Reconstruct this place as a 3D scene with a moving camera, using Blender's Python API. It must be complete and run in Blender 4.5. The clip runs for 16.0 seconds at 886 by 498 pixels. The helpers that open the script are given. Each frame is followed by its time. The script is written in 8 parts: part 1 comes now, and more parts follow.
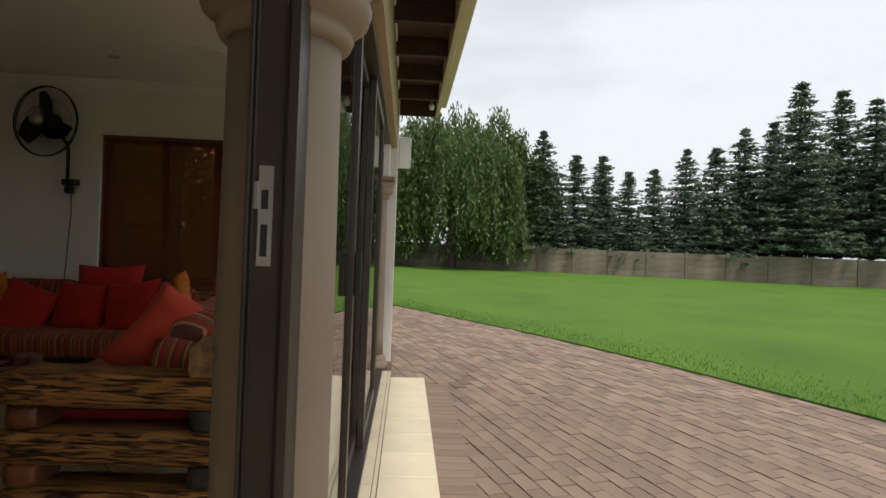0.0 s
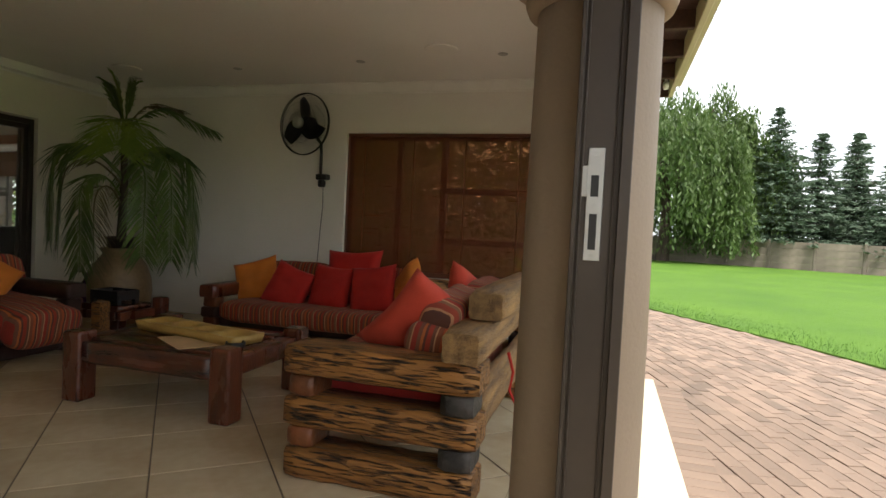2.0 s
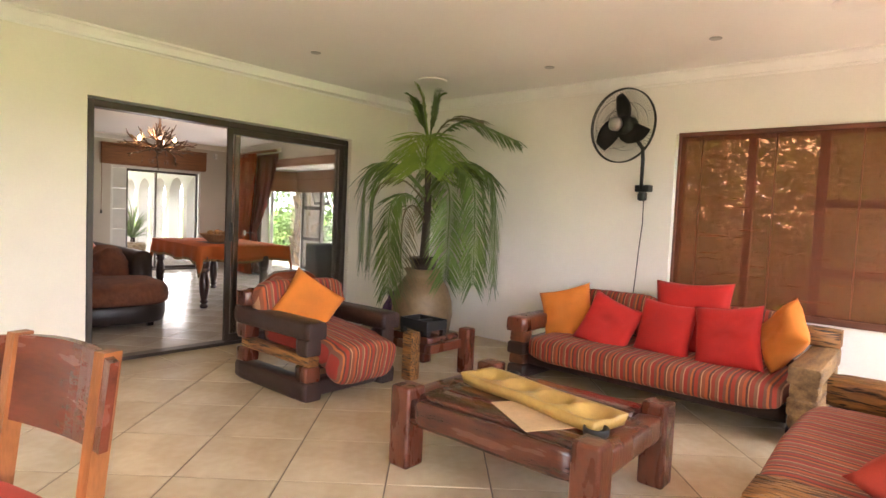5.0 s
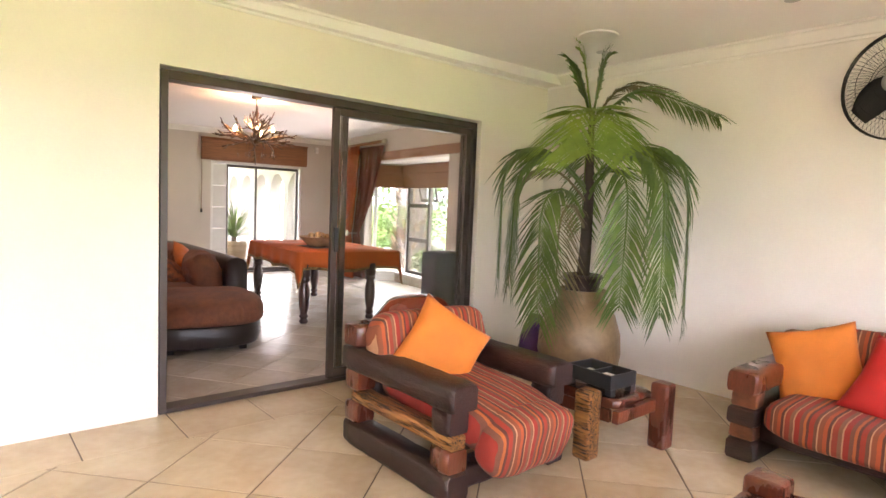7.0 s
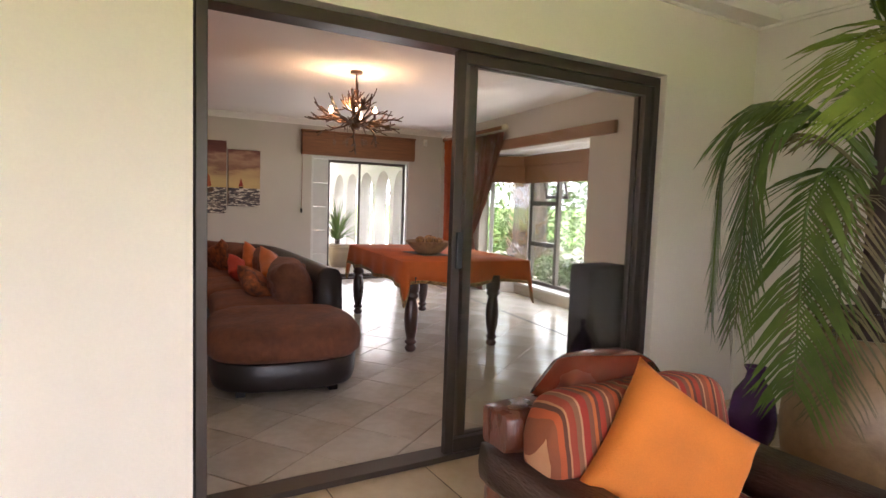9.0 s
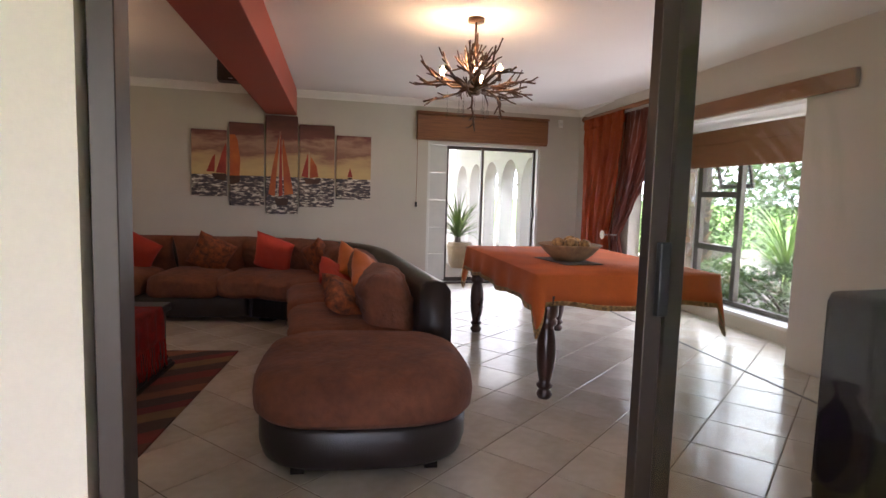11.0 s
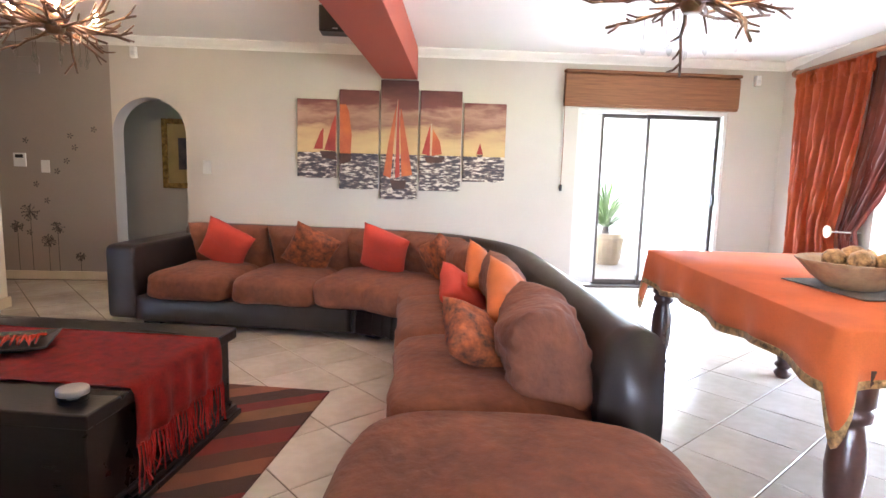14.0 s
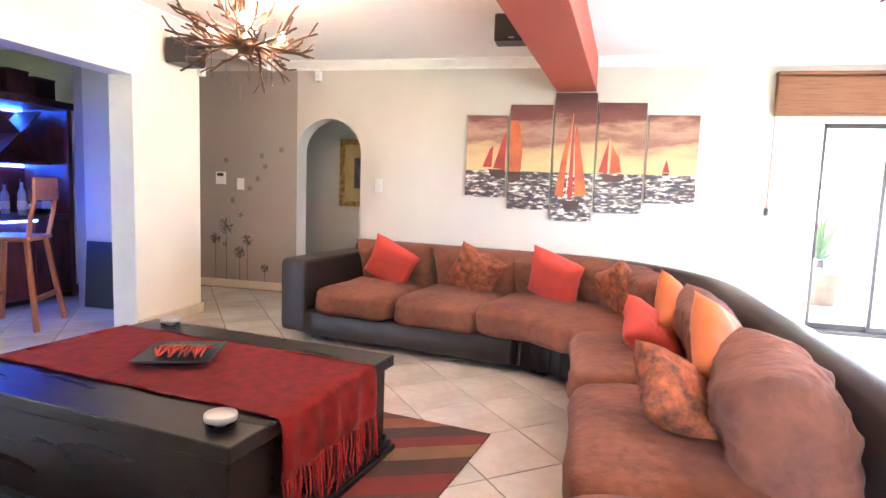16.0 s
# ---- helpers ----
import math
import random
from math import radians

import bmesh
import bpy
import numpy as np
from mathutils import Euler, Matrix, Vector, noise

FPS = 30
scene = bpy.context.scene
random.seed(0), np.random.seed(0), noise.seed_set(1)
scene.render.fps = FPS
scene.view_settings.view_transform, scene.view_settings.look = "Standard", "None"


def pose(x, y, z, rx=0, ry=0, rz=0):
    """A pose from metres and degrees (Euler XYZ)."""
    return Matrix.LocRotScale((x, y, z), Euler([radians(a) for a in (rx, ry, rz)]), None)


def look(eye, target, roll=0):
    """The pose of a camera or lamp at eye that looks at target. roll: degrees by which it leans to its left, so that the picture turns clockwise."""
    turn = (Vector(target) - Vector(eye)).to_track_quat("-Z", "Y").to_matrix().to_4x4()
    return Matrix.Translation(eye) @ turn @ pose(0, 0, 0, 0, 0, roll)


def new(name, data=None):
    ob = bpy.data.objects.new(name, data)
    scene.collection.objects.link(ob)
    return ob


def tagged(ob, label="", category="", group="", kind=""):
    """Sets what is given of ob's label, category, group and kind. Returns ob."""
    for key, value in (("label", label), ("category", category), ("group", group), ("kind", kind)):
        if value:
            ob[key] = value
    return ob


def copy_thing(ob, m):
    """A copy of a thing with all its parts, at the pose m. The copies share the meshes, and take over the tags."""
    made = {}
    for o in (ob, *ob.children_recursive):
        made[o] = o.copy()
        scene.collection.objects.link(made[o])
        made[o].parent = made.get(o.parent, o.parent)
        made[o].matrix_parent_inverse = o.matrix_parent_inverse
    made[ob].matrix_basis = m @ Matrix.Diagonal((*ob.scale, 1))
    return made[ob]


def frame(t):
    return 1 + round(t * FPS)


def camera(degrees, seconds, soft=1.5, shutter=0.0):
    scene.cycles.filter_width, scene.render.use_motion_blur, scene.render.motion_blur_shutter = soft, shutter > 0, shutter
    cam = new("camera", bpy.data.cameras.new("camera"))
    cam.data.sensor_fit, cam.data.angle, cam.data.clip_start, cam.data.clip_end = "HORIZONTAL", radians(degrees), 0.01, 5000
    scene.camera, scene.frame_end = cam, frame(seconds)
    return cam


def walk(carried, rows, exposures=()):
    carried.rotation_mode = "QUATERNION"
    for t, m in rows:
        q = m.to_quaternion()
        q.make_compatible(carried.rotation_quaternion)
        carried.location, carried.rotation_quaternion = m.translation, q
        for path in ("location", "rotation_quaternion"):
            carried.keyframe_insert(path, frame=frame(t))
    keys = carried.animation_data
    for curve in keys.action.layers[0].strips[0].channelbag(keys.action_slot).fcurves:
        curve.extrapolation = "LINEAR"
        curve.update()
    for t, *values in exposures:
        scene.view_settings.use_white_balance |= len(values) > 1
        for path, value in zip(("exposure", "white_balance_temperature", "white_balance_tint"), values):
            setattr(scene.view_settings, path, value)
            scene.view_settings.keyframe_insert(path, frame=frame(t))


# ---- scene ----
cam = camera(75.18, 16.0)

# t, x, y, z, tilt, lean, heading
PATH = [
    (0.0, 0.0, -0.0, 1.155, 89.79, -2.24, -3.63),
    (0.5, -0.036, 0.006, 1.155, 89.26, -2.38, 1.29),
    (1.0, -0.085, 0.016, 1.157, 88.88, -2.54, 6.27),
    (1.5, -0.135, 0.031, 1.152, 88.36, -2.71, 11.29),
    (2.0, -0.206, 0.086, 1.149, 87.9, -2.86, 16.21),
    (2.5, -0.311, 0.163, 1.17, 87.45, -2.92, 22.06),
    (3.0, -0.465, 0.2, 1.212, 87.32, -2.92, 27.82),
    (3.5, -0.591, 0.242, 1.251, 87.4, -2.93, 32.34),
    (4.0, -0.723, 0.337, 1.273, 87.31, -2.85, 35.82),
    (4.2, -0.797, 0.401, 1.28, 87.24, -2.81, 37.12),
    (6.3, -2.09, 1.056, 1.337, 85.89, -2.24, 44.99),
    (6.5, -2.213, 1.123, 1.341, 85.83, -2.24, 46.17),
    (7.0, -2.505, 1.313, 1.345, 85.82, -2.38, 49.59),
    (7.5, -2.814, 1.472, 1.336, 85.82, -2.36, 52.65),
    (8.0, -3.155, 1.643, 1.318, 85.78, -2.19, 54.79),
    (8.5, -3.494, 1.829, 1.307, 85.65, -2.01, 57.16),
    (9.0, -3.825, 1.972, 1.297, 85.5, -1.97, 59.92),
    (9.5, -4.154, 2.127, 1.282, 85.39, -1.86, 62.93),
    (10.0, -4.475, 2.262, 1.267, 85.28, -1.75, 66.32),
    (10.2, -4.612, 2.322, 1.264, 85.19, -1.73, 68.02),
    (12.3, -5.718, 2.715, 1.256, 83.19, -1.61, 75.84),
    (12.5, -5.819, 2.715, 1.256, 82.95, -1.6, 76.6),
    (13.0, -6.07, 2.707, 1.255, 82.3, -1.65, 79.0),
    (13.5, -6.334, 2.699, 1.254, 82.17, -1.63, 81.56),
    (14.0, -6.548, 2.693, 1.254, 82.36, -1.57, 84.56),
    (14.5, -6.721, 2.697, 1.235, 82.9, -1.55, 88.57),
    (15.0, -6.83, 2.681, 1.223, 83.37, -1.68, 92.78),
    (15.5, -6.893, 2.653, 1.218, 83.73, -1.82, 96.98),
    (16.0, -6.936, 2.624, 1.215, 84.1, -2.02, 100.7),
]
EXPOSURES = [(0.0, -0.4, 6500, 9), (1.0, -0.4, 6500, 9), (1.5, 0.0, 6500, 9), (2.0, 0.75, 6500, 9), (2.5, 1.4, 6600, 14), (3.0, 1.85, 6700, 19), (3.5, 2.15, 6650, 20),
             (4.2, 2.75, 6550, 21), (6.3, 3.75, 6350, 24), (7.5, 3.85, 6250, 25), (8.5, 3.27, 6200, 25), (10.2, 3.15, 5950, 23), (12.3, 3.0, 5650, 25), (12.7, 3.4, 5600, 23),
             (13.0, 4.0, 5400, 20), (13.5, 4.7, 5300, 19), (14.5, 5.3, 5150, 17), (15.2, 5.6, 5100, 17), (16.0, 5.9, 5050, 18)]
walk(cam, [(r[0], pose(*r[1:])) for r in PATH], EXPOSURES)

# ---- daylight: thin bright overcast ----
world = bpy.data.worlds.new("sky")
scene.world = world
world.use_nodes = True
wn = world.node_tree
wn.nodes.clear()
sky = wn.nodes.new("ShaderNodeTexSky")
sky.sky_type = 'NISHITA'
sky.sun_disc = False
sky.sun_elevation = radians(64)
sky.sun_rotation = radians(156)
sky.air_density, sky.dust_density, sky.ozone_density = 1.0, 6.0, 1.0
wcoord = wn.nodes.new("ShaderNodeTexCoord")
wmap = wn.nodes.new("ShaderNodeMapping")
wmap.inputs["Scale"].default_value = (1.0, 1.0, 3.0)
wnoise = wn.nodes.new("ShaderNodeTexNoise")
wnoise.inputs["Scale"].default_value, wnoise.inputs["Detail"].default_value = 1.6, 6.0
wramp = wn.nodes.new("ShaderNodeMapRange")
wramp.inputs["From Min"].default_value, wramp.inputs["From Max"].default_value = 0.32, 0.6
wramp.inputs["To Min"].default_value, wramp.inputs["To Max"].default_value = 0.55, 0.97
wmix = wn.nodes.new("ShaderNodeMix")
wmix.data_type = 'RGBA'
wmix.inputs["B"].default_value = (10.5, 10.9, 11.4, 1)
wbg = wn.nodes.new("ShaderNodeBackground")
wbg.inputs["Strength"].default_value = 0.115
wout = wn.nodes.new("ShaderNodeOutputWorld")
wn.links.new(wcoord.outputs["Generated"], wmap.inputs["Vector"])
wn.links.new(wmap.outputs["Vector"], wnoise.inputs["Vector"])
wn.links.new(wnoise.outputs["Fac"], wramp.inputs["Value"])
wn.links.new(wramp.outputs["Result"], wmix.inputs["Factor"])
wn.links.new(sky.outputs["Color"], wmix.inputs["A"])
wn.links.new(wmix.outputs["Result"], wbg.inputs["Color"])
wn.links.new(wbg.outputs["Background"], wout.inputs["Surface"])

sun = new("sun", bpy.data.lights.new("sun", 'SUN'))
sun.data.energy, sun.data.angle, sun.data.color = 3.7, radians(10), (1.0, 0.95, 0.87)
sun.matrix_world = look((4, -9, 20), (0, 0, 0))


# ---- materials ----
def mat(name, color, rough=0.6, metal=0.0, vary=0.15, scale=6.0, fine=60.0, bump=0.15, stretch=(1, 1, 1), second=None, spec=0.5, depth=0.01, sheen=0.0, per_object=0.0, coat=0.0, cracks=0.0):
    """A surface with blotches, grain and fine relief in object space."""
    m = bpy.data.materials.new(name)
    m.use_nodes = True
    nt = m.node_tree
    b = nt.nodes["Principled BSDF"]
    co = nt.nodes.new("ShaderNodeTexCoord")
    mp = nt.nodes.new("ShaderNodeMapping")
    mp.inputs["Scale"].default_value = stretch
    nt.links.new(co.outputs["Object"], mp.inputs["Vector"])
    n1 = nt.nodes.new("ShaderNodeTexNoise")
    n1.inputs["Scale"].default_value, n1.inputs["Detail"].default_value = scale, 5.0
    n2 = nt.nodes.new("ShaderNodeTexNoise")
    n2.inputs["Scale"].default_value, n2.inputs["Detail"].default_value = fine, 3.0
    for n in (n1, n2):
        nt.links.new(mp.outputs["Vector"], n.inputs["Vector"])
    mix = nt.nodes.new("ShaderNodeMix")
    mix.data_type = 'RGBA'
    lo = second if second else tuple(c * (1 - vary * 1.6) for c in color)
    hi = color if second else tuple(min(1, c * (1 + vary * 0.6)) for c in color)
    mix.inputs["A"].default_value, mix.inputs["B"].default_value = (*lo, 1), (*hi, 1)
    add = nt.nodes.new("ShaderNodeMath")
    add.operation = 'MULTIPLY_ADD'
    add.inputs[1].default_value = 0.45
    nt.links.new(n2.outputs["Fac"], add.inputs[0])
    sub = nt.nodes.new("ShaderNodeMath")
    sub.operation = 'MULTIPLY_ADD'
    sub.inputs[1].default_value, sub.inputs[2].default_value = 1.5, -0.5
    nt.links.new(n1.outputs["Fac"], sub.inputs[0])
    nt.links.new(sub.outputs[0], add.inputs[2])
    rng = nt.nodes.new("ShaderNodeMapRange")
    rng.inputs["From Min"].default_value, rng.inputs["From Max"].default_value = 0.15, 0.85
    nt.links.new(add.outputs[0], rng.inputs["Value"])
    nt.links.new(rng.outputs["Result"], mix.inputs["Factor"])
    last = mix.outputs["Result"]
    if cracks:
        n3 = nt.nodes.new("ShaderNodeTexNoise")
        n3.inputs["Scale"].default_value, n3.inputs["Detail"].default_value, n3.inputs["Distortion"].default_value = cracks, 4.0, 0.6
        nt.links.new(mp.outputs["Vector"], n3.inputs["Vector"])
        cr = nt.nodes.new("ShaderNodeMapRange")
        cr.inputs["From Min"].default_value, cr.inputs["From Max"].default_value = 0.37, 0.50
        nt.links.new(n3.outputs["Fac"], cr.inputs["Value"])
        dark = nt.nodes.new("ShaderNodeMix")
        dark.data_type = 'RGBA'
        dark.inputs["A"].default_value = (0.022, 0.011, 0.007, 1)
        nt.links.new(cr.outputs["Result"], dark.inputs["Factor"])
        nt.links.new(last, dark.inputs["B"])
        last = dark.outputs["Result"]
    if per_object:
        info = nt.nodes.new("ShaderNodeObjectInfo")
        hsv = nt.nodes.new("ShaderNodeHueSaturation")
        r2 = nt.nodes.new("ShaderNodeMapRange")
        r2.inputs["To Min"].default_value, r2.inputs["To Max"].default_value = 1 - per_object, 1 + per_object
        nt.links.new(info.outputs["Random"], r2.inputs["Value"])
        nt.links.new(r2.outputs["Result"], hsv.inputs["Value"])
        nt.links.new(last, hsv.inputs["Color"])
        last = hsv.outputs["Color"]
    nt.links.new(last, b.inputs["Base Color"])
    b.inputs["Metallic"].default_value = metal
    b.inputs["Specular IOR Level"].default_value = spec
    b.inputs["Sheen Weight"].default_value = sheen
    b.inputs["Coat Weight"].default_value = coat
    rr = nt.nodes.new("ShaderNodeMapRange")
    rr.inputs["To Min"].default_value, rr.inputs["To Max"].default_value = max(0.02, rough - 0.1), min(1, rough + 0.1)
    nt.links.new(n1.outputs["Fac"], rr.inputs["Value"])
    nt.links.new(rr.outputs["Result"], b.inputs["Roughness"])
    if bump:
        bp = nt.nodes.new("ShaderNodeBump")
        bp.inputs["Strength"].default_value, bp.inputs["Distance"].default_value = bump, depth
        nt.links.new(cr.outputs["Result"] if cracks else n2.outputs["Fac"], bp.inputs["Height"])
        nt.links.new(bp.outputs["Normal"], b.inputs["Normal"])
    return m


def ramp_bands(m, coord, axis, scale, stops, wobble=0.0, bump=0.0):
    """Replaces a material's colour by repeating bands along one axis of its own coordinates."""
    nt = m.node_tree
    b = nt.nodes["Principled BSDF"]
    co = nt.nodes.new("ShaderNodeTexCoord")
    sep = nt.nodes.new("ShaderNodeSeparateXYZ")
    nt.links.new(co.outputs[coord], sep.inputs[0])
    mul = nt.nodes.new("ShaderNodeMath")
    mul.operation = 'MULTIPLY_ADD'
    mul.inputs[1].default_value = scale
    nz = nt.nodes.new("ShaderNodeTexNoise")
    nz.inputs["Scale"].default_value = 9
    nt.links.new(co.outputs[coord], nz.inputs["Vector"])
    wob = nt.nodes.new("ShaderNodeMath")
    wob.operation = 'MULTIPLY'
    wob.inputs[1].default_value = wobble
    nt.links.new(nz.outputs["Fac"], wob.inputs[0])
    nt.links.new(sep.outputs["XYZ".index(axis)], mul.inputs[0])
    nt.links.new(wob.outputs[0], mul.inputs[2])
    fr = nt.nodes.new("ShaderNodeMath")
    fr.operation = 'FRACT'
    nt.links.new(mul.outputs[0], fr.inputs[0])
    rp = nt.nodes.new("ShaderNodeValToRGB")
    rp.color_ramp.interpolation = 'CONSTANT'
    while len(rp.color_ramp.elements) < len(stops):
        rp.color_ramp.elements.new(0.5)
    for e, (p, c) in zip(rp.color_ramp.elements, stops):
        e.position, e.color = p, (*c, 1)
    nt.links.new(fr.outputs[0], rp.inputs["Fac"])
    mx = nt.nodes.new("ShaderNodeMix")
    mx.data_type, mx.blend_type = 'RGBA', 'MULTIPLY'
    mx.inputs["Factor"].default_value = 1.0
    old = b.inputs["Base Color"].links[0].from_socket
    nt.links.new(old, mx.inputs["A"])
    nt.links.new(rp.outputs["Color"], mx.inputs["B"])
    nt.links.new(mx.outputs["Result"], b.inputs["Base Color"])
    return m


def glass_mat(name, tint=(1, 1, 1), rough=0.0):
    m = bpy.data.materials.new(name)
    m.use_nodes = True
    nt = m.node_tree
    nt.nodes.clear()
    tr = nt.nodes.new("ShaderNodeBsdfTransparent")
    tr.inputs["Color"].default_value = (*tint, 1)
    gl = nt.nodes.new("ShaderNodeBsdfGlossy")
    gl.inputs["Roughness"].default_value = rough
    lw = nt.nodes.new("ShaderNodeLayerWeight")
    lw.inputs["Blend"].default_value = 0.5
    pw = nt.nodes.new("ShaderNodeMath")
    pw.operation = 'POWER'
    pw.inputs[1].default_value = 5.0
    fr = nt.nodes.new("ShaderNodeMapRange")
    fr.inputs["To Min"].default_value, fr.inputs["To Max"].default_value = 0.045, 1.0
    nt.links.new(lw.outputs["Facing"], pw.inputs[0])
    nt.links.new(pw.outputs[0], fr.inputs["Value"])
    mx = nt.nodes.new("ShaderNodeMixShader")
    out = nt.nodes.new("ShaderNodeOutputMaterial")
    nt.links.new(fr.outputs[0], mx.inputs[0])
    nt.links.new(tr.outputs[0], mx.inputs[1])
    nt.links.new(gl.outputs[0], mx.inputs[2])
    nt.links.new(mx.outputs[0], out.inputs["Surface"])
    return m


def leaf_mat(name, color, second, rough=0.5, trans=0.35):
    m = mat(name, color, rough, scale=2.5, fine=30, second=second, bump=0.05)
    nt = m.node_tree
    b = nt.nodes["Principled BSDF"]
    tl = nt.nodes.new("ShaderNodeBsdfTranslucent")
    col = b.inputs["Base Color"].links[0].from_socket
    nt.links.new(col, tl.inputs["Color"])
    mx = nt.nodes.new("ShaderNodeMixShader")
    mx.inputs[0].default_value = trans
    nt.links.new(b.outputs[0], mx.inputs[1])
    nt.links.new(tl.outputs[0], mx.inputs[2])
    nt.links.new(mx.outputs[0], nt.nodes["Material Output"].inputs["Surface"])
    return m


def glow_mat(name, color, strength):
    m = bpy.data.materials.new(name)
    m.use_nodes = True
    b = m.node_tree.nodes["Principled BSDF"]
    b.inputs["Base Color"].default_value = (*color, 1)
    b.inputs["Emission Color"].default_value = (*color, 1)
    b.inputs["Emission Strength"].default_value = strength
    return m


M_CREAM = mat("cream_paint", (0.83, 0.775, 0.66), 0.75, vary=0.05, scale=1.2, fine=90, bump=0.12, depth=0.004)
M_WHITEWALL = mat("white_wall_paint", (0.84, 0.80, 0.735), 0.75, vary=0.05, scale=1.2, fine=90, bump=0.12, depth=0.004)
M_SAGE = mat("sage_grey_paint", (0.585, 0.54, 0.475), 0.75, vary=0.06, scale=1.0, fine=90, bump=0.12, depth=0.004)
M_TAUPE = mat("taupe_paint", (0.36, 0.31, 0.26), 0.75, vary=0.06, scale=1.0, fine=90, bump=0.12, depth=0.004)
M_CEIL = mat("ceiling_paint", (0.88, 0.855, 0.81), 0.85, vary=0.03, scale=0.8, fine=70, bump=0.05)
M_CORNICE = mat("cornice_plaster", (0.87, 0.845, 0.79), 0.7, vary=0.03, bump=0.04)
M_TILE = mat("beige_floor_tile", (0.66, 0.55, 0.38), 0.2, vary=0.14, scale=2.2, fine=16, bump=0.06, per_object=0.06, second=(0.50, 0.38, 0.24))
M_TILE2 = mat("pale_floor_tile", (0.67, 0.63, 0.56), 0.17, vary=0.12, scale=2.2, fine=16, bump=0.06, per_object=0.05, second=(0.48, 0.43, 0.35))
M_GROUT = mat("brown_grout", (0.16, 0.12, 0.085), 0.9, vary=0.2, bump=0.3)
M_STEPTILE = mat("cream_step_tile", (0.72, 0.62, 0.44), 0.35, vary=0.08, scale=5, bump=0.06, per_object=0.04)
M_BRONZE = mat("bronze_aluminium", (0.075, 0.06, 0.05), 0.38, metal=0.5, vary=0.1, bump=0.03)
M_COLUMN = mat("taupe_column_plaster", (0.30, 0.225, 0.16), 0.7, vary=0.08, scale=3, fine=120, bump=0.2, depth=0.004)
M_BEAMOUT = mat("ochre_plaster", (0.45, 0.34, 0.20), 0.75, vary=0.08, scale=3, fine=120, bump=0.2, depth=0.004)
M_EXTWALL = mat("pale_exterior_plaster", (0.62, 0.57, 0.48), 0.8, vary=0.08, scale=3, fine=120, bump=0.2)
M_GLASS = glass_mat("clear_glass", (0.97, 0.98, 0.97))
M_REDBEAM = mat("terracotta_red_paint", (0.42, 0.085, 0.045), 0.6, vary=0.08, scale=2, bump=0.1)
M_DARKTIMBER = mat("dark_roof_timber", (0.07, 0.032, 0.02), 0.7, vary=0.3, stretch=(6, 1, 6), bump=0.3)
M_FASCIA = mat("cream_fascia_paint", (0.62, 0.56, 0.38), 0.5, vary=0.06, bump=0.05)
M_STEEL = mat("brushed_steel", (0.55, 0.54, 0.52), 0.35, metal=0.9, vary=0.1, bump=0.05)
M_WHITEPL = mat("white_plastic", (0.78, 0.77, 0.74), 0.4, vary=0.03, bump=0.02)
M_BLACKPL = mat("black_plastic", (0.018, 0.018, 0.018), 0.42, vary=0.1, bump=0.05)


# ---- mesh helpers ----
def add_box(bm, x0, x1, y0, y1, z0, z1, bevel=0.0, seg=1, m=None):
    r = bmesh.ops.create_cube(bm, size=1)
    vs = r["verts"]
    t = Matrix.Translation(((x0 + x1) / 2, (y0 + y1) / 2, (z0 + z1) / 2)) @ Matrix.Diagonal((abs(x1 - x0), abs(y1 - y0), abs(z1 - z0), 1))
    bmesh.ops.transform(bm, matrix=t, verts=vs)
    if bevel:
        es = list({e for v in vs for e in v.link_edges})
        rb = bmesh.ops.bevel(bm, geom=es, offset=bevel, segments=seg, affect='EDGES', profile=0.5)
        vs = list({v for f in rb["faces"] for v in f.verts} | {v for v in vs if v.is_valid})
    if m is not None:
        bmesh.ops.transform(bm, matrix=m, verts=vs)
    return vs


def box(*a, **k):
    bm = bmesh.new()
    add_box(bm, *a, **k)
    return bm


def smooth_mesh(bm):
    for f in bm.faces:
        f.smooth = True
    return bm


def part(name, bm, material, parent=None, label="", smooth=False):
    if smooth:
        smooth_mesh(bm)
    me = bpy.data.meshes.new(name)
    bm.to_mesh(me)
    bm.free()
    me.materials.append(material)
    ob = new(name, me)
    if parent is not None:
        ob.parent = parent
    if label:
        ob["label"] = label
    return ob


def thing(name, label, category, x=0, y=0, z=0, rz=0, group="", kind=""):
    ob = new(name)
    ob.matrix_basis = pose(x, y, z, 0, 0, rz)
    return tagged(ob, label, category, group, kind)


def setting(name, bm, material, label, category, smooth=False, kind="structure"):
    return tagged(part(name, bm, material, None, "", smooth), label, category, "", kind)


def lathe(profile, n=32, centre=(0, 0), bm=None):
    """Turned shape from (radius, height) pairs."""
    bm = bm or bmesh.new()
    rings = []
    for r, z in profile:
        rings.append([bm.verts.new((centre[0] + r * math.cos(2 * math.pi * i / n), centre[1] + r * math.sin(2 * math.pi * i / n), z)) for i in range(n)])
    for a, b in zip(rings, rings[1:]):
        for i in range(n):
            bm.faces.new((a[i], a[(i + 1) % n], b[(i + 1) % n], b[i]))
    bm.faces.new(rings[0][::-1])
    bm.faces.new(rings[-1])
    return bm


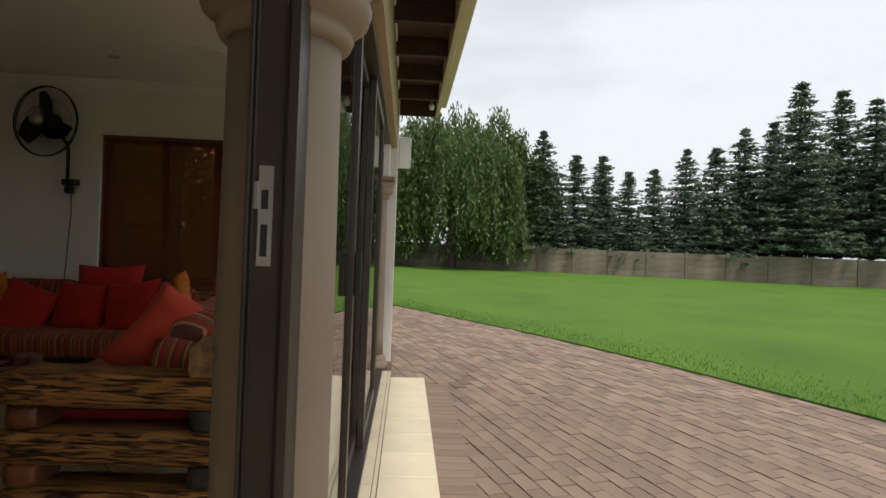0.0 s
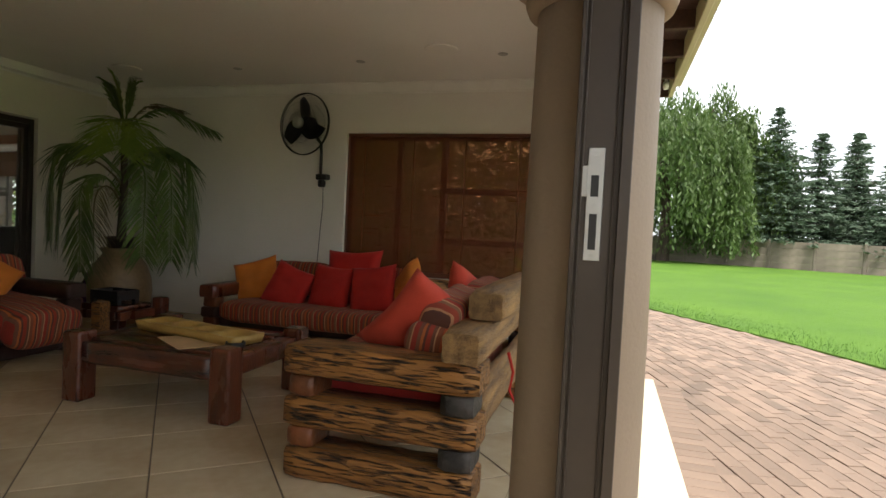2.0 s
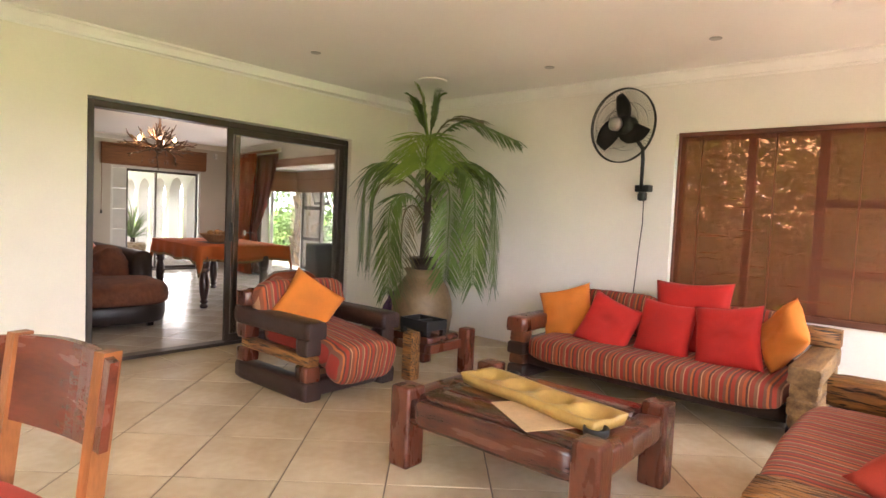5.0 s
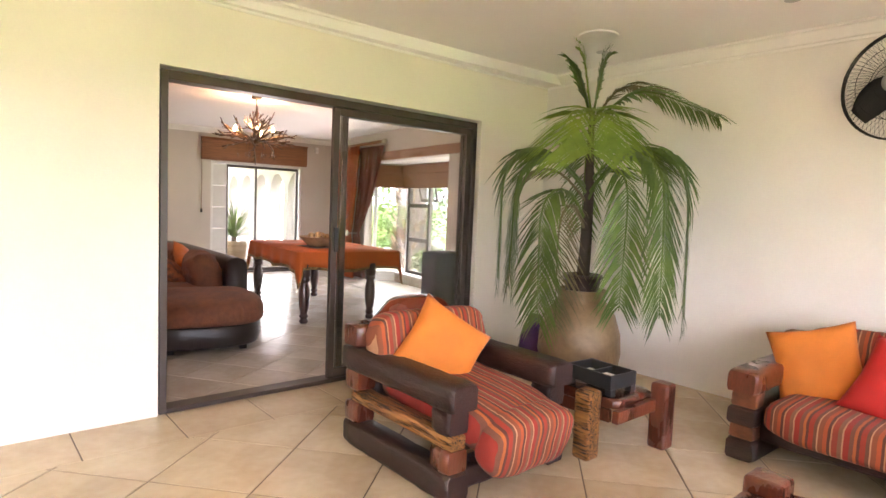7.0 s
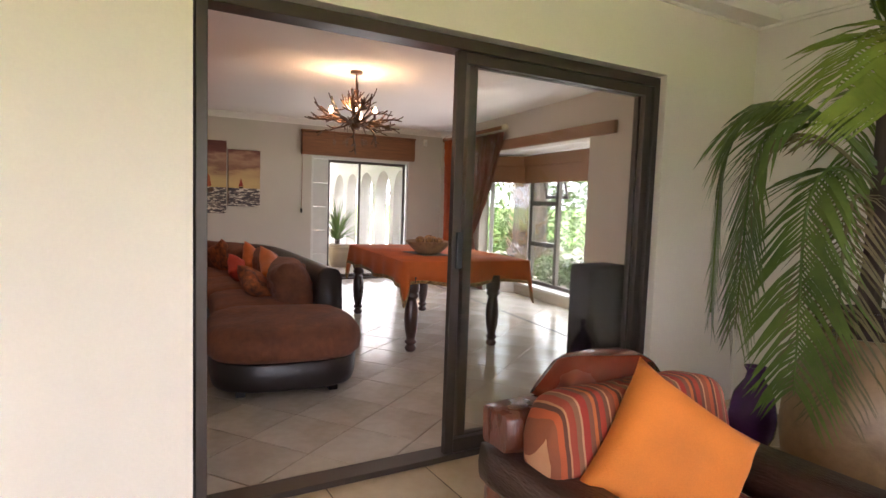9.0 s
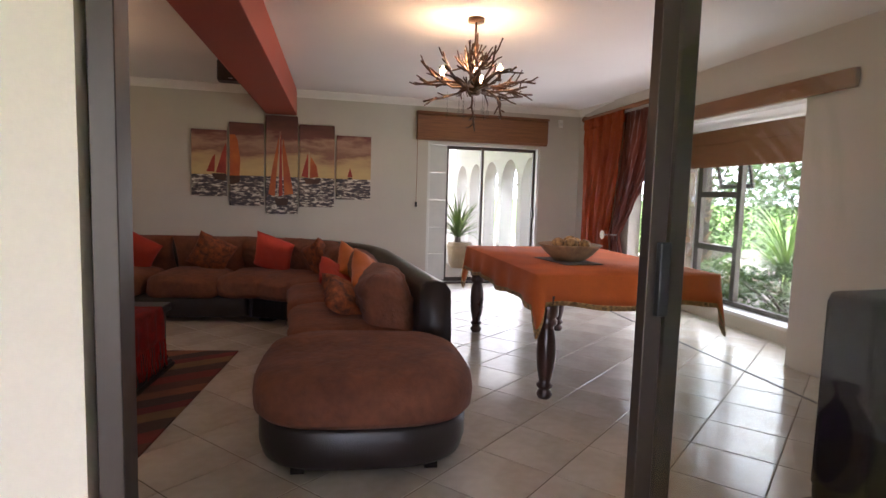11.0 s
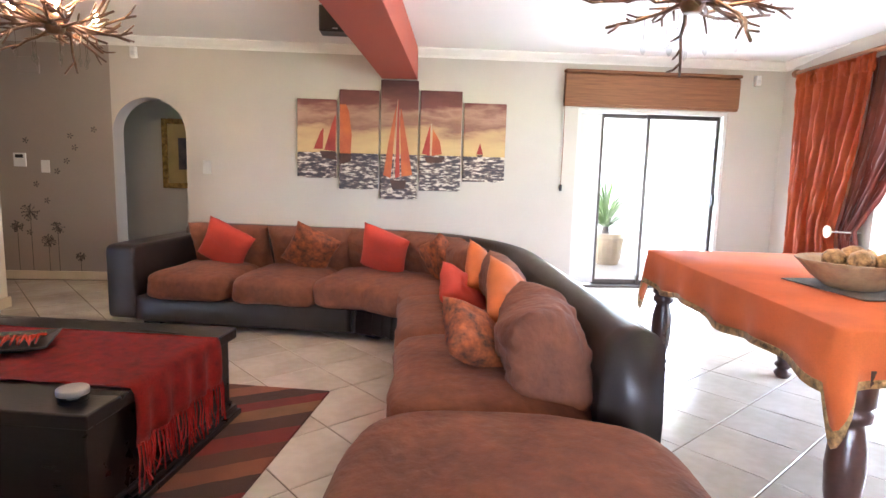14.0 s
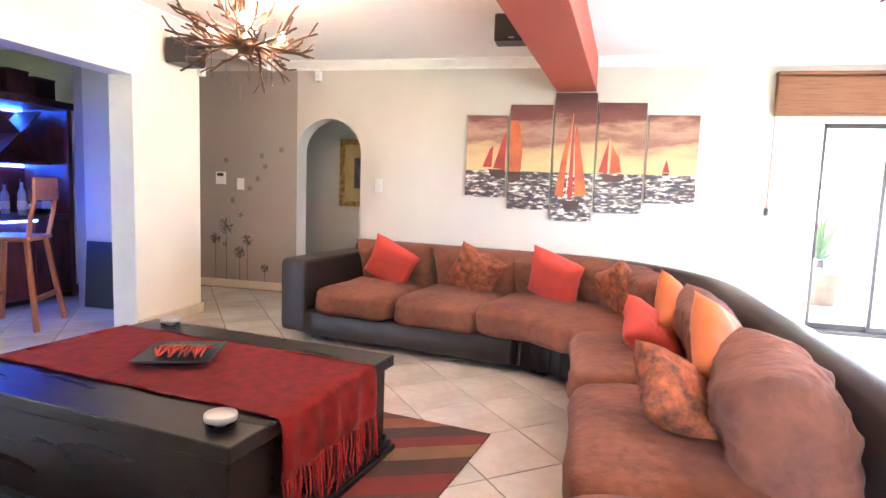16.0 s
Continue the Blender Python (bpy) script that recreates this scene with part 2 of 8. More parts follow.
def tube(bm, pts, r0, r1=None, n=6):
    """A tapered tube along points."""
    r1 = r0 if r1 is None else r1
    rings = []
    for i, p in enumerate(pts):
        p = Vector(p)
        d = (Vector(pts[min(i + 1, len(pts) - 1)]) - Vector(pts[max(i - 1, 0)])).normalized()
        u = d.cross(Vector((0.31, 0.2, 0.93)))
        u = (u if u.length > 1e-3 else d.cross(Vector((1, 0, 0)))).normalized()
        v = d.cross(u)
        r = r0 + (r1 - r0) * i / max(1, len(pts) - 1)
        rings.append([bm.verts.new(p + r * (math.cos(2 * math.pi * k / n) * u + math.sin(2 * math.pi * k / n) * v)) for k in range(n)])
    for a, b in zip(rings, rings[1:]):
        for k in range(n):
            bm.faces.new((a[k], a[(k + 1) % n], b[(k + 1) % n], b[k]))
    bm.faces.new(rings[0][::-1])
    bm.faces.new(rings[-1])
    return bm


def wall_cells(axis, a0, a1, b0, b1, z0, z1, holes):
    """A wall in the plane across axis ('x' or 'y'), a0..a1 thick, b0..b1 long, with holes (b0, b1, z0, z1)."""
    bm = bmesh.new()
    bs = sorted({b0, b1, *[v for h in holes for v in h[:2]]})
    for lo, hi in zip(bs, bs[1:]):
        zs = [z0]
        for h in sorted(holes, key=lambda q: q[2]):
            if h[0] <= lo + 1e-6 and h[1] >= hi - 1e-6:
                zs += [h[2], h[3]]
        zs.append(z1)
        for k in range(0, len(zs), 2):
            if zs[k + 1] - zs[k] > 1e-4:
                if axis == 'x':
                    add_box(bm, a0, a1, lo, hi, zs[k], zs[k + 1])
                else:
                    add_box(bm, lo, hi, a0, a1, zs[k], zs[k + 1])
    bmesh.ops.remove_doubles(bm, verts=bm.verts, dist=1e-5)
    return bm


def cornice_ring(x0, x1, y0, y1, zb, zt):
    prof = [(0.0, zb), (0.012, zb), (0.016, zb + 0.018), (0.03, zb + 0.022), (0.045, zb + 0.04), (0.075, zt - 0.028), (0.085, zt - 0.02), (0.10, zt - 0.016), (0.10, zt)]
    bm = bmesh.new()
    rings = [[bm.verts.new(p) for p in ((x0 + d, y0 + d, z), (x1 - d, y0 + d, z), (x1 - d, y1 - d, z), (x0 + d, y1 - d, z))] for d, z in prof]
    for a, b in zip(rings, rings[1:]):
        for k in range(4):
            bm.faces.new((a[k], a[(k + 1) % 4], b[(k + 1) % 4], b[k]))
    return bm


# ---- plan ----
PX0, PX1, PY0, PY1, PZ = -6.205, -0.30, -3.4, 5.74, 2.62      # sun room
LX0, LX1, LY0, LY1, LZ = -12.93, -6.40, -0.42, 6.80, 2.535    # lounge
OY0, OY1, OZ = 2.25, 4.87, 2.11                               # sliding door between them
GX = -0.25                                                    # line of the glass front
GROUND = -0.16

# ---- sun room shell ----
setting("wall_west", wall_cells('x', LX1, PX0, PY0 - 0.2, 7.9, 0, 2.8, [(OY0, OY1, 0, OZ)]), M_CREAM, "cream painted plaster wall with a wide door opening", "wall")
setting("wall_north", wall_cells('y', PY1, PY1 + 0.24, PX0, -0.12, -0.2, 2.8, [(-2.97, -0.905, 0.63, 2.10)]), M_WHITEWALL, "off-white painted plaster wall with a window", "wall")
setting("wall_south", wall_cells('y', PY0 - 0.2, PY0, PX0, -0.12, -0.2, 2.8, []), M_CREAM, "cream painted plaster wall", "wall")
bm = bmesh.new()
add_box(bm, PX0, -0.12, PY0, PY1, PZ, PZ + 0.12)
setting("ceiling", bm, M_CEIL, "flat off-white painted ceiling of the sun room", "ceiling")
setting("cornice", cornice_ring(PX0, PX1, PY0, PY1, 2.52, PZ), M_CORNICE, "white moulded plaster cornice", "cornice")
# beam over the glass front
bm = box(-0.36, -0.13, PY0, PY1, 2.12, 2.62)
setting("lintel_beam", bm, M_BEAMOUT, "ochre plastered beam over the glass doors", "beam")
setting("lintel_lining", box(-0.368, -0.362, PY0, PY1, 2.125, 2.60), M_WHITEWALL, "off-white painted inner face of the beam", "beam")

# ---- lounge shell ----
ARCH_Y, ARCH_R, ARCH_S = 0.275, 0.372, 1.565
bm = wall_cells('x', LX0 - 0.22, LX0, -2.6, 7.6, 0, 2.7, [(ARCH_Y - ARCH_R, ARCH_Y + ARCH_R, 0, ARCH_S + ARCH_R), (4.82, 6.50, 0, 1.985)])
N = 16
for s in (-1, 1):
    pts = [(ARCH_Y + s * ARCH_R * math.cos(a * math.pi / 2 / N), ARCH_S + ARCH_R * math.sin(a * math.pi / 2 / N)) for a in range(N + 1)]
    corner = (ARCH_Y + s * ARCH_R, ARCH_S + ARCH_R)
    for p, q in zip(pts, pts[1:]):
        vs = [bm.verts.new((x, *c)) for x in (LX0 - 0.22, LX0) for c in (p, q, corner)]
        bm.faces.new(vs[:3])
        bm.faces.new(vs[3:])
        bm.faces.new((vs[0], vs[1], vs[4], vs[3]))
bmesh.ops.remove_doubles(bm, verts=bm.verts[:], dist=0.0005)
bmesh.ops.recalc_face_normals(bm, faces=bm.faces)
setting("wall_lounge_west", bm, M_SAGE, "sage grey painted wall with an arched opening", "wall")
setting("wall_accent", box(LX0, LX0 + 0.004, -2.2, ARCH_Y - ARCH_R - 0.005, 0.0, 2.45), M_TAUPE, "taupe painted accent panel of the wall", "wall")
# the lounge stands slightly askew to the sun room
LOUNGE = pose(0.076, -0.325, 0) @ pose(-6.3, 3.0, 0, 0, 0, -2.18) @ pose(6.3, -3.0, 0)
NORTH = pose(LX0, 7.12, 0, 0, 0, -5.5)      # the lounge's bay side stands slightly askew
nw = setting("wall_lounge_north", wall_cells('y', 0, 0.15, -0.3, 6.9, 0, 2.7, [(1.62, 4.25, 0, 2.06)]), M_SAGE, "grey painted wall with a bay opening", "wall")
nw.matrix_basis = NORTH
setting("wall_lounge_south", wall_cells('y', LY0 - 0.2, LY0, -11.67, LX1 + 0.12, 0, 2.7, [(-10.86, -7.0, 0, 2.02)]), M_CREAM, "cream painted wall with a wide opening to the bar", "wall")
setting("ceiling_lounge", box(LX0 - 0.2, -6.22, LY0 - 0.1, 7.5, LZ, LZ + 0.1), M_CEIL, "flat white painted lounge ceiling", "ceiling")
setting("cornice_lounge", cornice_ring(LX0, LX1, LY0, 7.12, 2.446, LZ), M_CORNICE, "white moulded plaster cornice of the lounge", "cornice")
cb = setting("ceiling_beam", box(0, 6.5, -0.19, 0.19, 2.215, LZ, bevel=0.004), M_REDBEAM, "terracotta red painted ceiling beam", "beam")
cb.matrix_basis = pose(LX0 + 0.005, 2.88, 0, 0, 0, -4.8)

# floors under the tiles
setting("floor", box(LX1, -0.10, PY0, PY1, -0.2, -0.004), M_GROUT, "brown grouted screed under beige floor tiles", "floor")
setting("floor_lounge", box(-15.2, LX1, -4.2, 7.6, -0.2, -0.004), M_GROUT, "brown grouted screed under pale floor tiles", "floor")

# ---- outside ----
M_GRASS = mat("lawn_grass", (0.115, 0.215, 0.026), 0.8, vary=0.3, scale=0.5, fine=55, bump=0.8, depth=0.04, second=(0.07, 0.15, 0.018), spec=0.2)
M_BLADE = leaf_mat("grass_blades", (0.09, 0.20, 0.03), (0.05, 0.13, 0.02))
M_BRICK = mat("brown_clay_paver", (0.27, 0.185, 0.135), 0.8, vary=0.25, scale=3, fine=90, bump=0.4, per_object=0.15, second=(0.19, 0.135, 0.10))
M_BRICKS = mat("brown_clay_paver_field", (0.27, 0.185, 0.135), 0.8, vary=0.25, scale=3, fine=90, bump=0.4, second=(0.19, 0.135, 0.10))
_nt = M_BRICKS.node_tree
_geo = _nt.nodes.new("ShaderNodeNewGeometry")
_hsv = _nt.nodes.new("ShaderNodeHueSaturation")
_rg = _nt.nodes.new("ShaderNodeMapRange")
_rg.inputs["To Min"].default_value, _rg.inputs["To Max"].default_value = 0.72, 1.3
_b = _nt.nodes["Principled BSDF"]
_old = _b.inputs["Base Color"].links[0].from_socket
_nt.links.new(_geo.outputs["Random Per Island"], _rg.inputs["Value"])
_nt.links.new(_rg.outputs["Result"], _hsv.inputs["Value"])
_nt.links.new(_old, _hsv.inputs["Color"])
_nt.links.new(_hsv.outputs["Color"], _b.inputs["Base Color"])
M_SAND = mat("jointing_sand", (0.17, 0.125, 0.092), 0.95, vary=0.3, bump=0.5)
M_PRECAST = mat("precast_concrete", (0.20, 0.165, 0.13), 0.85, vary=0.25, scale=1.5, fine=40, bump=0.3, per_object=0.1)
M_CONIFER = leaf_mat("cedar_needles", (0.13, 0.185, 0.115), (0.062, 0.10, 0.064), 0.6, 0.2)
M_WILLOW = leaf_mat("willow_leaves", (0.13, 0.19, 0.05), (0.055, 0.10, 0.028), 0.55, 0.35)
M_BUSH = leaf_mat("garden_leaves", (0.10, 0.17, 0.04), (0.03, 0.06, 0.015), 0.5, 0.35)
M_BARK = mat("tree_bark", (0.085, 0.06, 0.045), 0.9, vary=0.3, scale=3, fine=25, bump=0.8, stretch=(1, 1, 0.3))

setting("ground", box(-300, 300, -300, 300, -0.5, -0.085), M_GRASS, "mown green grass reaching the horizon", "ground")
EDGE = [(9.5, -14.0), (6.2, -5.0), (4.5, 1.0), (3.75, 4.3), (2.95, 6.2), (1.95, 8.2), (-0.25, 11.8), (-4.0, 16.0), (-9.0, 19.5)]
bm = bmesh.new()
vs = [bm.verts.new((x, y, -0.055)) for x, y in EDGE] + [bm.verts.new((x, y, -0.055)) for x, y in ((-60, 24), (-60, 80), (90, 80), (90, -40), (14, -40))]
top = bm.faces.new(vs)
ext = bmesh.ops.extrude_face_region(bm, geom=[top])
bmesh.ops.translate(bm, vec=(0, 0, -0.1), verts=[g for g in ext["geom"] if isinstance(g, bmesh.types.BMVert)])
bmesh.ops.recalc_face_normals(bm, faces=bm.faces)
setting("lawn", bm, M_GRASS, "wide bright green mown lawn", "lawn")
setting("pavement", box(-0.12, 14, -20, 20, -0.3, -0.075), M_SAND, "sand bed under brown clay pavers", "pavement")

# grass along the edge of the lawn
rnd = random.Random(4)
bm = bmesh.new()
for (x0, y0), (x1, y1) in zip(EDGE[1:], EDGE[2:]):
    L = math.hypot(x1 - x0, y1 - y0)
    nx, ny = -(y1 - y0) / L, (x1 - x0) / L
    for _ in range(int(L * 420)):
        t, d = rnd.random(), abs(rnd.gauss(0, 0.55)) - 0.03
        x, y = x0 + (x1 - x0) * t - nx * d, y0 + (y1 - y0) * t - ny * d
        a, h = rnd.uniform(0, 6.28), rnd.uniform(0.015, 0.045)
        dx, dy = 0.004 * math.cos(a), 0.004 * math.sin(a)
        lx, ly = rnd.uniform(-0.02, 0.02), rnd.uniform(-0.02, 0.02)
        bm.faces.new([bm.verts.new(p) for p in ((x - dx, y - dy, -0.057), (x + dx, y + dy, -0.057), (x + lx, y + ly, -0.055 + h))])
setting("grass", bm, M_BLADE, "short grass blades along the lawn edge", "grass", kind="stuff")

# boundary wall of precast panels between posts
def boundary(p, q, n):
    wall = thing("boundary_wall", "grey-brown precast concrete panel garden wall", "wall", kind="structure")
    p, q = Vector((*p, 0)), Vector((*q, 0))
    ang = math.degrees(math.atan2(q.y - p.y, q.x - p.x))
    L = (q - p).length / n
    post, panel = None, None
    for i in range(n):
        o = p + (q - p) * (i / n)
        for k in range(4):
            if panel is None:
                b = box(0.07, L - 0.07, -0.025, 0.025, 0, 0.345, bevel=0.008)
                panel = part("panel", b, M_PRECAST, wall)
                ob = panel
            else:
                ob = new("panel", panel.data)
                ob.parent = wall
            ob.matrix_basis = pose(o.x, o.y, -0.08 + 0.35 * k, 0, 0, ang)
        if post is None:
            post = part("post", box(-0.07, 0.07, -0.07, 0.07, 0, 1.46, bevel=0.012), M_PRECAST, wall)
            ob = post
        else:
            ob = new("post", post.data)
            ob.parent = wall
        ob.matrix_basis = pose(o.x, o.y, -0.08, 0, 0, ang)


boundary((-26, 45.5), (30, 24.5), 30)
boundary((30, 24.5), (52, 4), 14)


def leaf_quad(bm, c, u, v, lobes=False):
    bm.faces.new([bm.verts.new(c + u * a + v * b) for a, b in ((-0.5, 0), (0, -0.5), (0.5, 0), (0, 0.5))])


def conifer(seed, H, R):
    r = random.Random(seed)
    tree = thing("cedar_tree", "tall dark blue-green cedar with drooping tiers", "tree", group="cedars along the garden wall")
    bm = bmesh.new()
    tube(bm, [(0, 0, -0.15), (0.05, 0, H * 0.3), (0, 0.06, H * 0.7), (0, 0, H)], H * 0.018, 0.02, 8)
    crown = bmesh.new()
    levels = int(H * 2.9)
    for i in range(levels):
        f = (i + 0.6 * r.random()) / levels
        z = H * (0.13 + 0.87 * f)
        rad = R * (1 - f) ** 0.88 * r.uniform(0.78, 1.15) + 0.10
        nb = 7 + int(8 * (1 - f))
        a0 = r.uniform(0, 6.28)
        for k in range(nb):
            a = a0 + 6.283 * k / nb + r.gauss(0, 0.25)
            ln = rad * r.uniform(0.6, 1.15)
            d = Vector((math.cos(a), math.sin(a), 0))
            rise = r.uniform(0.02, 0.22)
            base = Vector((0, 0, z + r.gauss(0, 0.08)))
            tube(bm, [base, base + d * ln * 0.6 + Vector((0, 0, rise * ln * 0.5)), base + d * ln + Vector((0, 0, rise * ln * 0.3))], 0.028, 0.006, 3)
            steps = max(3, int(ln / 0.22))
            for s in range(steps):
                q = (s + 1) / steps
                spread = 0.10 + 0.20 * math.sin(math.pi * min(1, q * 0.9 + 0.1)) * min(1, ln / 2)
                for _ in range(7):
                    c = base + d * (ln * q) + Vector((r.gauss(0, spread), r.gauss(0, spread), rise * ln * (q - 0.7 * q * q) + r.gauss(-0.03, 0.05)))
                    w = r.uniform(0.2, 0.46)
                    u = (d * 0.8 + Vector((r.gauss(0, 0.7), r.gauss(0, 0.7), r.gauss(-0.12, 0.25)))).normalized() * w
                    v = Vector((r.gauss(0, 1), r.gauss(0, 1), r.gauss(0, 0.5))).normalized() * w * 0.38
                    leaf_quad(crown, c, u, v)
    part("trunk", bm, M_BARK, tree)
    part("crown", crown, M_CONIFER, tree)
    return tree


CEDARS = [conifer(1, 11.0, 3.7), conifer(2, 13.5, 4.2), conifer(3, 9.0, 2.7)]
SPOTS = [(8.0, 34.3, 0, 0.76), (10.3, 35.1, 2, 0.8), (12.3, 36.0, 2, 0.82), (12.7, 32.6, 2, 0.66), (14.6, 33.5, 2, 0.7), (16.9, 34.2, 0, 0.7), (17.0, 31.0, 2, 0.81), (19.1, 31.8, 0, 0.78), (21.3, 32.6, 1, 0.69), (20.8, 29.6, 1, 0.8), (23.5, 30.1, 1, 0.79), (26.1, 30.8, 1, 0.78), (25.4, 27.8, 1, 0.8), (27.9, 28.5, 1, 0.81), (38.0, 24.0, 1, 1.0), (41.0, 20.0, 1, 0.95), (8.0, 46.0, 0, 0.85), (16.0, 47.0, 0, 0.75)]
used = set()
for i, (x, y, k, s) in enumerate(SPOTS):
    src = CEDARS[k]
    if k in used:
        t = copy_thing(src, pose(x, y, 0, 0, 0, 77 * i))
    else:
        t = src
        t.matrix_basis = pose(x, y, 0, 0, 0, 77 * i)
        used.add(k)
    t.scale = (s, s, s)


def willow(x, y, H, R, seed):
    r = random.Random(seed)
    tree = thing("willow_tree", "broad green weeping willow with hanging branches", "tree", x, y, -0.06)
    bm = bmesh.new()
    tube(bm, [(0, 0, -0.1), (0.1, 0.1, H * 0.25), (0, 0, H * 0.5)], 0.38, 0.22, 8)
    crown = bmesh.new()
    for k in range(22):
        a = k * 2.4
        e = Vector((math.cos(a) * R * r.uniform(0.3, 0.75), math.sin(a) * R * r.uniform(0.3, 0.75), H * r.uniform(0.6, 0.95)))
        tube(bm, [(0, 0, H * 0.38), Vector((0, 0, H * 0.42)).lerp(e, 0.55) + Vector((0, 0, 0.4)), e], 0.13, 0.03, 5)
    for k in range(2500):
        a, q = r.uniform(0, 6.283), math.sqrt(r.random())
        lump = 1 + 0.20 * math.sin(3 * a + 1 + seed) + 0.14 * math.sin(7 * a)
        clump = noise.noise(Vector((math.cos(a) * q * 2.6, math.sin(a) * q * 2.6, seed)))
        if clump < -0.16:
            continue
        px, py = math.cos(a) * R * q * lump, math.sin(a) * R * q * lump
        zt = H * (0.50 + 0.42 * math.sqrt(max(0, 1 - q * q)) + 0.42 * clump) * r.uniform(0.88, 1.03)
        ln = r.uniform(1.2, 6.5) * (0.35 + 0.65 * q)
        sx, sy = r.gauss(0, 0.1), r.gauss(0, 0.1)
        for s in range(int(ln / 0.26)):
            z = zt - s * 0.26
            if z < 0.5:
                break
            for _ in range(2):
                c = Vector((px + sx * s * 0.3 + r.gauss(0, 0.09), py + sy * s * 0.3 + r.gauss(0, 0.09), z + r.gauss(0, 0.08)))
                u = Vector((r.gauss(0, 0.5), r.gauss(0, 0.5), -1)).normalized() * r.uniform(0.22, 0.4)
                v = Vector((r.gauss(0, 1), r.gauss(0, 1), 0.2)).normalized() * r.uniform(0.07, 0.14)
                leaf_quad(crown, c, u, v)
    part("trunk", bm, M_BARK, tree)
    part("crown", crown, M_WILLOW, tree)


willow(2.6, 34.0, 9.0, 4.3, 11)
willow(6.0, 35.5, 7.6, 2.9, 13)
willow(-2.4, 36.0, 7.8, 4.0, 12)


def bush(name, label, x, y, w, d, h, n, seed, material, size=0.09, z0=-0.08):
    r = random.Random(seed)
    b = thing(name, label, "bush", x, y, z0)
    stems, crown = bmesh.new(), bmesh.new()
    for k in range(9):
        a = r.uniform(0, 6.28)
        tube(stems, [(0, 0, 0), (math.cos(a) * w * 0.2, math.sin(a) * d * 0.2, h * 0.4), (math.cos(a) * w * 0.36, math.sin(a) * d * 0.36, h * r.uniform(0.55, 0.9))], 0.02, 0.006, 4)
    for k in range(n):
        a, q, z = r.uniform(0, 6.28), r.random() ** 0.4, r.random()
        rr = math.sqrt(max(0.05, 1 - (z - 0.45) ** 2 * 3.0)) * q * (1 + 0.2 * math.sin(5 * a + z * 6))
        c = Vector((math.cos(a) * w / 2 * rr, math.sin(a) * d / 2 * rr, z * h * r.uniform(0.85, 1.1) + 0.05))
        u = Vector((r.gauss(0, 1), r.gauss(0, 1), r.gauss(0.2, 0.6))).normalized() * r.uniform(0.7, 1.5) * size
        v = Vector((r.gauss(0, 1), r.gauss(0, 1), r.gauss(0, 0.6))).normalized() * r.uniform(0.4, 0.8) * size
        leaf_quad(crown, c, u, v)
    part("stems", stems, M_BARK, b)
    part("leaves", crown, material, b)
    return b


# shrubs outside the blind window
bush("garden_shrub", "leafy green garden shrub outside the window", -3.6, 8.3, 2.0, 1.4, 2.6, 2600, 21, M_BUSH)
bush("garden_shrub", "leafy green garden shrub outside the window", -2.3, 9.4, 2.2, 1.6, 2.3, 2600, 22, M_WILLOW)
bush("garden_shrub", "dense green hedge shrub outside the window", -2.7, 7.7, 4.4, 1.3, 3.2, 11000, 23, M_BUSH)

bush("garden_tree", "leafy green garden tree beyond the window", -4.6, 14.0, 6.5, 3.0, 5.6, 9000, 24, M_WILLOW, 0.2)
bush("garden_tree", "leafy green garden tree beyond the window", -9.0, 16.5, 7.0, 3.0, 5.6, 9000, 25, M_BUSH, 0.2)

# ---- glass front, columns, eave ----
def column(x, y, label, dz=0.0, pier=None):
    c = thing("column", label, "column", x, y, 0, group="columns of the glass front")
    part("base", lathe([(0.155, 0.0), (0.165, 0.02), (0.165, 0.05), (0.15, 0.07), (0.14, 0.08), (0.145, 0.1), (0.135, 0.12), (0.118, 0.135)], 40), M_COLUMN, c, smooth=True)
    part("shaft", lathe([(0.117, 0.13), (0.112, 0.3), (0.110, 1.0), (0.105, 1.58 + dz)], 40), M_COLUMN, c, smooth=True)
    part("capital", lathe([(0.106, 1.575), (0.122, 1.58), (0.128, 1.595), (0.122, 1.61), (0.135, 1.615), (0.155, 1.63), (0.162, 1.655), (0.15, 1.675), (0.158, 1.685), (0.166, 1.70), (0.168, 1.72), (0.168, 1.74)], 40), M_COLUMN, c, smooth=True).location = (0, 0, dz)
    bm = bmesh.new()
    part("abacus", box(-0.17, 0.17, -0.17, 0.17, 1.74 + dz, 1.775 + dz, 0.004), M_COLUMN, c)
    add_box(bm, -0.115, 0.115, -0.14, 0.14, 1.776 + dz, 2.12)
    part("pier", bm, pier or M_COLUMN, c)


column(-0.245, 1.125, "taupe plastered round column with moulded capital at the open door", -0.05)
column(-0.30, 5.40, "taupe plastered round column with moulded capital by the end wall", 0.0, M_WHITEWALL)

jamb = thing("door_jamb", "dark bronze aluminium door jamb with a steel strike plate", "door frame", 0, 0, 0)
part("jamb_profile", box(-0.262, -0.182, 0.953, 1.03, 0.0, 2.12, 0.002), M_BRONZE, jamb)
for x0, x1, d in ((-0.262, -0.2555, 0.012), (-0.2525, -0.2495, 0.007), (-0.2065, -0.2035, 0.006), (-0.198, -0.182, 0.014)):
    part("jamb_fin", box(x0, x1, 0.953 - d, 0.9535, 0.0, 2.118, 0.001), M_BRONZE, jamb)
plate = part("strike_plate", box(-0.243, -0.219, 0.949, 0.9525, 1.112, 1.276, 0.001), M_STEEL, jamb, "brushed steel strike plate")
part("strike_lip", box(-0.251, -0.242, 0.9485, 0.9525, 1.205, 1.25, 0.001), M_STEEL, plate)
for z0, z1 in ((1.205, 1.236), (1.128, 1.18)):
    part("slot", box(-0.237, -0.226, 0.9475, 0.9489, z0, z1), M_BLACKPL, plate)
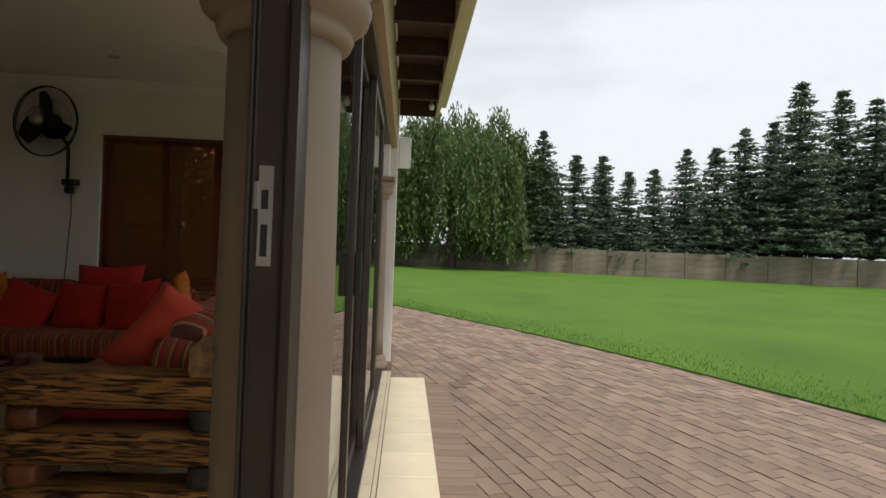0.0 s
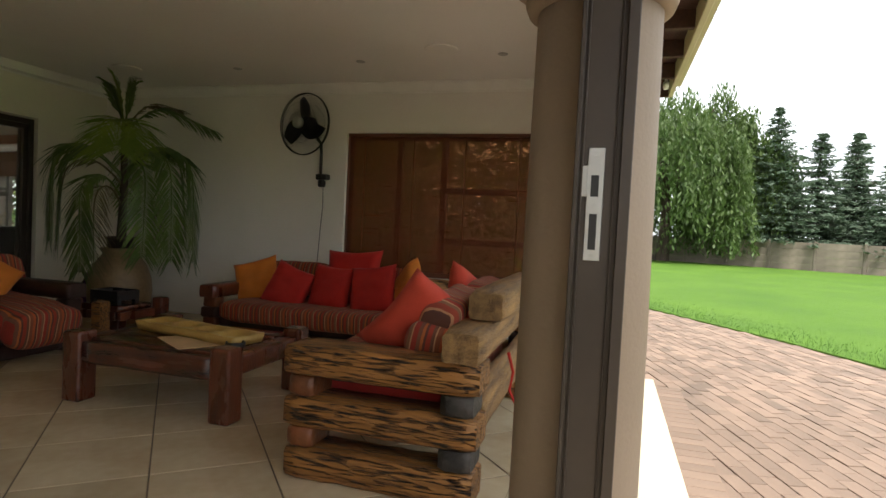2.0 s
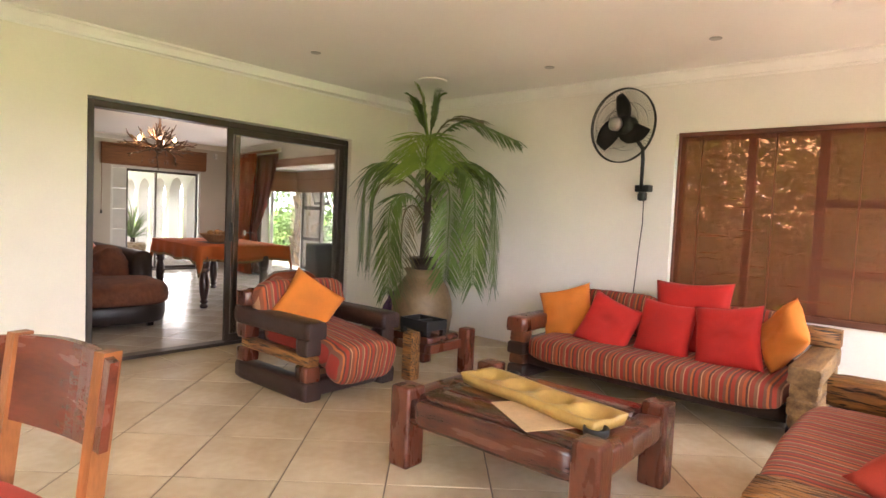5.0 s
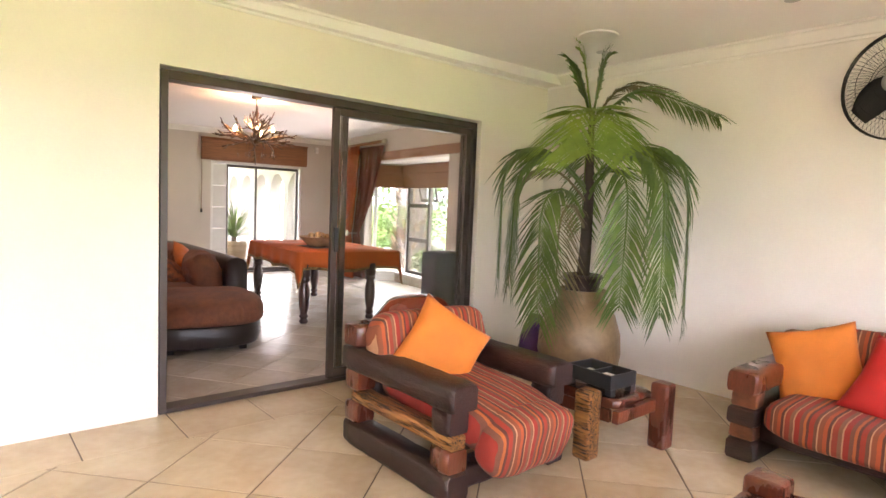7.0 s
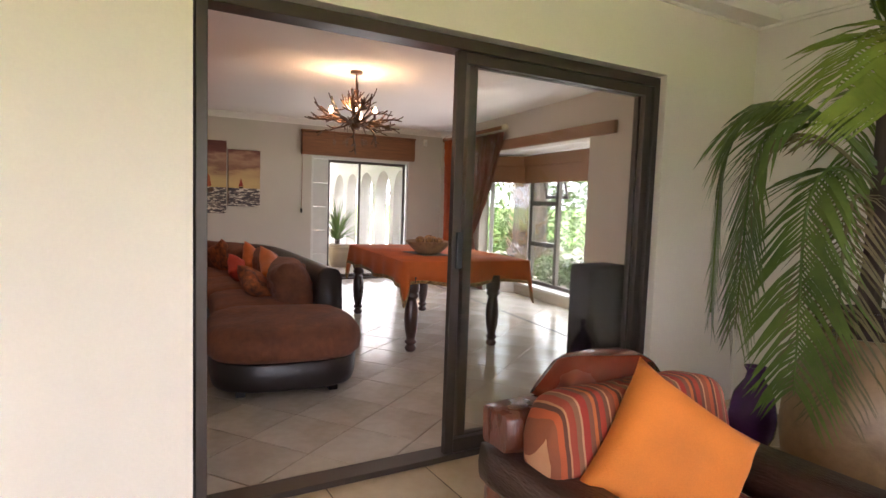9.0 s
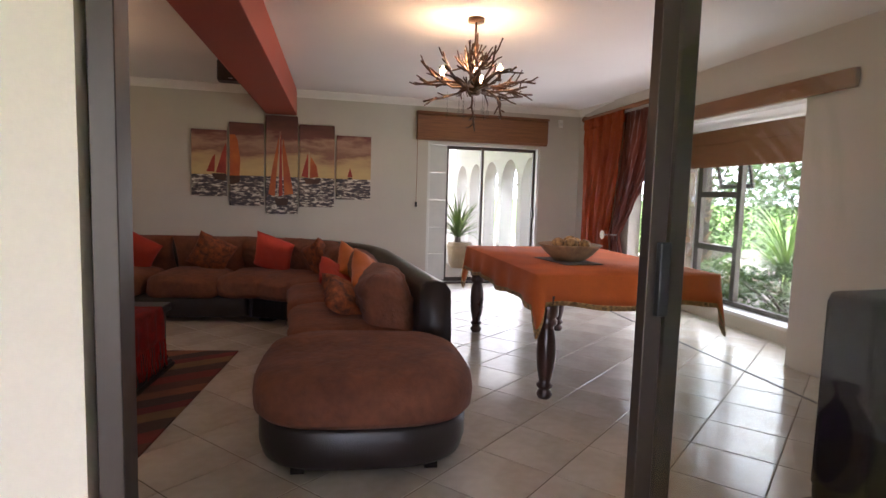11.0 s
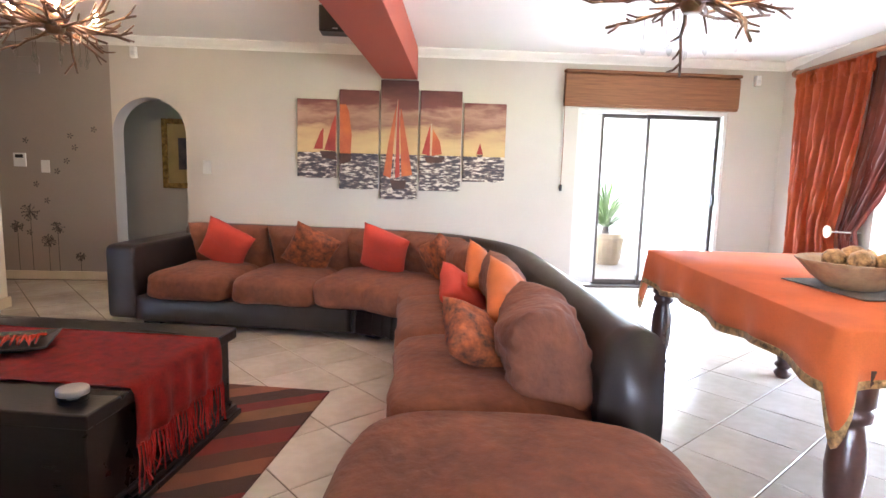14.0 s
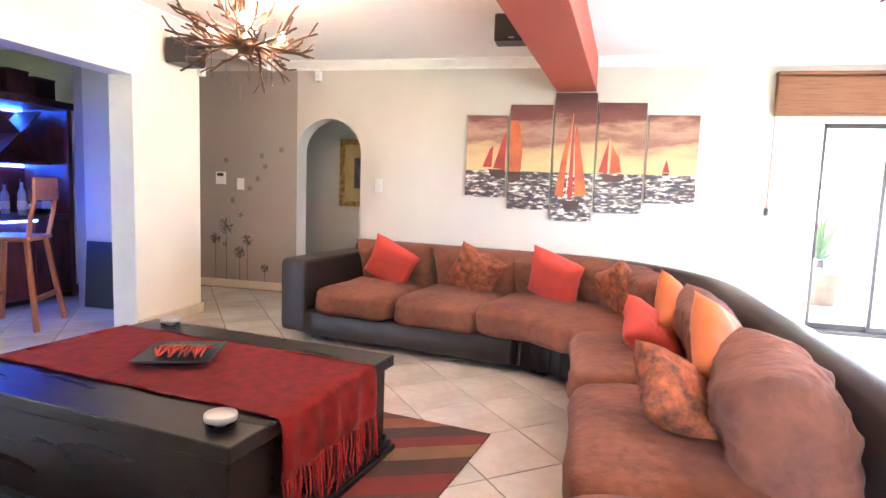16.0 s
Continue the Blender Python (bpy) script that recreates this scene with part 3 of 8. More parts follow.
for z in (1.266, 1.192, 1.119):
    b = lathe([(0.0035, 0), (0.0035, 0.0012)], 10)
    ob = part("screw", b, M_STEEL, plate)
    ob.matrix_basis = pose(-0.2315, 0.949, z, 90, 0, 0)


def glass_panel(parent_name, label, x, y0, y1, z0, z1, st=0.055, th=0.035, handle=False):
    d = thing(parent_name, label, "door", x, y0, 0, group="sliding glass doors of the front", kind="structure")
    w = y1 - y0
    part("stile", box(-th / 2, th / 2, 0, st, z0, z1, 0.002), M_BRONZE, d)
    part("stile", box(-th / 2, th / 2, w - st, w, z0, z1, 0.002), M_BRONZE, d)
    part("rail", box(-th / 2, th / 2, st, w - st, z0, z0 + 0.08, 0.002), M_BRONZE, d)
    part("rail", box(-th / 2, th / 2, st, w - st, z1 - 0.055, z1, 0.002), M_BRONZE, d)
    g = part("pane", box(-0.003, 0.003, st, w - st, z0 + 0.08, z1 - 0.055), M_GLASS, d)
    g.visible_shadow = False
    if handle:
        part("handle", box(th / 2, th / 2 + 0.03, w - 0.04, w - 0.015, 0.95, 1.12, 0.006, 2), M_BLACKPL, d)
    return d


part_y = [1.24, 2.24, 3.22, 4.22, 5.27]
for i in range(4):
    glass_panel("glass_door", "bronze aluminium framed glass sliding door", -0.215 - 0.04 * (i % 2), part_y[i] - 0.03, part_y[i + 1] + 0.03, 0.03, 2.07, handle=(i == 0))
tr = thing("door_track", "bronze aluminium door frame with sill track", "door frame", kind="structure")
part("sill_track", box(-0.295, -0.175, 1.2, 5.3, 0.0, 0.026, 0.002), M_BRONZE, tr)
part("head_track", box(-0.295, -0.175, 1.2, 5.3, 2.072, 2.119, 0.002), M_BRONZE, tr)

# threshold of cream tiles
th = thing("threshold", "cream tiled threshold step along the glass front", "step", kind="structure")
part("kerb", box(-0.31, 0.197, -3.4, 5.05, -0.14, -0.012), M_GROUT, th)
y = -3.3
while y < 5.0:
    y1 = min(y + 0.325, 5.05)
    part("step_tile", box(-0.094, 0.2, y + 0.003, y1 - 0.003, -0.011, 0.0, 0.002), M_STEPTILE, th)
    y = y1
y = -3.22
while y < 5.2:
    y1 = min(y + 0.40, 5.28)
    part("step_tile", box(-0.308, -0.122, y + 0.003, y1 - 0.003, -0.011, 0.001, 0.002), M_STEPTILE, th)
    y = y1
part("edge_trim", box(-0.118, -0.098, -3.3, 5.28, -0.012, 0.003), M_STEPTILE, th)

# eave with exposed rafters
ev = thing("eave", "roof eave with dark timber rafters and cream fascia", "eave", kind="structure")
part("soffit_board", box(-0.6, 0.25, PY0 - 0.6, 5.98, 2.655, 2.675), M_DARKTIMBER, ev)
y = PY0 - 0.5
while y < 5.95:
    part("rafter", box(-0.13, 0.245, y, y + 0.05, 2.53, 2.654, 0.004), M_DARKTIMBER, ev)
    y += 0.62
part("fascia", box(0.245, 0.285, PY0 - 0.6, 6.0, 2.50, 2.70, 0.004), M_FASCIA, ev)
part("end_board", box(-0.128, 0.244, 5.92, 5.96, 2.49, 2.654, 0.003), M_DARKTIMBER, ev)
part("gutter", box(0.286, 0.36, PY0 - 0.6, 6.0, 2.60, 2.70, 0.012, 2), M_FASCIA, ev)
tagged(part("roof_slab", box(-6.4, 0.3, PY0 - 0.6, 6.0, 2.80, 2.9), M_DARKTIMBER), "dark tiled roof over the sun room", "roof", kind="structure")
setting("wall_end", box(-0.36, -0.125, PY1 + 0.24, 6.12, -0.2, 2.66), M_EXTWALL, "pale plastered end of the outer wall", "wall")
ob = thing("wall_box", "small white plastic box fixed to the outer wall", "electrical box", -0.06, 6.05, 2.12)
part("box_body", box(-0.06, 0.06, -0.04, 0.04, -0.16, 0.16, 0.01, 2), M_WHITEPL, ob)
part("box_lid", box(0.06, 0.072, -0.035, 0.035, -0.15, 0.15, 0.003), M_WHITEPL, ob)
ob = thing("spot_light", "small white outdoor light under the eave", "lamp", 0.19, 5.55, 2.50)
part("bracket", box(-0.012, 0.012, -0.012, 0.012, 0.02, 0.155), M_WHITEPL, ob)
part("lamp_head", lathe([(0.02, -0.03), (0.028, 0.0), (0.026, 0.03)], 14), M_WHITEPL, ob, smooth=True)

# ---- blind window ----
M_BLINDWOOD = mat("red_brown_blind_wood", (0.16, 0.055, 0.026), 0.55, vary=0.35, scale=8, fine=40, bump=0.2, stretch=(0.3, 6, 6))
M_FRAMEWOOD = mat("red_brown_window_timber", (0.12, 0.045, 0.025), 0.4, vary=0.25, stretch=(1, 1, 0.3), bump=0.15)
M_BLINDWEAVE = mat("red_brown_bamboo_weave", (0.21, 0.058, 0.024), 0.55, vary=0.35, scale=8, fine=40, bump=0.2, stretch=(0.3, 6, 6))
_nt = M_BLINDWEAVE.node_tree
_tr = _nt.nodes.new("ShaderNodeBsdfTransparent")
_tr.inputs["Color"].default_value = (1.0, 0.66, 0.42, 1)
_mx = _nt.nodes.new("ShaderNodeMixShader")
_mx.inputs[0].default_value = 0.38
_nt.links.new(_nt.nodes["Principled BSDF"].outputs[0], _mx.inputs[1])
_nt.links.new(_tr.outputs[0], _mx.inputs[2])
_nt.links.new(_mx.outputs[0], _nt.nodes["Material Output"].inputs["Surface"])
win = thing("window_1", "brown timber window behind a lowered bamboo blind", "window", kind="structure")
wx0, wx1, wz0, wz1 = -2.97, -0.905, 0.63, 2.10
for a in ((wx0, wx0 + 0.05, wz0, wz1), (wx1 - 0.05, wx1, wz0, wz1), (wx0, wx1, wz0, wz0 + 0.05), (wx0, wx1, wz1 - 0.05, wz1), (-2.42, -2.36, wz0, wz1), (-1.93, -1.86, wz0, wz1), (-1.86, wx1, 1.50, 1.56), (-1.86, wx1, 0.98, 1.04)):
    part("window_frame", box(a[0], a[1], PY1 + 0.10, PY1 + 0.16, a[2], a[3], 0.003), M_FRAMEWOOD, win)
g = part("pane", box(wx0 + 0.05, wx1 - 0.05, PY1 + 0.128, PY1 + 0.132, wz0 + 0.05, wz1 - 0.05), M_GLASS, win)
g.visible_shadow = False
blind = thing("bamboo_blind", "red-brown slatted bamboo blind lowered over the window", "blind", 0, 0, 0)
bm = bmesh.new()
z = wz0 + 0.05
rnd = random.Random(7)
while z < wz1 - 0.03:
    h = rnd.uniform(0.0114, 0.0118)
    add_box(bm, wx0 + 0.045, wx1 - 0.02, PY1 - 0.004, PY1 - 0.001, z, z + h)
    z += 0.0118
ob = part("slats", bm, M_BLINDWEAVE, blind)
ob["kind"] = "stuff"
for x in (-2.75, -2.2, -1.65, -1.1):
    part("cord", box(x, x + 0.006, PY1 - 0.0065, PY1 - 0.0045, wz0 + 0.05, wz1 - 0.03), M_BLINDWOOD, blind)
part("head_batten", box(wx0 + 0.03, wx1 + 0.005, PY1 - 0.022, PY1 - 0.0005, wz1 - 0.03, wz1 + 0.005, 0.003), M_BLINDWOOD, blind)
part("bottom_batten", box(wx0 + 0.04, wx1 + 0.0, PY1 - 0.018, PY1 - 0.0005, wz0 + 0.0, wz0 + 0.05, 0.003), M_BLINDWOOD, blind)
part("side_batten", box(wx1 - 0.022, wx1 + 0.002, PY1 - 0.02, PY1 - 0.0005, wz0 + 0.05, wz1 - 0.03, 0.003), M_BLINDWOOD, blind)
part("side_batten", box(wx0 + 0.03, wx0 + 0.05, PY1 - 0.02, PY1 - 0.0005, wz0 + 0.05, wz1 - 0.03, 0.003), M_BLINDWOOD, blind)

# ---- sliding door between the rooms ----
sd = thing("sliding_door", "bronze aluminium sliding door, one side open", "door", kind="structure")
X0, X1 = -6.345, -6.225
for a in ((OY0 + 0.012, OY0 + 0.055, 0.0, OZ - 0.02), (OY1 - 0.075, OY1 - 0.03, 0.0, OZ - 0.02)):
    part("door_frame", box(X0, X1, a[0], a[1], a[2], a[3], 0.002), M_BRONZE, sd)
part("door_frame", box(X0, X1, OY0 + 0.055, OY1 - 0.075, OZ - 0.075, OZ - 0.02, 0.002), M_BRONZE, sd)
part("door_sill", box(X0, X1, OY0 + 0.055, OY1 - 0.075, 0.0, 0.03, 0.002), M_BRONZE, sd)
for x, y0, y1 in ((-6.26, 3.43, 4.79), (-6.31, 3.53, 4.79)):
    for s0, s1 in ((y0, y0 + 0.05), (y1 - 0.055, y1)):
        part("stile", box(x - 0.018, x + 0.018, s0, s1, 0.03, OZ - 0.076, 0.002), M_BRONZE, sd)
    part("rail", box(x - 0.018, x + 0.018, y0 + 0.05, y1 - 0.055, 0.03, 0.10, 0.002), M_BRONZE, sd)
    part("rail", box(x - 0.018, x + 0.018, y0 + 0.05, y1 - 0.055, OZ - 0.13, OZ - 0.076, 0.002), M_BRONZE, sd)
    g = part("pane", box(x - 0.003, x + 0.003, y0 + 0.05, y1 - 0.055, 0.10, OZ - 0.13), M_GLASS, sd)
    g.visible_shadow = False
part("door_pull", box(-6.241, -6.222, 3.45, 3.482, 0.98, 1.16, 0.004, 2), M_BLACKPL, sd)

# ---- sun room furniture ----
M_SLEEPER = mat("weathered_golden_sleeper", (0.47, 0.21, 0.055), 0.5, vary=0.5, scale=4.0, fine=14, bump=1.0, depth=0.025, stretch=(0.8, 9, 9), second=(0.20, 0.085, 0.025), cracks=10.0)
M_SLEEPER_Y = mat("weathered_sleeper_pale", (0.48, 0.28, 0.11), 0.6, vary=0.5, scale=3.0, fine=22, bump=0.9, depth=0.02, stretch=(7, 0.9, 7), second=(0.13, 0.065, 0.028))
M_SLEEPER_BLOCK = mat("reddish_sleeper_block", (0.26, 0.085, 0.03), 0.5, vary=0.5, scale=5, fine=25, bump=0.6, depth=0.015, second=(0.07, 0.025, 0.012))
M_SLEEPER_END = mat("charred_sleeper_end", (0.07, 0.06, 0.055), 0.6, vary=0.5, scale=9, fine=40, bump=0.8, depth=0.01)
M_DARKSLEEPER = mat("dark_varnished_sleeper", (0.042, 0.015, 0.010), 0.42, vary=0.5, scale=4, fine=25, bump=0.5, depth=0.01, stretch=(1.2, 6, 6), second=(0.018, 0.009, 0.007))
M_REDWOOD = mat("red_brown_varnished_wood", (0.17, 0.045, 0.02), 0.28, vary=0.45, scale=3.5, fine=30, bump=0.35, depth=0.008, stretch=(3, 3, 0.9), second=(0.05, 0.014, 0.008), coat=0.3)
M_REDTOP = mat("red_brown_table_top", (0.13, 0.035, 0.018), 0.25, vary=0.45, scale=3.5, fine=30, bump=0.3, depth=0.008, stretch=(0.9, 5, 5), second=(0.035, 0.011, 0.007), coat=0.4)
M_RED = mat("red_cotton", (0.48, 0.014, 0.008), 0.85, vary=0.14, scale=5, fine=220, bump=0.35, depth=0.003, sheen=0.04)
M_REDBRIGHT = mat("coral_red_cotton", (0.55, 0.055, 0.026), 0.85, vary=0.14, scale=5, fine=220, bump=0.35, depth=0.003, sheen=0.04)
M_ORANGE = mat("orange_cotton", (0.68, 0.20, 0.022), 0.85, vary=0.12, scale=5, fine=220, bump=0.35, depth=0.003, sheen=0.04)
STRIPES = [(0.0, (0.347, 0.04, 0.0186)), (0.10, (0.163, 0.064, 0.0372)), (0.17, (0.51, 0.264, 0.143)), (0.20, (0.245, 0.072, 0.031)), (0.30, (0.428, 0.088, 0.0248)), (0.38, (0.112, 0.04, 0.0248)),
           (0.44, (0.449, 0.208, 0.105)), (0.47, (0.296, 0.048, 0.0248)), (0.58, (0.224, 0.104, 0.0558)), (0.66, (0.49, 0.248, 0.136)), (0.69, (0.326, 0.032, 0.0186)), (0.80, (0.194, 0.072, 0.0434)), (0.88, (0.469, 0.128, 0.031)), (0.94, (0.133, 0.04, 0.0248))]


def stripe_mat(name, axis):
    return ramp_bands(mat(name, (0.95, 0.92, 0.9), 0.9, vary=0.12, scale=8, fine=260, bump=0.4, depth=0.003, sheen=0.03), "Object", axis, 4.6, STRIPES, 0.05)


M_STRIPE_X, M_STRIPE_Y = stripe_mat("striped_kelim_across_x", "X"), stripe_mat("striped_kelim_across_y", "Y")


def sleeper(axis, a0, a1, b0, b1, z0, z1, seed, rough=0.008, n=14):
    """A worn baulk along an axis, with uneven edges and dipped faces."""
    r = random.Random(seed)
    bm = bmesh.new()
    hb, hz, cb, cz = (b1 - b0) / 2, (z1 - z0) / 2, (b0 + b1) / 2, (z0 + z1) / 2
    c = 0.012
    sec = [(-1, -0.7), (-0.86, -1), (0, -1), (0.86, -1), (1, -0.7), (1, 0), (1, 0.7), (0.86, 1), (0, 1), (-0.86, 1), (-1, 0.7), (-1, 0)]
    rings = []
    ph = [r.uniform(0, 6.28) for _ in sec]
    for i in range(n + 1):
        t = i / n
        ring = []
        for k, (u, v) in enumerate(sec):
            j = 1 + (r.gauss(0, rough * 2.2) + rough * 2.5 * math.sin(ph[k] + t * 5))
            e = 1.0 - (0.10 if i in (0, n) else 0.0)
            a = a0 + (a1 - a0) * t + (r.gauss(0, rough * 0.5) if 0 < i < n else 0)
            zz = min(max(cz + v * hz * j * e, z0), z1)
            p = (a, cb + u * hb * j * e, zz)
            ring.append(bm.verts.new(p if axis == 'x' else (p[1], p[0], p[2]) if axis == 'y' else (p[1], p[2] - cz + cb, p[0])))
        rings.append(ring)
    m = len(sec)
    for p, q in zip(rings, rings[1:]):
        for k in range(m):
            bm.faces.new((p[k], p[(k + 1) % m], q[(k + 1) % m], q[k]))
    bm.faces.new(rings[0][::-1])
    bm.faces.new(rings[-1])
    bmesh.ops.recalc_face_normals(bm, faces=bm.faces)
    for f in bm.faces:
        f.smooth = len(f.verts) == 4
    return bm


def soft(sx, sy, sz, e=0.35, seed=0, wrinkle=0.012, nu=36, nv=20, sag=0.0, freq=5.0):
    """A plump cushion: a rounded box with soft dents."""
    bm = bmesh.new()
    def pw(c, k):
        return math.copysign(abs(c) ** k, c)
    rings = []
    for j in range(nv + 1):
        v = -math.pi / 2 + math.pi * j / nv
        ring = []
        for i in range(nu):
            u = 2 * math.pi * i / nu
            p = Vector((pw(math.cos(v), e) * pw(math.cos(u), e) * sx / 2, pw(math.cos(v), e) * pw(math.sin(u), e) * sy / 2, pw(math.sin(v), e * 1.6) * sz / 2))
            q = p * freq + Vector((seed * 3.7, seed * 1.3, 0))
            d = noise.noise(q) * wrinkle + noise.noise(q * 2.7) * wrinkle * 0.5
            nrm = p.normalized()
            p = p + nrm * d
            if p.z > 0:
                p.z -= sag * (1 - (2 * p.x / sx) ** 2) * (1 - (2 * p.y / sy) ** 2)
            ring.append(bm.verts.new(p))
        rings.append(ring)
    for a, b in zip(rings, rings[1:]):
        for i in range(nu):
            bm.faces.new((a[i], a[(i + 1) % nu], b[(i + 1) % nu], b[i]))
    bmesh.ops.remove_doubles(bm, verts=bm.verts, dist=1e-5)
    return smooth_mesh(bm)


def pillow_mesh(w, h, t, seed, n=18, crease=0.10):
    """A scatter cushion with pulled corners, in the xz plane, its base at z = 0."""
    bm = bmesh.new()
    sides = []
    for s in (-1, 1):
        g = []
        for j in range(n + 1):
            row = []
            for i in range(n + 1):
                u, v = 2 * i / n - 1, 2 * j / n - 1
                ed = max(0, (1 - u ** 4) * (1 - v ** 4)) ** 0.55
                pinch = 1 - 0.10 * (1 - abs(u) ** 1.5) * abs(v) ** 6
                pinch2 = 1 - 0.10 * (1 - abs(v) ** 1.5) * abs(u) ** 6
                q = Vector((u * 2 + seed, v * 2, s * 1.7 + seed * 0.7))
                d = noise.noise(q) * 0.18 + noise.noise(q * 2.6) * crease + noise.noise(q * 6.1) * crease * 0.45
                row.append(bm.verts.new((u * w / 2 * pinch2, s * t / 2 * ed * (1 + d), (v * pinch + 1) * h / 2)))
            g.append(row)
        for j in range(n):
            for i in range(n):
                f = (g[j][i], g[j][i + 1], g[j + 1][i + 1], g[j + 1][i])
                bm.faces.new(f if s < 0 else f[::-1])
        sides.append(g)
    bmesh.ops.remove_doubles(bm, verts=bm.verts, dist=1e-5)
    return smooth_mesh(bm)


def pillow(label, material, x, y, z, w, h, t, rz, lean, roll, seed, group="scatter cushions"):
    ob = part("cushion", pillow_mesh(w, h, t, seed), material)
    ob.matrix_basis = pose(x, y, z, 0, 0, rz) @ pose(0, 0, 0, lean, 0, 0) @ pose(0, 0, 0, 0, roll, 0)
    return tagged(ob, label, "cushion", group)


def pillow_at(label, material, c, w, h, t, rz, lean, roll, seed, group="scatter cushions"):
    """The same cushion, placed by its middle."""
    ob = part("cushion", pillow_mesh(w, h, t, seed), material)
    ob.matrix_basis = pose(*c, 0, 0, rz) @ pose(0, 0, 0, lean, 0, 0) @ pose(0, 0, 0, 0, roll, 0) @ pose(0, 0, -h / 2)
    return tagged(ob, label, "cushion", group)


# sofa of stacked sleepers near the glass front, facing west
sf = thing("sleeper_sofa", "rustic sofa of stacked weathered railway sleepers", "sofa", 0, 0, 0, group="sleeper seats")
def sofa_side(parent, y0, y1, x0, x1, seed, m_long, m_block, hs=(0.0, 0.14, 0.235, 0.37, 0.465, 0.60), ends=True):
    part("sleeper", sleeper('x', x0, x1, y0, y1, hs[0], hs[1], seed), m_long, parent)
    part("sleeper", sleeper('x', x0 - 0.01, x1 + 0.01, y0, y1, hs[2], hs[3], seed + 1), m_long, parent)
    part("armrest", sleeper('x', x0 - 0.015, x1 + 0.015, y0 - 0.005, y1 + 0.005, hs[4], hs[5], seed + 2), m_long, parent)
    for k, (za, zb) in enumerate(((hs[1], hs[2]), (hs[3], hs[4]))):
        part("spacer", sleeper('x', x0 + 0.01, x0 + 0.13, y0 + 0.008, y1 - 0.008, za, zb, seed + 5 + k, n=4), m_block, parent)
        part("spacer", sleeper('x', x1 - 0.15, x1 - 0.01, y0 + 0.008, y1 - 0.008, za, zb, seed + 8 + k, n=4), M_SLEEPER_END, parent)


sofa_side(sf, 2.34, 2.55, -1.555, -0.69, 10, M_SLEEPER, M_SLEEPER_BLOCK)
sofa_side(sf, 4.00, 4.20, -1.555, -0.69, 30, M_SLEEPER, M_SLEEPER_BLOCK)
part("back_rail", sleeper('y', 2.30, 4.26, -0.84, -0.67, 0.602, 0.735, 50), M_SLEEPER_Y, sf)
part("back_rail", sleeper('y', 2.62, 4.20, -0.81, -0.64, 0.737, 0.87, 51), M_SLEEPER_Y, sf)
part("back_board", sleeper('y', 2.55, 4.0, -0.76, -0.70, 0.25, 0.47, 52), M_SLEEPER_Y, sf)
part("seat_rail", sleeper('y', 2.55, 4.0, -1.52, -1.40, 0.235, 0.34, 53), M_SLEEPER_Y, sf)
part("seat_board", box(-1.42, -0.78, 2.56, 3.99, 0.26, 0.30, 0.004), M_SLEEPER_Y, sf)
ob = part("seat_cushion", soft(0.80, 1.44, 0.22, 0.3, 1, 0.015, sag=0.02), M_STRIPE_Y, sf, "striped kelim seat cushion")
ob.location = (-1.24, 3.275, 0.40)
for k in range(2):
    ob = part("back_cushion", soft(0.22, 0.70, 0.36, 0.42, 3 + k, 0.02), M_STRIPE_Y, sf, "striped kelim back cushion")
    ob.matrix_basis = pose(-0.95, 2.92 + 0.72 * k, 0.66, 0, 14, 0)
M_BLANKET = ramp_bands(mat("red_black_woven_blanket", (0.95, 0.9, 0.88), 0.9, vary=0.15, scale=8, fine=260, bump=0.4, depth=0.003), "Object", "Z", 9.0,
                       [(0.0, (0.34, 0.02, 0.015)), (0.30, (0.05, 0.02, 0.02)), (0.42, (0.38, 0.03, 0.02)), (0.66, (0.10, 0.03, 0.03)), (0.74, (0.42, 0.26, 0.18)), (0.80, (0.30, 0.02, 0.015))], 0.04)
ob = part("side_cushion", soft(0.82, 0.10, 0.22, 0.18, 4, 0.008), M_BLANKET, sf, "red and black striped woven cushion side")
ob.location = (-1.16, 2.60, 0.37)
tie = bmesh.new()
tube(tie, [(-0.655, 2.9, 0.55), (-0.63, 2.92, 0.45), (-0.64, 2.9, 0.36), (-0.58, 2.86, 0.27)], 0.008, 0.006, 6)
part("cushion_tie", tie, M_RED, sf)
ob = part("bolster", soft(0.24, 0.34, 0.2, 0.5, 9, 0.012), M_STRIPE_X)
ob.matrix_basis = pose(-0.97, 2.66, 0.615, 0, 8, 4)
tagged(ob, "striped kelim bolster cushion lying against the sofa back", "cushion", "scatter cushions")
pillow("coral red cotton cushion leaning on the sofa arm", M_REDBRIGHT, -1.20, 2.78, 0.46, 0.50, 0.50, 0.17, 12, 24, 38, 1)
pillow("coral red cotton cushion propped in the sofa back", M_REDBRIGHT, -1.03, 3.55, 0.52, 0.40, 0.40, 0.14, 75, -16, 28, 2)

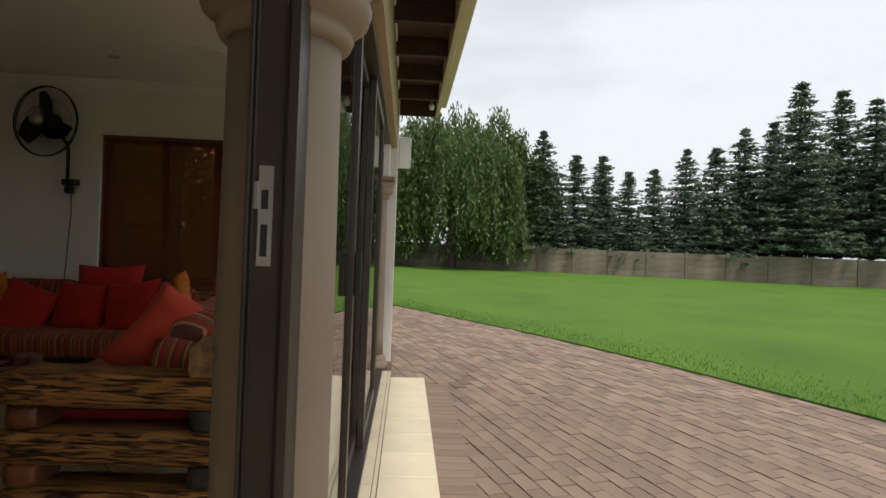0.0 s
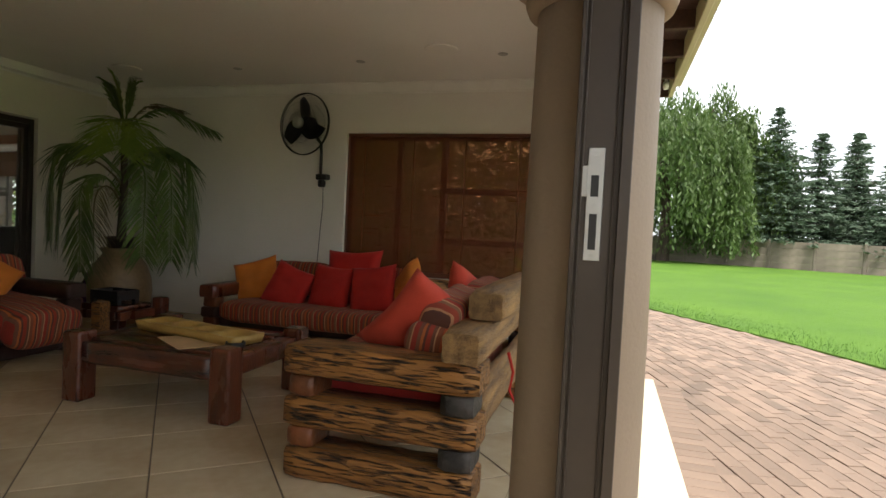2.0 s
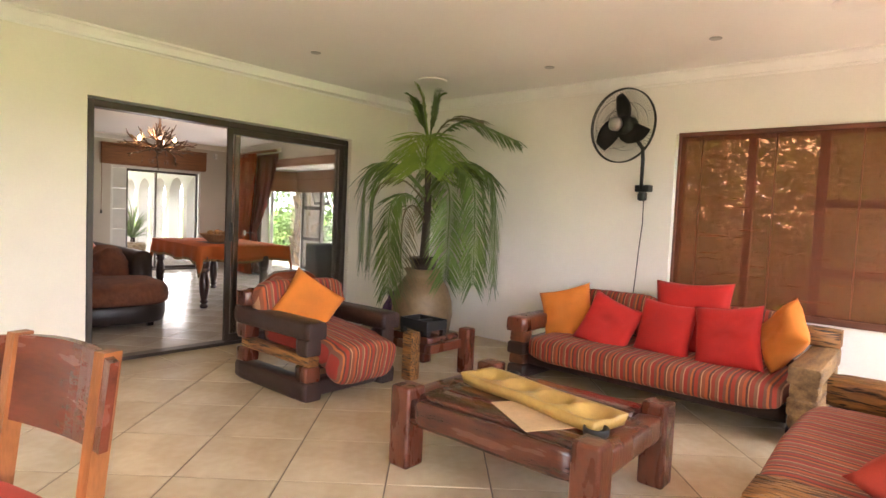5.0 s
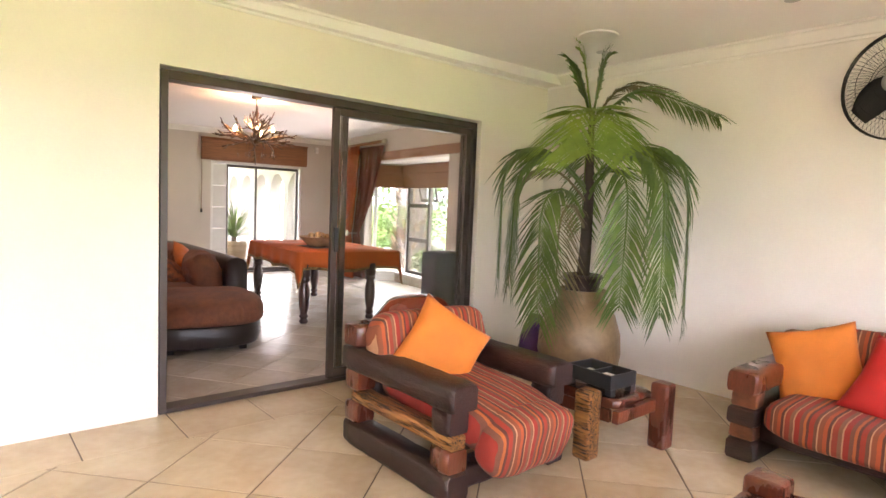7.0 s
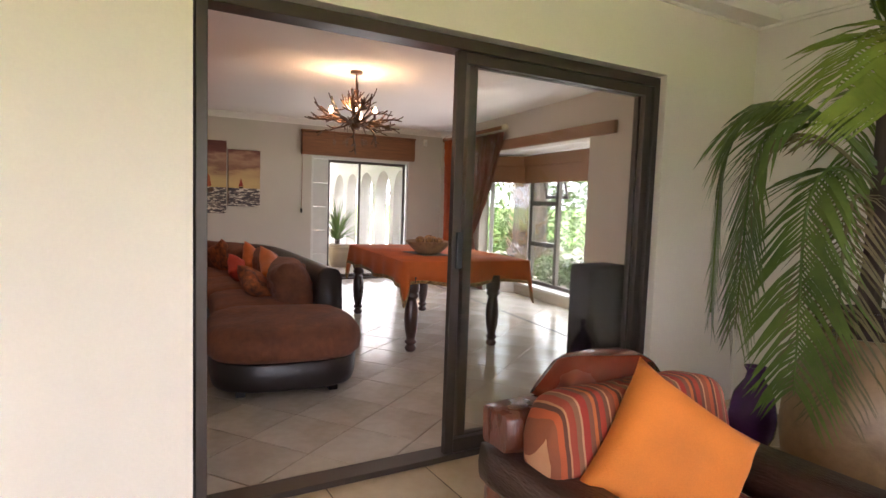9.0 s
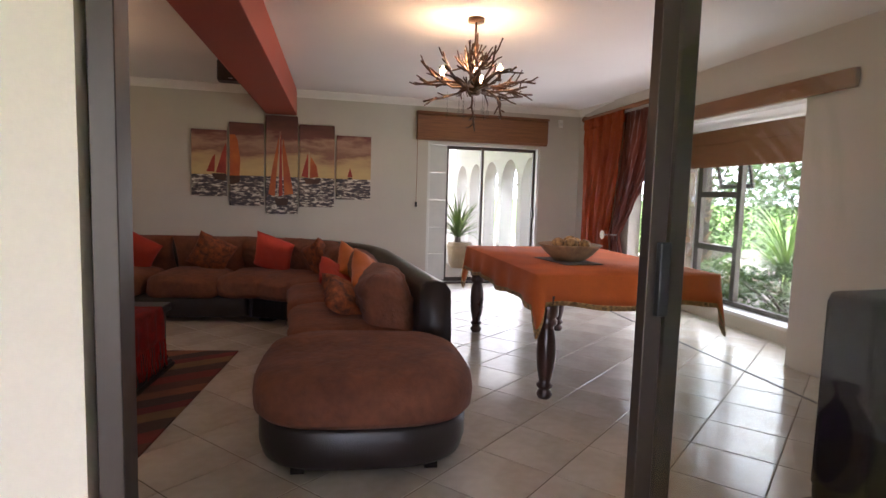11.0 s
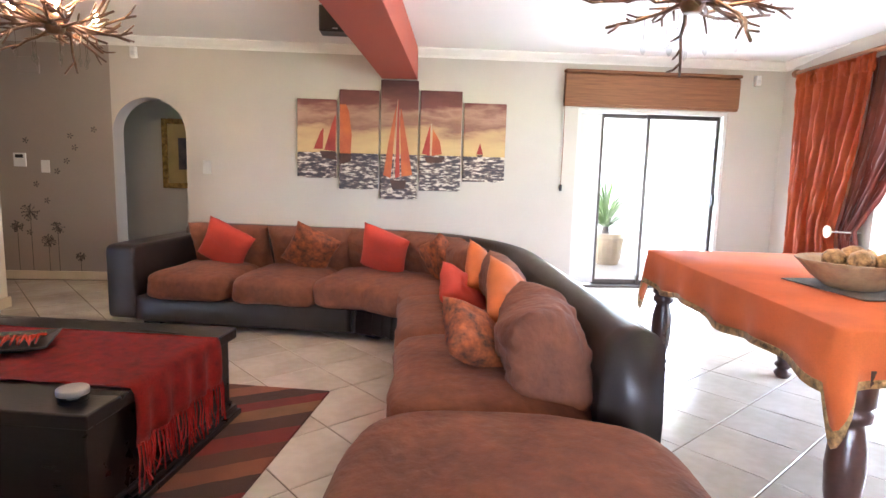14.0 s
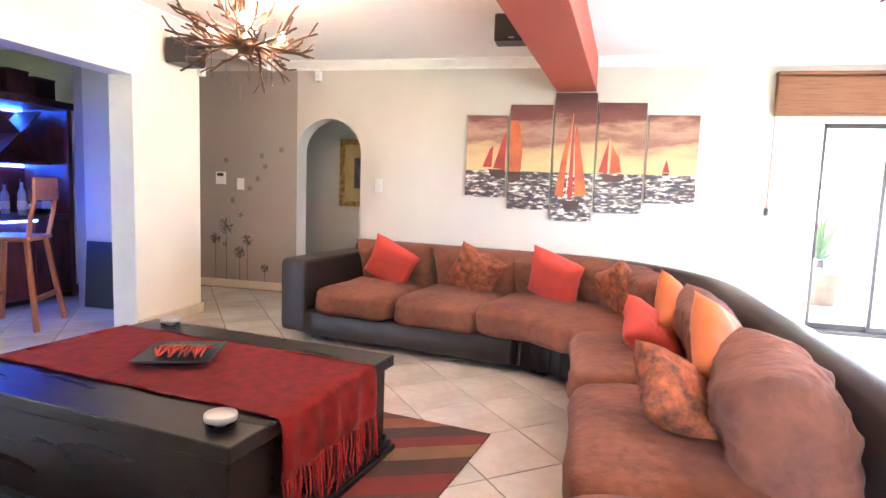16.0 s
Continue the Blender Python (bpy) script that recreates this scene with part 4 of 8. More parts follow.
# sofa along the window wall, facing south
sn = thing("sleeper_sofa", "long rustic sleeper sofa with striped kelim seat", "sofa", group="sleeper seats")
for k, (x0, x1, mt, mb) in enumerate(((-3.86, -3.70, M_SLEEPER_Y, M_SLEEPER_BLOCK), (-1.84, -1.66, M_SLEEPER_Y, M_SLEEPER_Y))):
    part("sleeper", sleeper('y', 4.64, 5.55, x0, x1, 0, 0.12, 60 + 9 * k), M_DARKSLEEPER, sn)
    part("sleeper", sleeper('y', 4.63, 5.55, x0, x1, 0.20, 0.30, 61 + 9 * k), M_DARKSLEEPER if k == 0 else mt, sn)
    part("armrest", sleeper('y', 4.60, 5.58, x0, x1, 0.39, 0.51, 62 + 9 * k), M_REDWOOD if k == 0 else mt, sn)
    for (za, zb) in ((0.12, 0.20), (0.30, 0.39)):
        part("spacer", sleeper('y', 4.65, 4.78, x0 + 0.01, x1 - 0.01, za, zb, 64 + k, n=4), mb, sn)
        part("spacer", sleeper('y', 5.40, 5.54, x0 + 0.01, x1 - 0.01, za, zb, 66 + k, n=4), mb, sn)
part("back_rail", sleeper('x', -3.86, -1.66, 5.42, 5.57, 0.512, 0.64, 80), M_SLEEPER, sn)
part("front_rail", sleeper('x', -3.70, -1.84, 4.70, 4.82, 0.12, 0.24, 81), M_DARKSLEEPER, sn)
part("back_board", sleeper('x', -3.70, -1.84, 5.45, 5.53, 0.2, 0.38, 82), M_DARKSLEEPER, sn)
part("seat_board", box(-3.70, -1.84, 4.82, 5.45, 0.17, 0.21, 0.004), M_DARKSLEEPER, sn)
ob = part("seat_cushion", soft(1.84, 0.86, 0.21, 0.3, 5, 0.02, sag=0.02), M_STRIPE_X, sn, "striped kelim seat cushion")
ob.location = (-2.77, 4.98, 0.285)
for k in range(2):
    ob = part("back_cushion", soft(0.9, 0.2, 0.34, 0.42, 7 + k, 0.02), M_STRIPE_X, sn, "striped kelim back cushion")
    ob.matrix_basis = pose(-3.24 + 0.92 * k, 5.36, 0.56, -12, 0, 0)
for (lab, mt, x, y, z, w, rz, roll, sd) in (("orange cotton cushion in the sofa corner", M_ORANGE, -3.56, 5.08, 0.525, 0.46, 6, -18, 11), ("red cotton cushion on the striped sofa", M_RED, -3.14, 4.98, 0.50, 0.44, 8, 20, 12),
                                            ("deep red cotton cushion with a dark motif", M_RED, -2.71, 5.02, 0.53, 0.43, -4, 3, 13), ("large red cotton cushion against the sofa back", M_RED, -2.60, 5.24, 0.61, 0.58, 0, -3, 14),
                                            ("red cotton cushion on the striped sofa", M_RED, -2.26, 4.96, 0.55, 0.46, -6, -9, 15), ("orange cotton cushion standing by the sofa arm", M_ORANGE, -1.93, 4.98, 0.62, 0.38, -52, 40, 16)):
    pillow_at(lab, mt, (x, y, z), w, w, 0.16, rz, -18, roll, sd)

# sleeper armchair, facing east
ac = thing("sleeper_armchair", "dark varnished sleeper armchair with striped kelim cushions", "armchair", group="sleeper seats")
for k, (y0, y1) in enumerate(((2.985, 3.12), (3.68, 3.82))):
    part("sleeper", sleeper('x', -5.27, -4.36, y0, y1, 0, 0.13, 90 + 9 * k), M_DARKSLEEPER, ac)
    part("armrest", sleeper('x', -5.29, -4.33, y0 - 0.01, y1 + 0.01, 0.425, 0.55, 91 + 9 * k), M_DARKSLEEPER, ac)
    part("side_plank", sleeper('x', -5.22, -4.37, y0 + 0.02, y1 - 0.02, 0.24, 0.31, 92 + 9 * k), M_SLEEPER, ac, "golden weathered side plank")
    for (za, zb, m1) in ((0.13, 0.24, M_REDWOOD), (0.31, 0.425, M_DARKSLEEPER)):
        part("spacer", sleeper('x', -5.27, -5.14, y0 + 0.005, y1 - 0.005, za, zb, 94 + k, n=4), M_REDWOOD, ac)
        part("spacer", sleeper('x', -4.50, -4.37, y0 + 0.005, y1 - 0.005, za, zb, 96 + k, n=4), m1, ac)
part("back_rail", sleeper('y', 2.99, 3.81, -5.29, -5.15, 0.552, 0.675, 110), M_REDWOOD, ac)
part("cross_rail", sleeper('y', 3.12, 3.68, -5.25, -5.15, 0.24, 0.34, 111), M_DARKSLEEPER, ac)
part("cross_rail", sleeper('y', 3.12, 3.68, -4.52, -4.40, 0.02, 0.13, 112), M_DARKSLEEPER, ac)
part("seat_board", box(-5.15, -4.42, 3.125, 3.675, 0.20, 0.235, 0.003), M_DARKSLEEPER, ac)
ob = part("seat_cushion", soft(0.98, 0.56, 0.24, 0.38, 21, 0.02, sag=0.01), M_STRIPE_Y, ac, "striped kelim seat cushion")
ob.matrix_basis = pose(-4.70, 3.40, 0.335, 0, 5, 0)
ob = part("seat_cushion_front", soft(0.2, 0.56, 0.30, 0.45, 22, 0.015), M_STRIPE_Y, ac, "striped kelim cushion hanging over the front")
ob.matrix_basis = pose(-4.27, 3.40, 0.26, 0, 14, 0)
ob = part("back_cushion", soft(0.19, 0.80, 0.36, 0.34, 23, 0.02), M_STRIPE_Y, ac, "striped kelim back cushion")
ob.matrix_basis = pose(-5.06, 3.42, 0.575, 0, -10, 0)
pillow_at("bright orange cotton cushion standing on a corner in the armchair", M_ORANGE, (-4.87, 3.36, 0.565), 0.45, 0.45, 0.16, 72, -20, 36, 24)

# carved crest on the armchair's back
bm = bmesh.new()
CREST = [(-0.26, 0.0), (-0.24, 0.03), (-0.165, 0.11), (-0.12, 0.13), (0.0, 0.134), (0.12, 0.13), (0.165, 0.11), (0.24, 0.03), (0.26, 0.0)]
rings = []
for dx, k in ((-0.075, 0.90), (-0.05, 0.985), (0.0, 1.0), (0.05, 0.985), (0.075, 0.90)):
    rings.append([bm.verts.new((dx, y * (0.97 + 0.03 * k), z * k)) for y, z in CREST])
for p, q in zip(rings, rings[1:]):
    for k in range(len(CREST) - 1):
        bm.faces.new((p[k], p[k + 1], q[k + 1], q[k]))
    bm.faces.new((p[0], q[0], q[-1], p[-1]))
bm.faces.new(rings[0])
bm.faces.new(rings[-1])
bmesh.ops.recalc_face_normals(bm, faces=bm.faces)
M_CREST = mat("polished_crest_wood", (0.17, 0.032, 0.014), 0.25, vary=0.12, scale=3, fine=30, bump=0.1, coat=0.3)
ob = part("crest", bm, M_CREST, ac, "polished red-brown carved crest", smooth=True)
ob.location = (-5.235, 3.455, 0.672)

# coffee table
ct = thing("coffee_table", "heavy red-brown varnished timber coffee table", "coffee table")
for x, y in ((-3.25, 2.81), (-2.22, 2.82), (-2.22, 3.56), (-3.25, 3.55)):
    part("leg", box(x - 0.067, x + 0.067, y - 0.067, y + 0.067, 0, 0.425, 0.018, 3), M_REDWOOD, ct)
for k, (y0, y1) in enumerate(((2.82, 2.99), (2.995, 3.18), (3.185, 3.37), (3.375, 3.55))):
    part("top_plank", sleeper('x', -3.185, -2.285, y0, y1, 0.325, 0.385, 130 + k, 0.005), M_REDTOP, ct)
part("side_rail", sleeper('x', -3.185, -2.285, 2.76, 2.82, 0.24, 0.372, 136, 0.006), M_REDTOP, ct)
part("side_rail", sleeper('x', -3.185, -2.285, 3.55, 3.61, 0.24, 0.372, 137, 0.006), M_REDTOP, ct)
part("end_rail", sleeper('y', 2.885, 3.485, -2.285, -2.165, 0.26, 0.375, 138, 0.006), M_REDWOOD, ct)
part("end_rail", sleeper('y', 2.885, 3.485, -3.31, -3.185, 0.26, 0.375, 139, 0.006), M_REDWOOD, ct)
M_TRAY = mat("yellow_varnished_carved_wood", (0.55, 0.36, 0.10), 0.4, vary=0.25, scale=6, fine=40, bump=0.2, second=(0.38, 0.22, 0.06))
tray = bmesh.new()
NX, NY = 48, 12
g = []
for j in range(NY + 1):
    row = []
    for i in range(NX + 1):
        u, v = i / NX, j / NY * 2 - 1
        f = (u * 4.0) % 1.0 * 2 - 1
        well = max(0, 1 - (f * 1.12) ** 2 - (v * 1.25) ** 2)
        row.append(tray.verts.new((u * 0.92 - 0.46, v * (0.12 + 0.01 * math.sin(u * 9)), 0.055 - 0.045 * well ** 0.6 if well > 0 else 0.055)))
    g.append(row)
for j in range(NY):
    for i in range(NX):
        tray.faces.new((g[j][i], g[j][i + 1], g[j + 1][i + 1], g[j + 1][i]))
rim = [g[0][i] for i in range(NX + 1)] + [g[j][NX] for j in range(1, NY + 1)] + [g[NY][i] for i in range(NX - 1, -1, -1)] + [g[j][0] for j in range(NY - 1, 0, -1)]
low = [tray.verts.new((v.co.x * 0.97, v.co.y * 0.9, 0.0)) for v in rim]
for k in range(len(rim)):
    tray.faces.new((rim[k], low[k], low[(k + 1) % len(rim)], rim[(k + 1) % len(rim)]))
tray.faces.new(low)
bmesh.ops.recalc_face_normals(tray, faces=tray.faces)
ob = part("serving_tray", smooth_mesh(tray), M_TRAY)
ob.matrix_basis = pose(-2.70, 3.17, 0.389, 0, 0, -12)
tagged(ob, "long yellow carved wooden tray with shallow wells", "tray")
M_PAPER = mat("parchment", (0.62, 0.42, 0.22), 0.8, vary=0.15, scale=6, fine=40, bump=0.1)
ob = part("table_mat", box(-0.2, 0.2, -0.15, 0.15, 0, 0.003), M_PAPER)
ob.matrix_basis = pose(-2.60, 3.01, 0.387, 0, 0, -32)
tagged(ob, "tan parchment place mat under the tray", "mat")
M_CLEAR = glass_mat("thick_glass", (0.8, 0.83, 0.82), 0.03)
def ashtray(x, y, z, material, label, s=1.0):
    b = lathe([(0.05 * s, 0), (0.056 * s, 0.004), (0.058 * s, 0.03), (0.054 * s, 0.036), (0.047 * s, 0.034), (0.044 * s, 0.012), (0.01, 0.01)], 26)
    o = part("ashtray", b, material, smooth=True)
    o.location = (x, y, z)
    return tagged(o, label, "ashtray")
ashtray(-2.28, 2.98, 0.387, M_BLACKPL, "small black ashtray on the coffee table")
ashtray(-3.02, 3.42, 0.387, M_BLACKPL, "small black ashtray on the coffee table")

# side table of stumps, with a dark caddy
st = thing("side_table", "low red-brown timber side table on stump legs", "side table")
for x, y, m1 in ((-4.31, 3.95, M_SLEEPER), (-4.14, 4.44, M_REDWOOD), (-4.62, 4.44, M_REDWOOD), (-4.64, 3.98, M_REDWOOD)):
    part("leg", box(x - 0.055, x + 0.055, y - 0.055, y + 0.055, 0, 0.385, 0.02, 3), m1, st)
part("tabletop", sleeper('y', 4.005, 4.385, -4.60, -4.17, 0.29, 0.345, 140, 0.005), M_REDTOP, st)
part("apron", box(-4.19, -4.15, 4.0, 4.39, 0.22, 0.29, 0.004), M_REDWOOD, st)
part("apron", box(-4.6, -4.2, 3.99, 4.02, 0.22, 0.29, 0.004), M_REDWOOD, st)
cd = thing("caddy_box", "open black lacquered wooden box with white cards", "box", -4.38, 4.16, 0.346, -4)
for a in ((-0.16, 0.16, -0.115, -0.1, 0.035, 0.115), (-0.16, 0.16, 0.1, 0.115, 0.035, 0.115), (-0.16, -0.145, -0.1, 0.1, 0.035, 0.115), (0.145, 0.16, -0.1, 0.1, 0.035, 0.115)):
    part("side", box(*a, 0.002), M_BLACKPL, cd)
part("bottom", box(-0.145, 0.145, -0.1, 0.1, 0.035, 0.045), M_BLACKPL, cd)
part("divider", box(-0.006, 0.006, -0.1, 0.1, 0.045, 0.105), M_BLACKPL, cd)
for x, y in ((-0.14, -0.09), (0.14, -0.09), (-0.14, 0.09), (0.14, 0.09)):
    part("foot", box(x - 0.02, x + 0.02, y - 0.02, y + 0.02, 0, 0.0349), M_BLACKPL, cd)
part("card", box(0.02, 0.12, -0.05, 0.03, 0.046, 0.085, 0.002), M_WHITEPL, cd)
part("card", box(-0.12, -0.05, -0.02, 0.05, 0.046, 0.075, 0.002), M_WHITEPL, cd)

# wall fan
fan = thing("wall_fan", "black wall-mounted fan with wire cage at rest", "fan", -3.40, 5.58, 2.18, -11)
FR = 0.325
bm = bmesh.new()
for rr, yy in ((FR, 0.0), (FR * 0.995, 0.02), (FR * 0.66, -0.075), (FR * 0.33, -0.098), (0.055, -0.105), (FR * 0.66, 0.075), (FR * 0.33, 0.09)):
    tube(bm, [(rr * math.cos(2 * math.pi * k / 48), yy, rr * math.sin(2 * math.pi * k / 48)) for k in range(49)], 0.006 if rr > 0.3 else 0.002, None, 5)
for k in range(72):
    a = 2 * math.pi * k / 72
    for sgn in (-1, 1):
        tube(bm, [(r_ * math.cos(a + r_ * 0.5), sgn * h_, r_ * math.sin(a + r_ * 0.5)) for r_, h_ in ((0.05, 0.105), (0.15, 0.095), (0.24, 0.06), (FR, 0.005))], 0.0011, None, 3)
part("cage", bm, M_BLACKPL, fan)
for k in range(3):
    bm = bmesh.new()
    rows = []
    for i in range(9):
        r_ = 0.05 + 0.23 * i / 8
        w_ = 0.05 + 0.075 * math.sin(math.pi * min(1, i / 8 * 0.85 + 0.1))
        sw = 0.5 * i / 8
        row = []
        for j in range(5):
            t_ = (j / 4 - 0.5)
            a = sw + t_ * w_ / max(r_, 0.06) * 1.6
            row.append(bm.verts.new((r_ * math.cos(a), t_ * 0.05, r_ * math.sin(a))))
        rows.append(row)
    for p, q in zip(rows, rows[1:]):
        for j in range(4):
            bm.faces.new((p[j], p[j + 1], q[j + 1], q[j]))
    bmesh.ops.solidify(bm, geom=bm.faces[:], thickness=0.004)
    ob = part("blade", bm, M_BLACKPL, fan, smooth=True)
    ob.matrix_basis = pose(0, 0, 0, 0, 50 + 120 * k, 0)
hub = part("hub", lathe([(0.04, -0.03), (0.06, -0.02), (0.06, 0.02), (0.03, 0.04)], 24), M_STEEL, fan, "grey metal hub", smooth=True)
hub.matrix_basis = pose(0, -0.09, 0, 90, 0, 0)
mot = part("motor", lathe([(0.07, -0.07), (0.085, -0.05), (0.085, 0.04), (0.06, 0.07)], 24), M_BLACKPL, fan, smooth=True)
mot.matrix_basis = pose(0.03, 0.03, 0, 90, 0, 0)
bm = bmesh.new()
tube(bm, [(0.03, 0.06, -0.05), (0.10, 0.09, -0.12), (0.16, 0.10, -0.2), (0.17, 0.10, -0.30), (0.17, 0.10, -0.56)], 0.018, 0.016, 10)
part("arm", bm, M_BLACKPL, fan, smooth=True)
part("wall_bracket", box(0.10, 0.24, 0.10, 0.18, -0.58, -0.52, 0.012, 2), M_BLACKPL, fan)
part("switch_box", box(0.135, 0.205, 0.09, 0.16, -0.66, -0.58, 0.02, 2), M_BLACKPL, fan)
bm = bmesh.new()
tube(bm, [(0.17, 0.15, -0.66), (0.165, 0.165, -0.85), (0.14, 0.17, -1.1), (0.12, 0.17, -1.4), (0.10, 0.17, -1.62)], 0.0045, None, 6)
part("power_cord", bm, M_BLACKPL, fan, smooth=True)

# potted palm
M_PALM = leaf_mat("palm_leaflets", (0.19, 0.28, 0.06), (0.06, 0.115, 0.026), 0.4, 0.3)
M_PALMDRY = leaf_mat("dry_palm_leaflets", (0.24, 0.19, 0.10), (0.11, 0.11, 0.05), 0.6, 0.25)
M_POT = mat("ochre_glazed_pot", (0.30, 0.20, 0.10), 0.5, vary=0.35, scale=4, fine=30, bump=0.3, second=(0.16, 0.10, 0.045))
palm = thing("potted_palm", "tall indoor palm with arching fronds in an ochre pot", "plant", -5.06, 4.88, 0)
part("pot", lathe([(0.19, 0.0), (0.22, 0.02), (0.28, 0.16), (0.305, 0.32), (0.295, 0.46), (0.25, 0.60), (0.19, 0.68), (0.165, 0.72), (0.185, 0.76), (0.185, 0.78), (0.16, 0.78), (0.15, 0.70)], 36), M_POT, palm, smooth=True)
part("inner_pot", lathe([(0.10, 0.69), (0.125, 0.80), (0.132, 0.86), (0.145, 0.862), (0.145, 0.892), (0.13, 0.892), (0.12, 0.85)], 28), M_DARKSLEEPER, palm, "dark brown nursery pot", smooth=True)
part("soil", lathe([(0.122, 0.845), (0.122, 0.855)], 24), M_BARK, palm)
bm = bmesh.new()
tube(bm, [(0, 0, 0.84), (0.01, 0.0, 1.1), (0.0, 0.02, 1.5), (0.0, 0.0, 1.8), (0.0, 0.0, 2.06)], 0.05, 0.022, 10)
part("stem", bm, M_BARK, palm, smooth=True)


def frond(parent, seed, az, up, length, peak, droop, z0, material, n=38, wid=0.30, leaf=0.013, side_w=0.8, sag=0.35):
    """A rachis that rises, bends over at a share of its length (peak) and hangs, with leaflets in pairs."""
    r = random.Random(seed)
    d = Vector((math.cos(radians(az)), math.sin(radians(az)), 0))
    pts, p, ang = [], Vector((0, 0, z0)), radians(up)
    m = 20
    for i in range(m + 1):
        pts.append(p.copy())
        t = i / m
        bend = math.exp(-((t - peak) / 0.16) ** 2)
        p = p + d * (math.cos(ang) * length / m) + Vector((0, 0, math.sin(ang) * length / m))
        ang -= radians(droop) * bend * 0.178
    f = bmesh.new()
    tube(f, pts, 0.011, 0.003, 5)
    side = d.cross(Vector((0, 0, 1)))
    for k in range(n):
        t = 0.20 + 0.79 * k / n
        i = min(m - 1, int(t * m))
        c = pts[i].lerp(pts[i + 1], t * m - i)
        tan = (pts[i + 1] - pts[i]).normalized()
        ln = wid * (math.sin(math.pi * min(1, (t - 0.2) * 0.95 + 0.16)) ** 0.6) * r.uniform(0.85, 1.12) + 0.04
        for s in (-1, 1):
            if r.random() < 0.05:
                continue
            dirv = (side * s * side_w + tan * 0.62 + Vector((0, 0, -sag * r.uniform(0.6, 1.4)))).normalized()
            q1 = c + dirv * ln * 0.35 + Vector((0, 0, 0.012))
            q2 = c + dirv * ln * 0.72 + Vector((0, 0, -0.05 * ln))
            tip = c + dirv * ln + Vector((r.gauss(0, 0.008), r.gauss(0, 0.008), -0.16 * ln))
            w = tan * leaf
            vs = [f.verts.new(q) for q in (c - w * 0.4, c + w * 0.4, q1 + w, q2 + w * 0.8, tip, q2 - w * 0.8, q1 - w)]
            f.faces.new((vs[0], vs[1], vs[2], vs[6]))
            f.faces.new((vs[6], vs[2], vs[3], vs[5]))
            f.faces.new((vs[5], vs[3], vs[4]))
    return part("frond", f, material, parent)


M_PALMNEW = leaf_mat("young_palm_leaflets", (0.34, 0.44, 0.07), (0.15, 0.25, 0.04), 0.4, 0.4)
# azimuth, rise, length, bend, droop, foot, material, pairs, leaflet length, leaflet width, spread, sag
for i, q in enumerate(((216, 80, 0.50, 0.9, 40, 2.02, M_PALMNEW, 34, 0.24, 0.015, 0.55, -0.1), (30, 82, 0.46, 0.9, 50, 2.02, M_PALM, 30, 0.22, 0.013, 0.6, -0.1), (200, 70, 0.48, 0.9, 50, 2.02, M_PALM, 30, 0.2, 0.012, 0.6, 0.0),
                       (42, 46, 1.0, 0.35, 66, 1.98, M_PALM, 34, 0.30, 0.011, 0.8, 0.12), (58, 56, 0.70, 0.45, 60, 2.0, M_PALMDRY, 28, 0.20, 0.010, 0.8, 0.1),
                       (306, 30, 0.66, 0.30, 95, 2.0, M_PALMNEW, 26, 0.44, 0.012, 1.1, 0.12), (270, 36, 0.56, 0.32, 90, 1.98, M_PALMNEW, 22, 0.36, 0.011, 1.0, 0.2), (345, 34, 0.60, 0.32, 95, 1.98, M_PALMNEW, 22, 0.36, 0.011, 1.0, 0.2),
                       (220, 47, 1.62, 0.31, 136, 1.52, M_PALM, 56, 0.36, 0.014, 0.75, 0.3), (236, 50, 1.5, 0.28, 138, 1.48, M_PALM, 52, 0.34, 0.013, 0.75, 0.3), (228, 50, 1.45, 0.27, 136, 1.42, M_PALMDRY, 40, 0.26, 0.008, 0.8, 0.3),
                       (262, 56, 1.42, 0.24, 148, 1.28, M_PALM, 52, 0.36, 0.013, 0.85, 0.3), (280, 54, 1.28, 0.24, 146, 1.2, M_PALMDRY, 40, 0.28, 0.008, 0.85, 0.3),
                       (24, 48, 1.85, 0.29, 136, 1.50, M_PALM, 60, 0.40, 0.015, 0.85, 0.3), (0, 52, 1.72, 0.27, 140, 1.48, M_PALM, 58, 0.38, 0.014, 0.85, 0.3), (38, 54, 1.5, 0.29, 138, 1.55, M_PALM, 50, 0.34, 0.013, 0.8, 0.3),
                       (340, 56, 1.45, 0.25, 148, 1.42, M_PALM, 50, 0.32, 0.013, 0.8, 0.3), (130, 68, 1.2, 0.3, 150, 1.6, M_PALM, 34, 0.24, 0.012, 0.75, 0.3))):
    frond(palm, 40 + i, q[0], q[1], q[2], q[3], q[4], q[5], q[6], q[7], q[8], q[9], q[10], q[11])
vz = part("floor_vase", lathe([(0.06, 0), (0.075, 0.01), (0.115, 0.10), (0.125, 0.20), (0.10, 0.32), (0.05, 0.40), (0.042, 0.44), (0.06, 0.47), (0.05, 0.47), (0.035, 0.44)], 28), mat("purple_glazed_ceramic", (0.10, 0.03, 0.16), 0.25, vary=0.3, scale=4, bump=0.05), smooth=True)
vz.location = (-5.62, 5.02, 0)
tagged(vz, "dark purple glazed floor vase behind the palm pot", "vase")

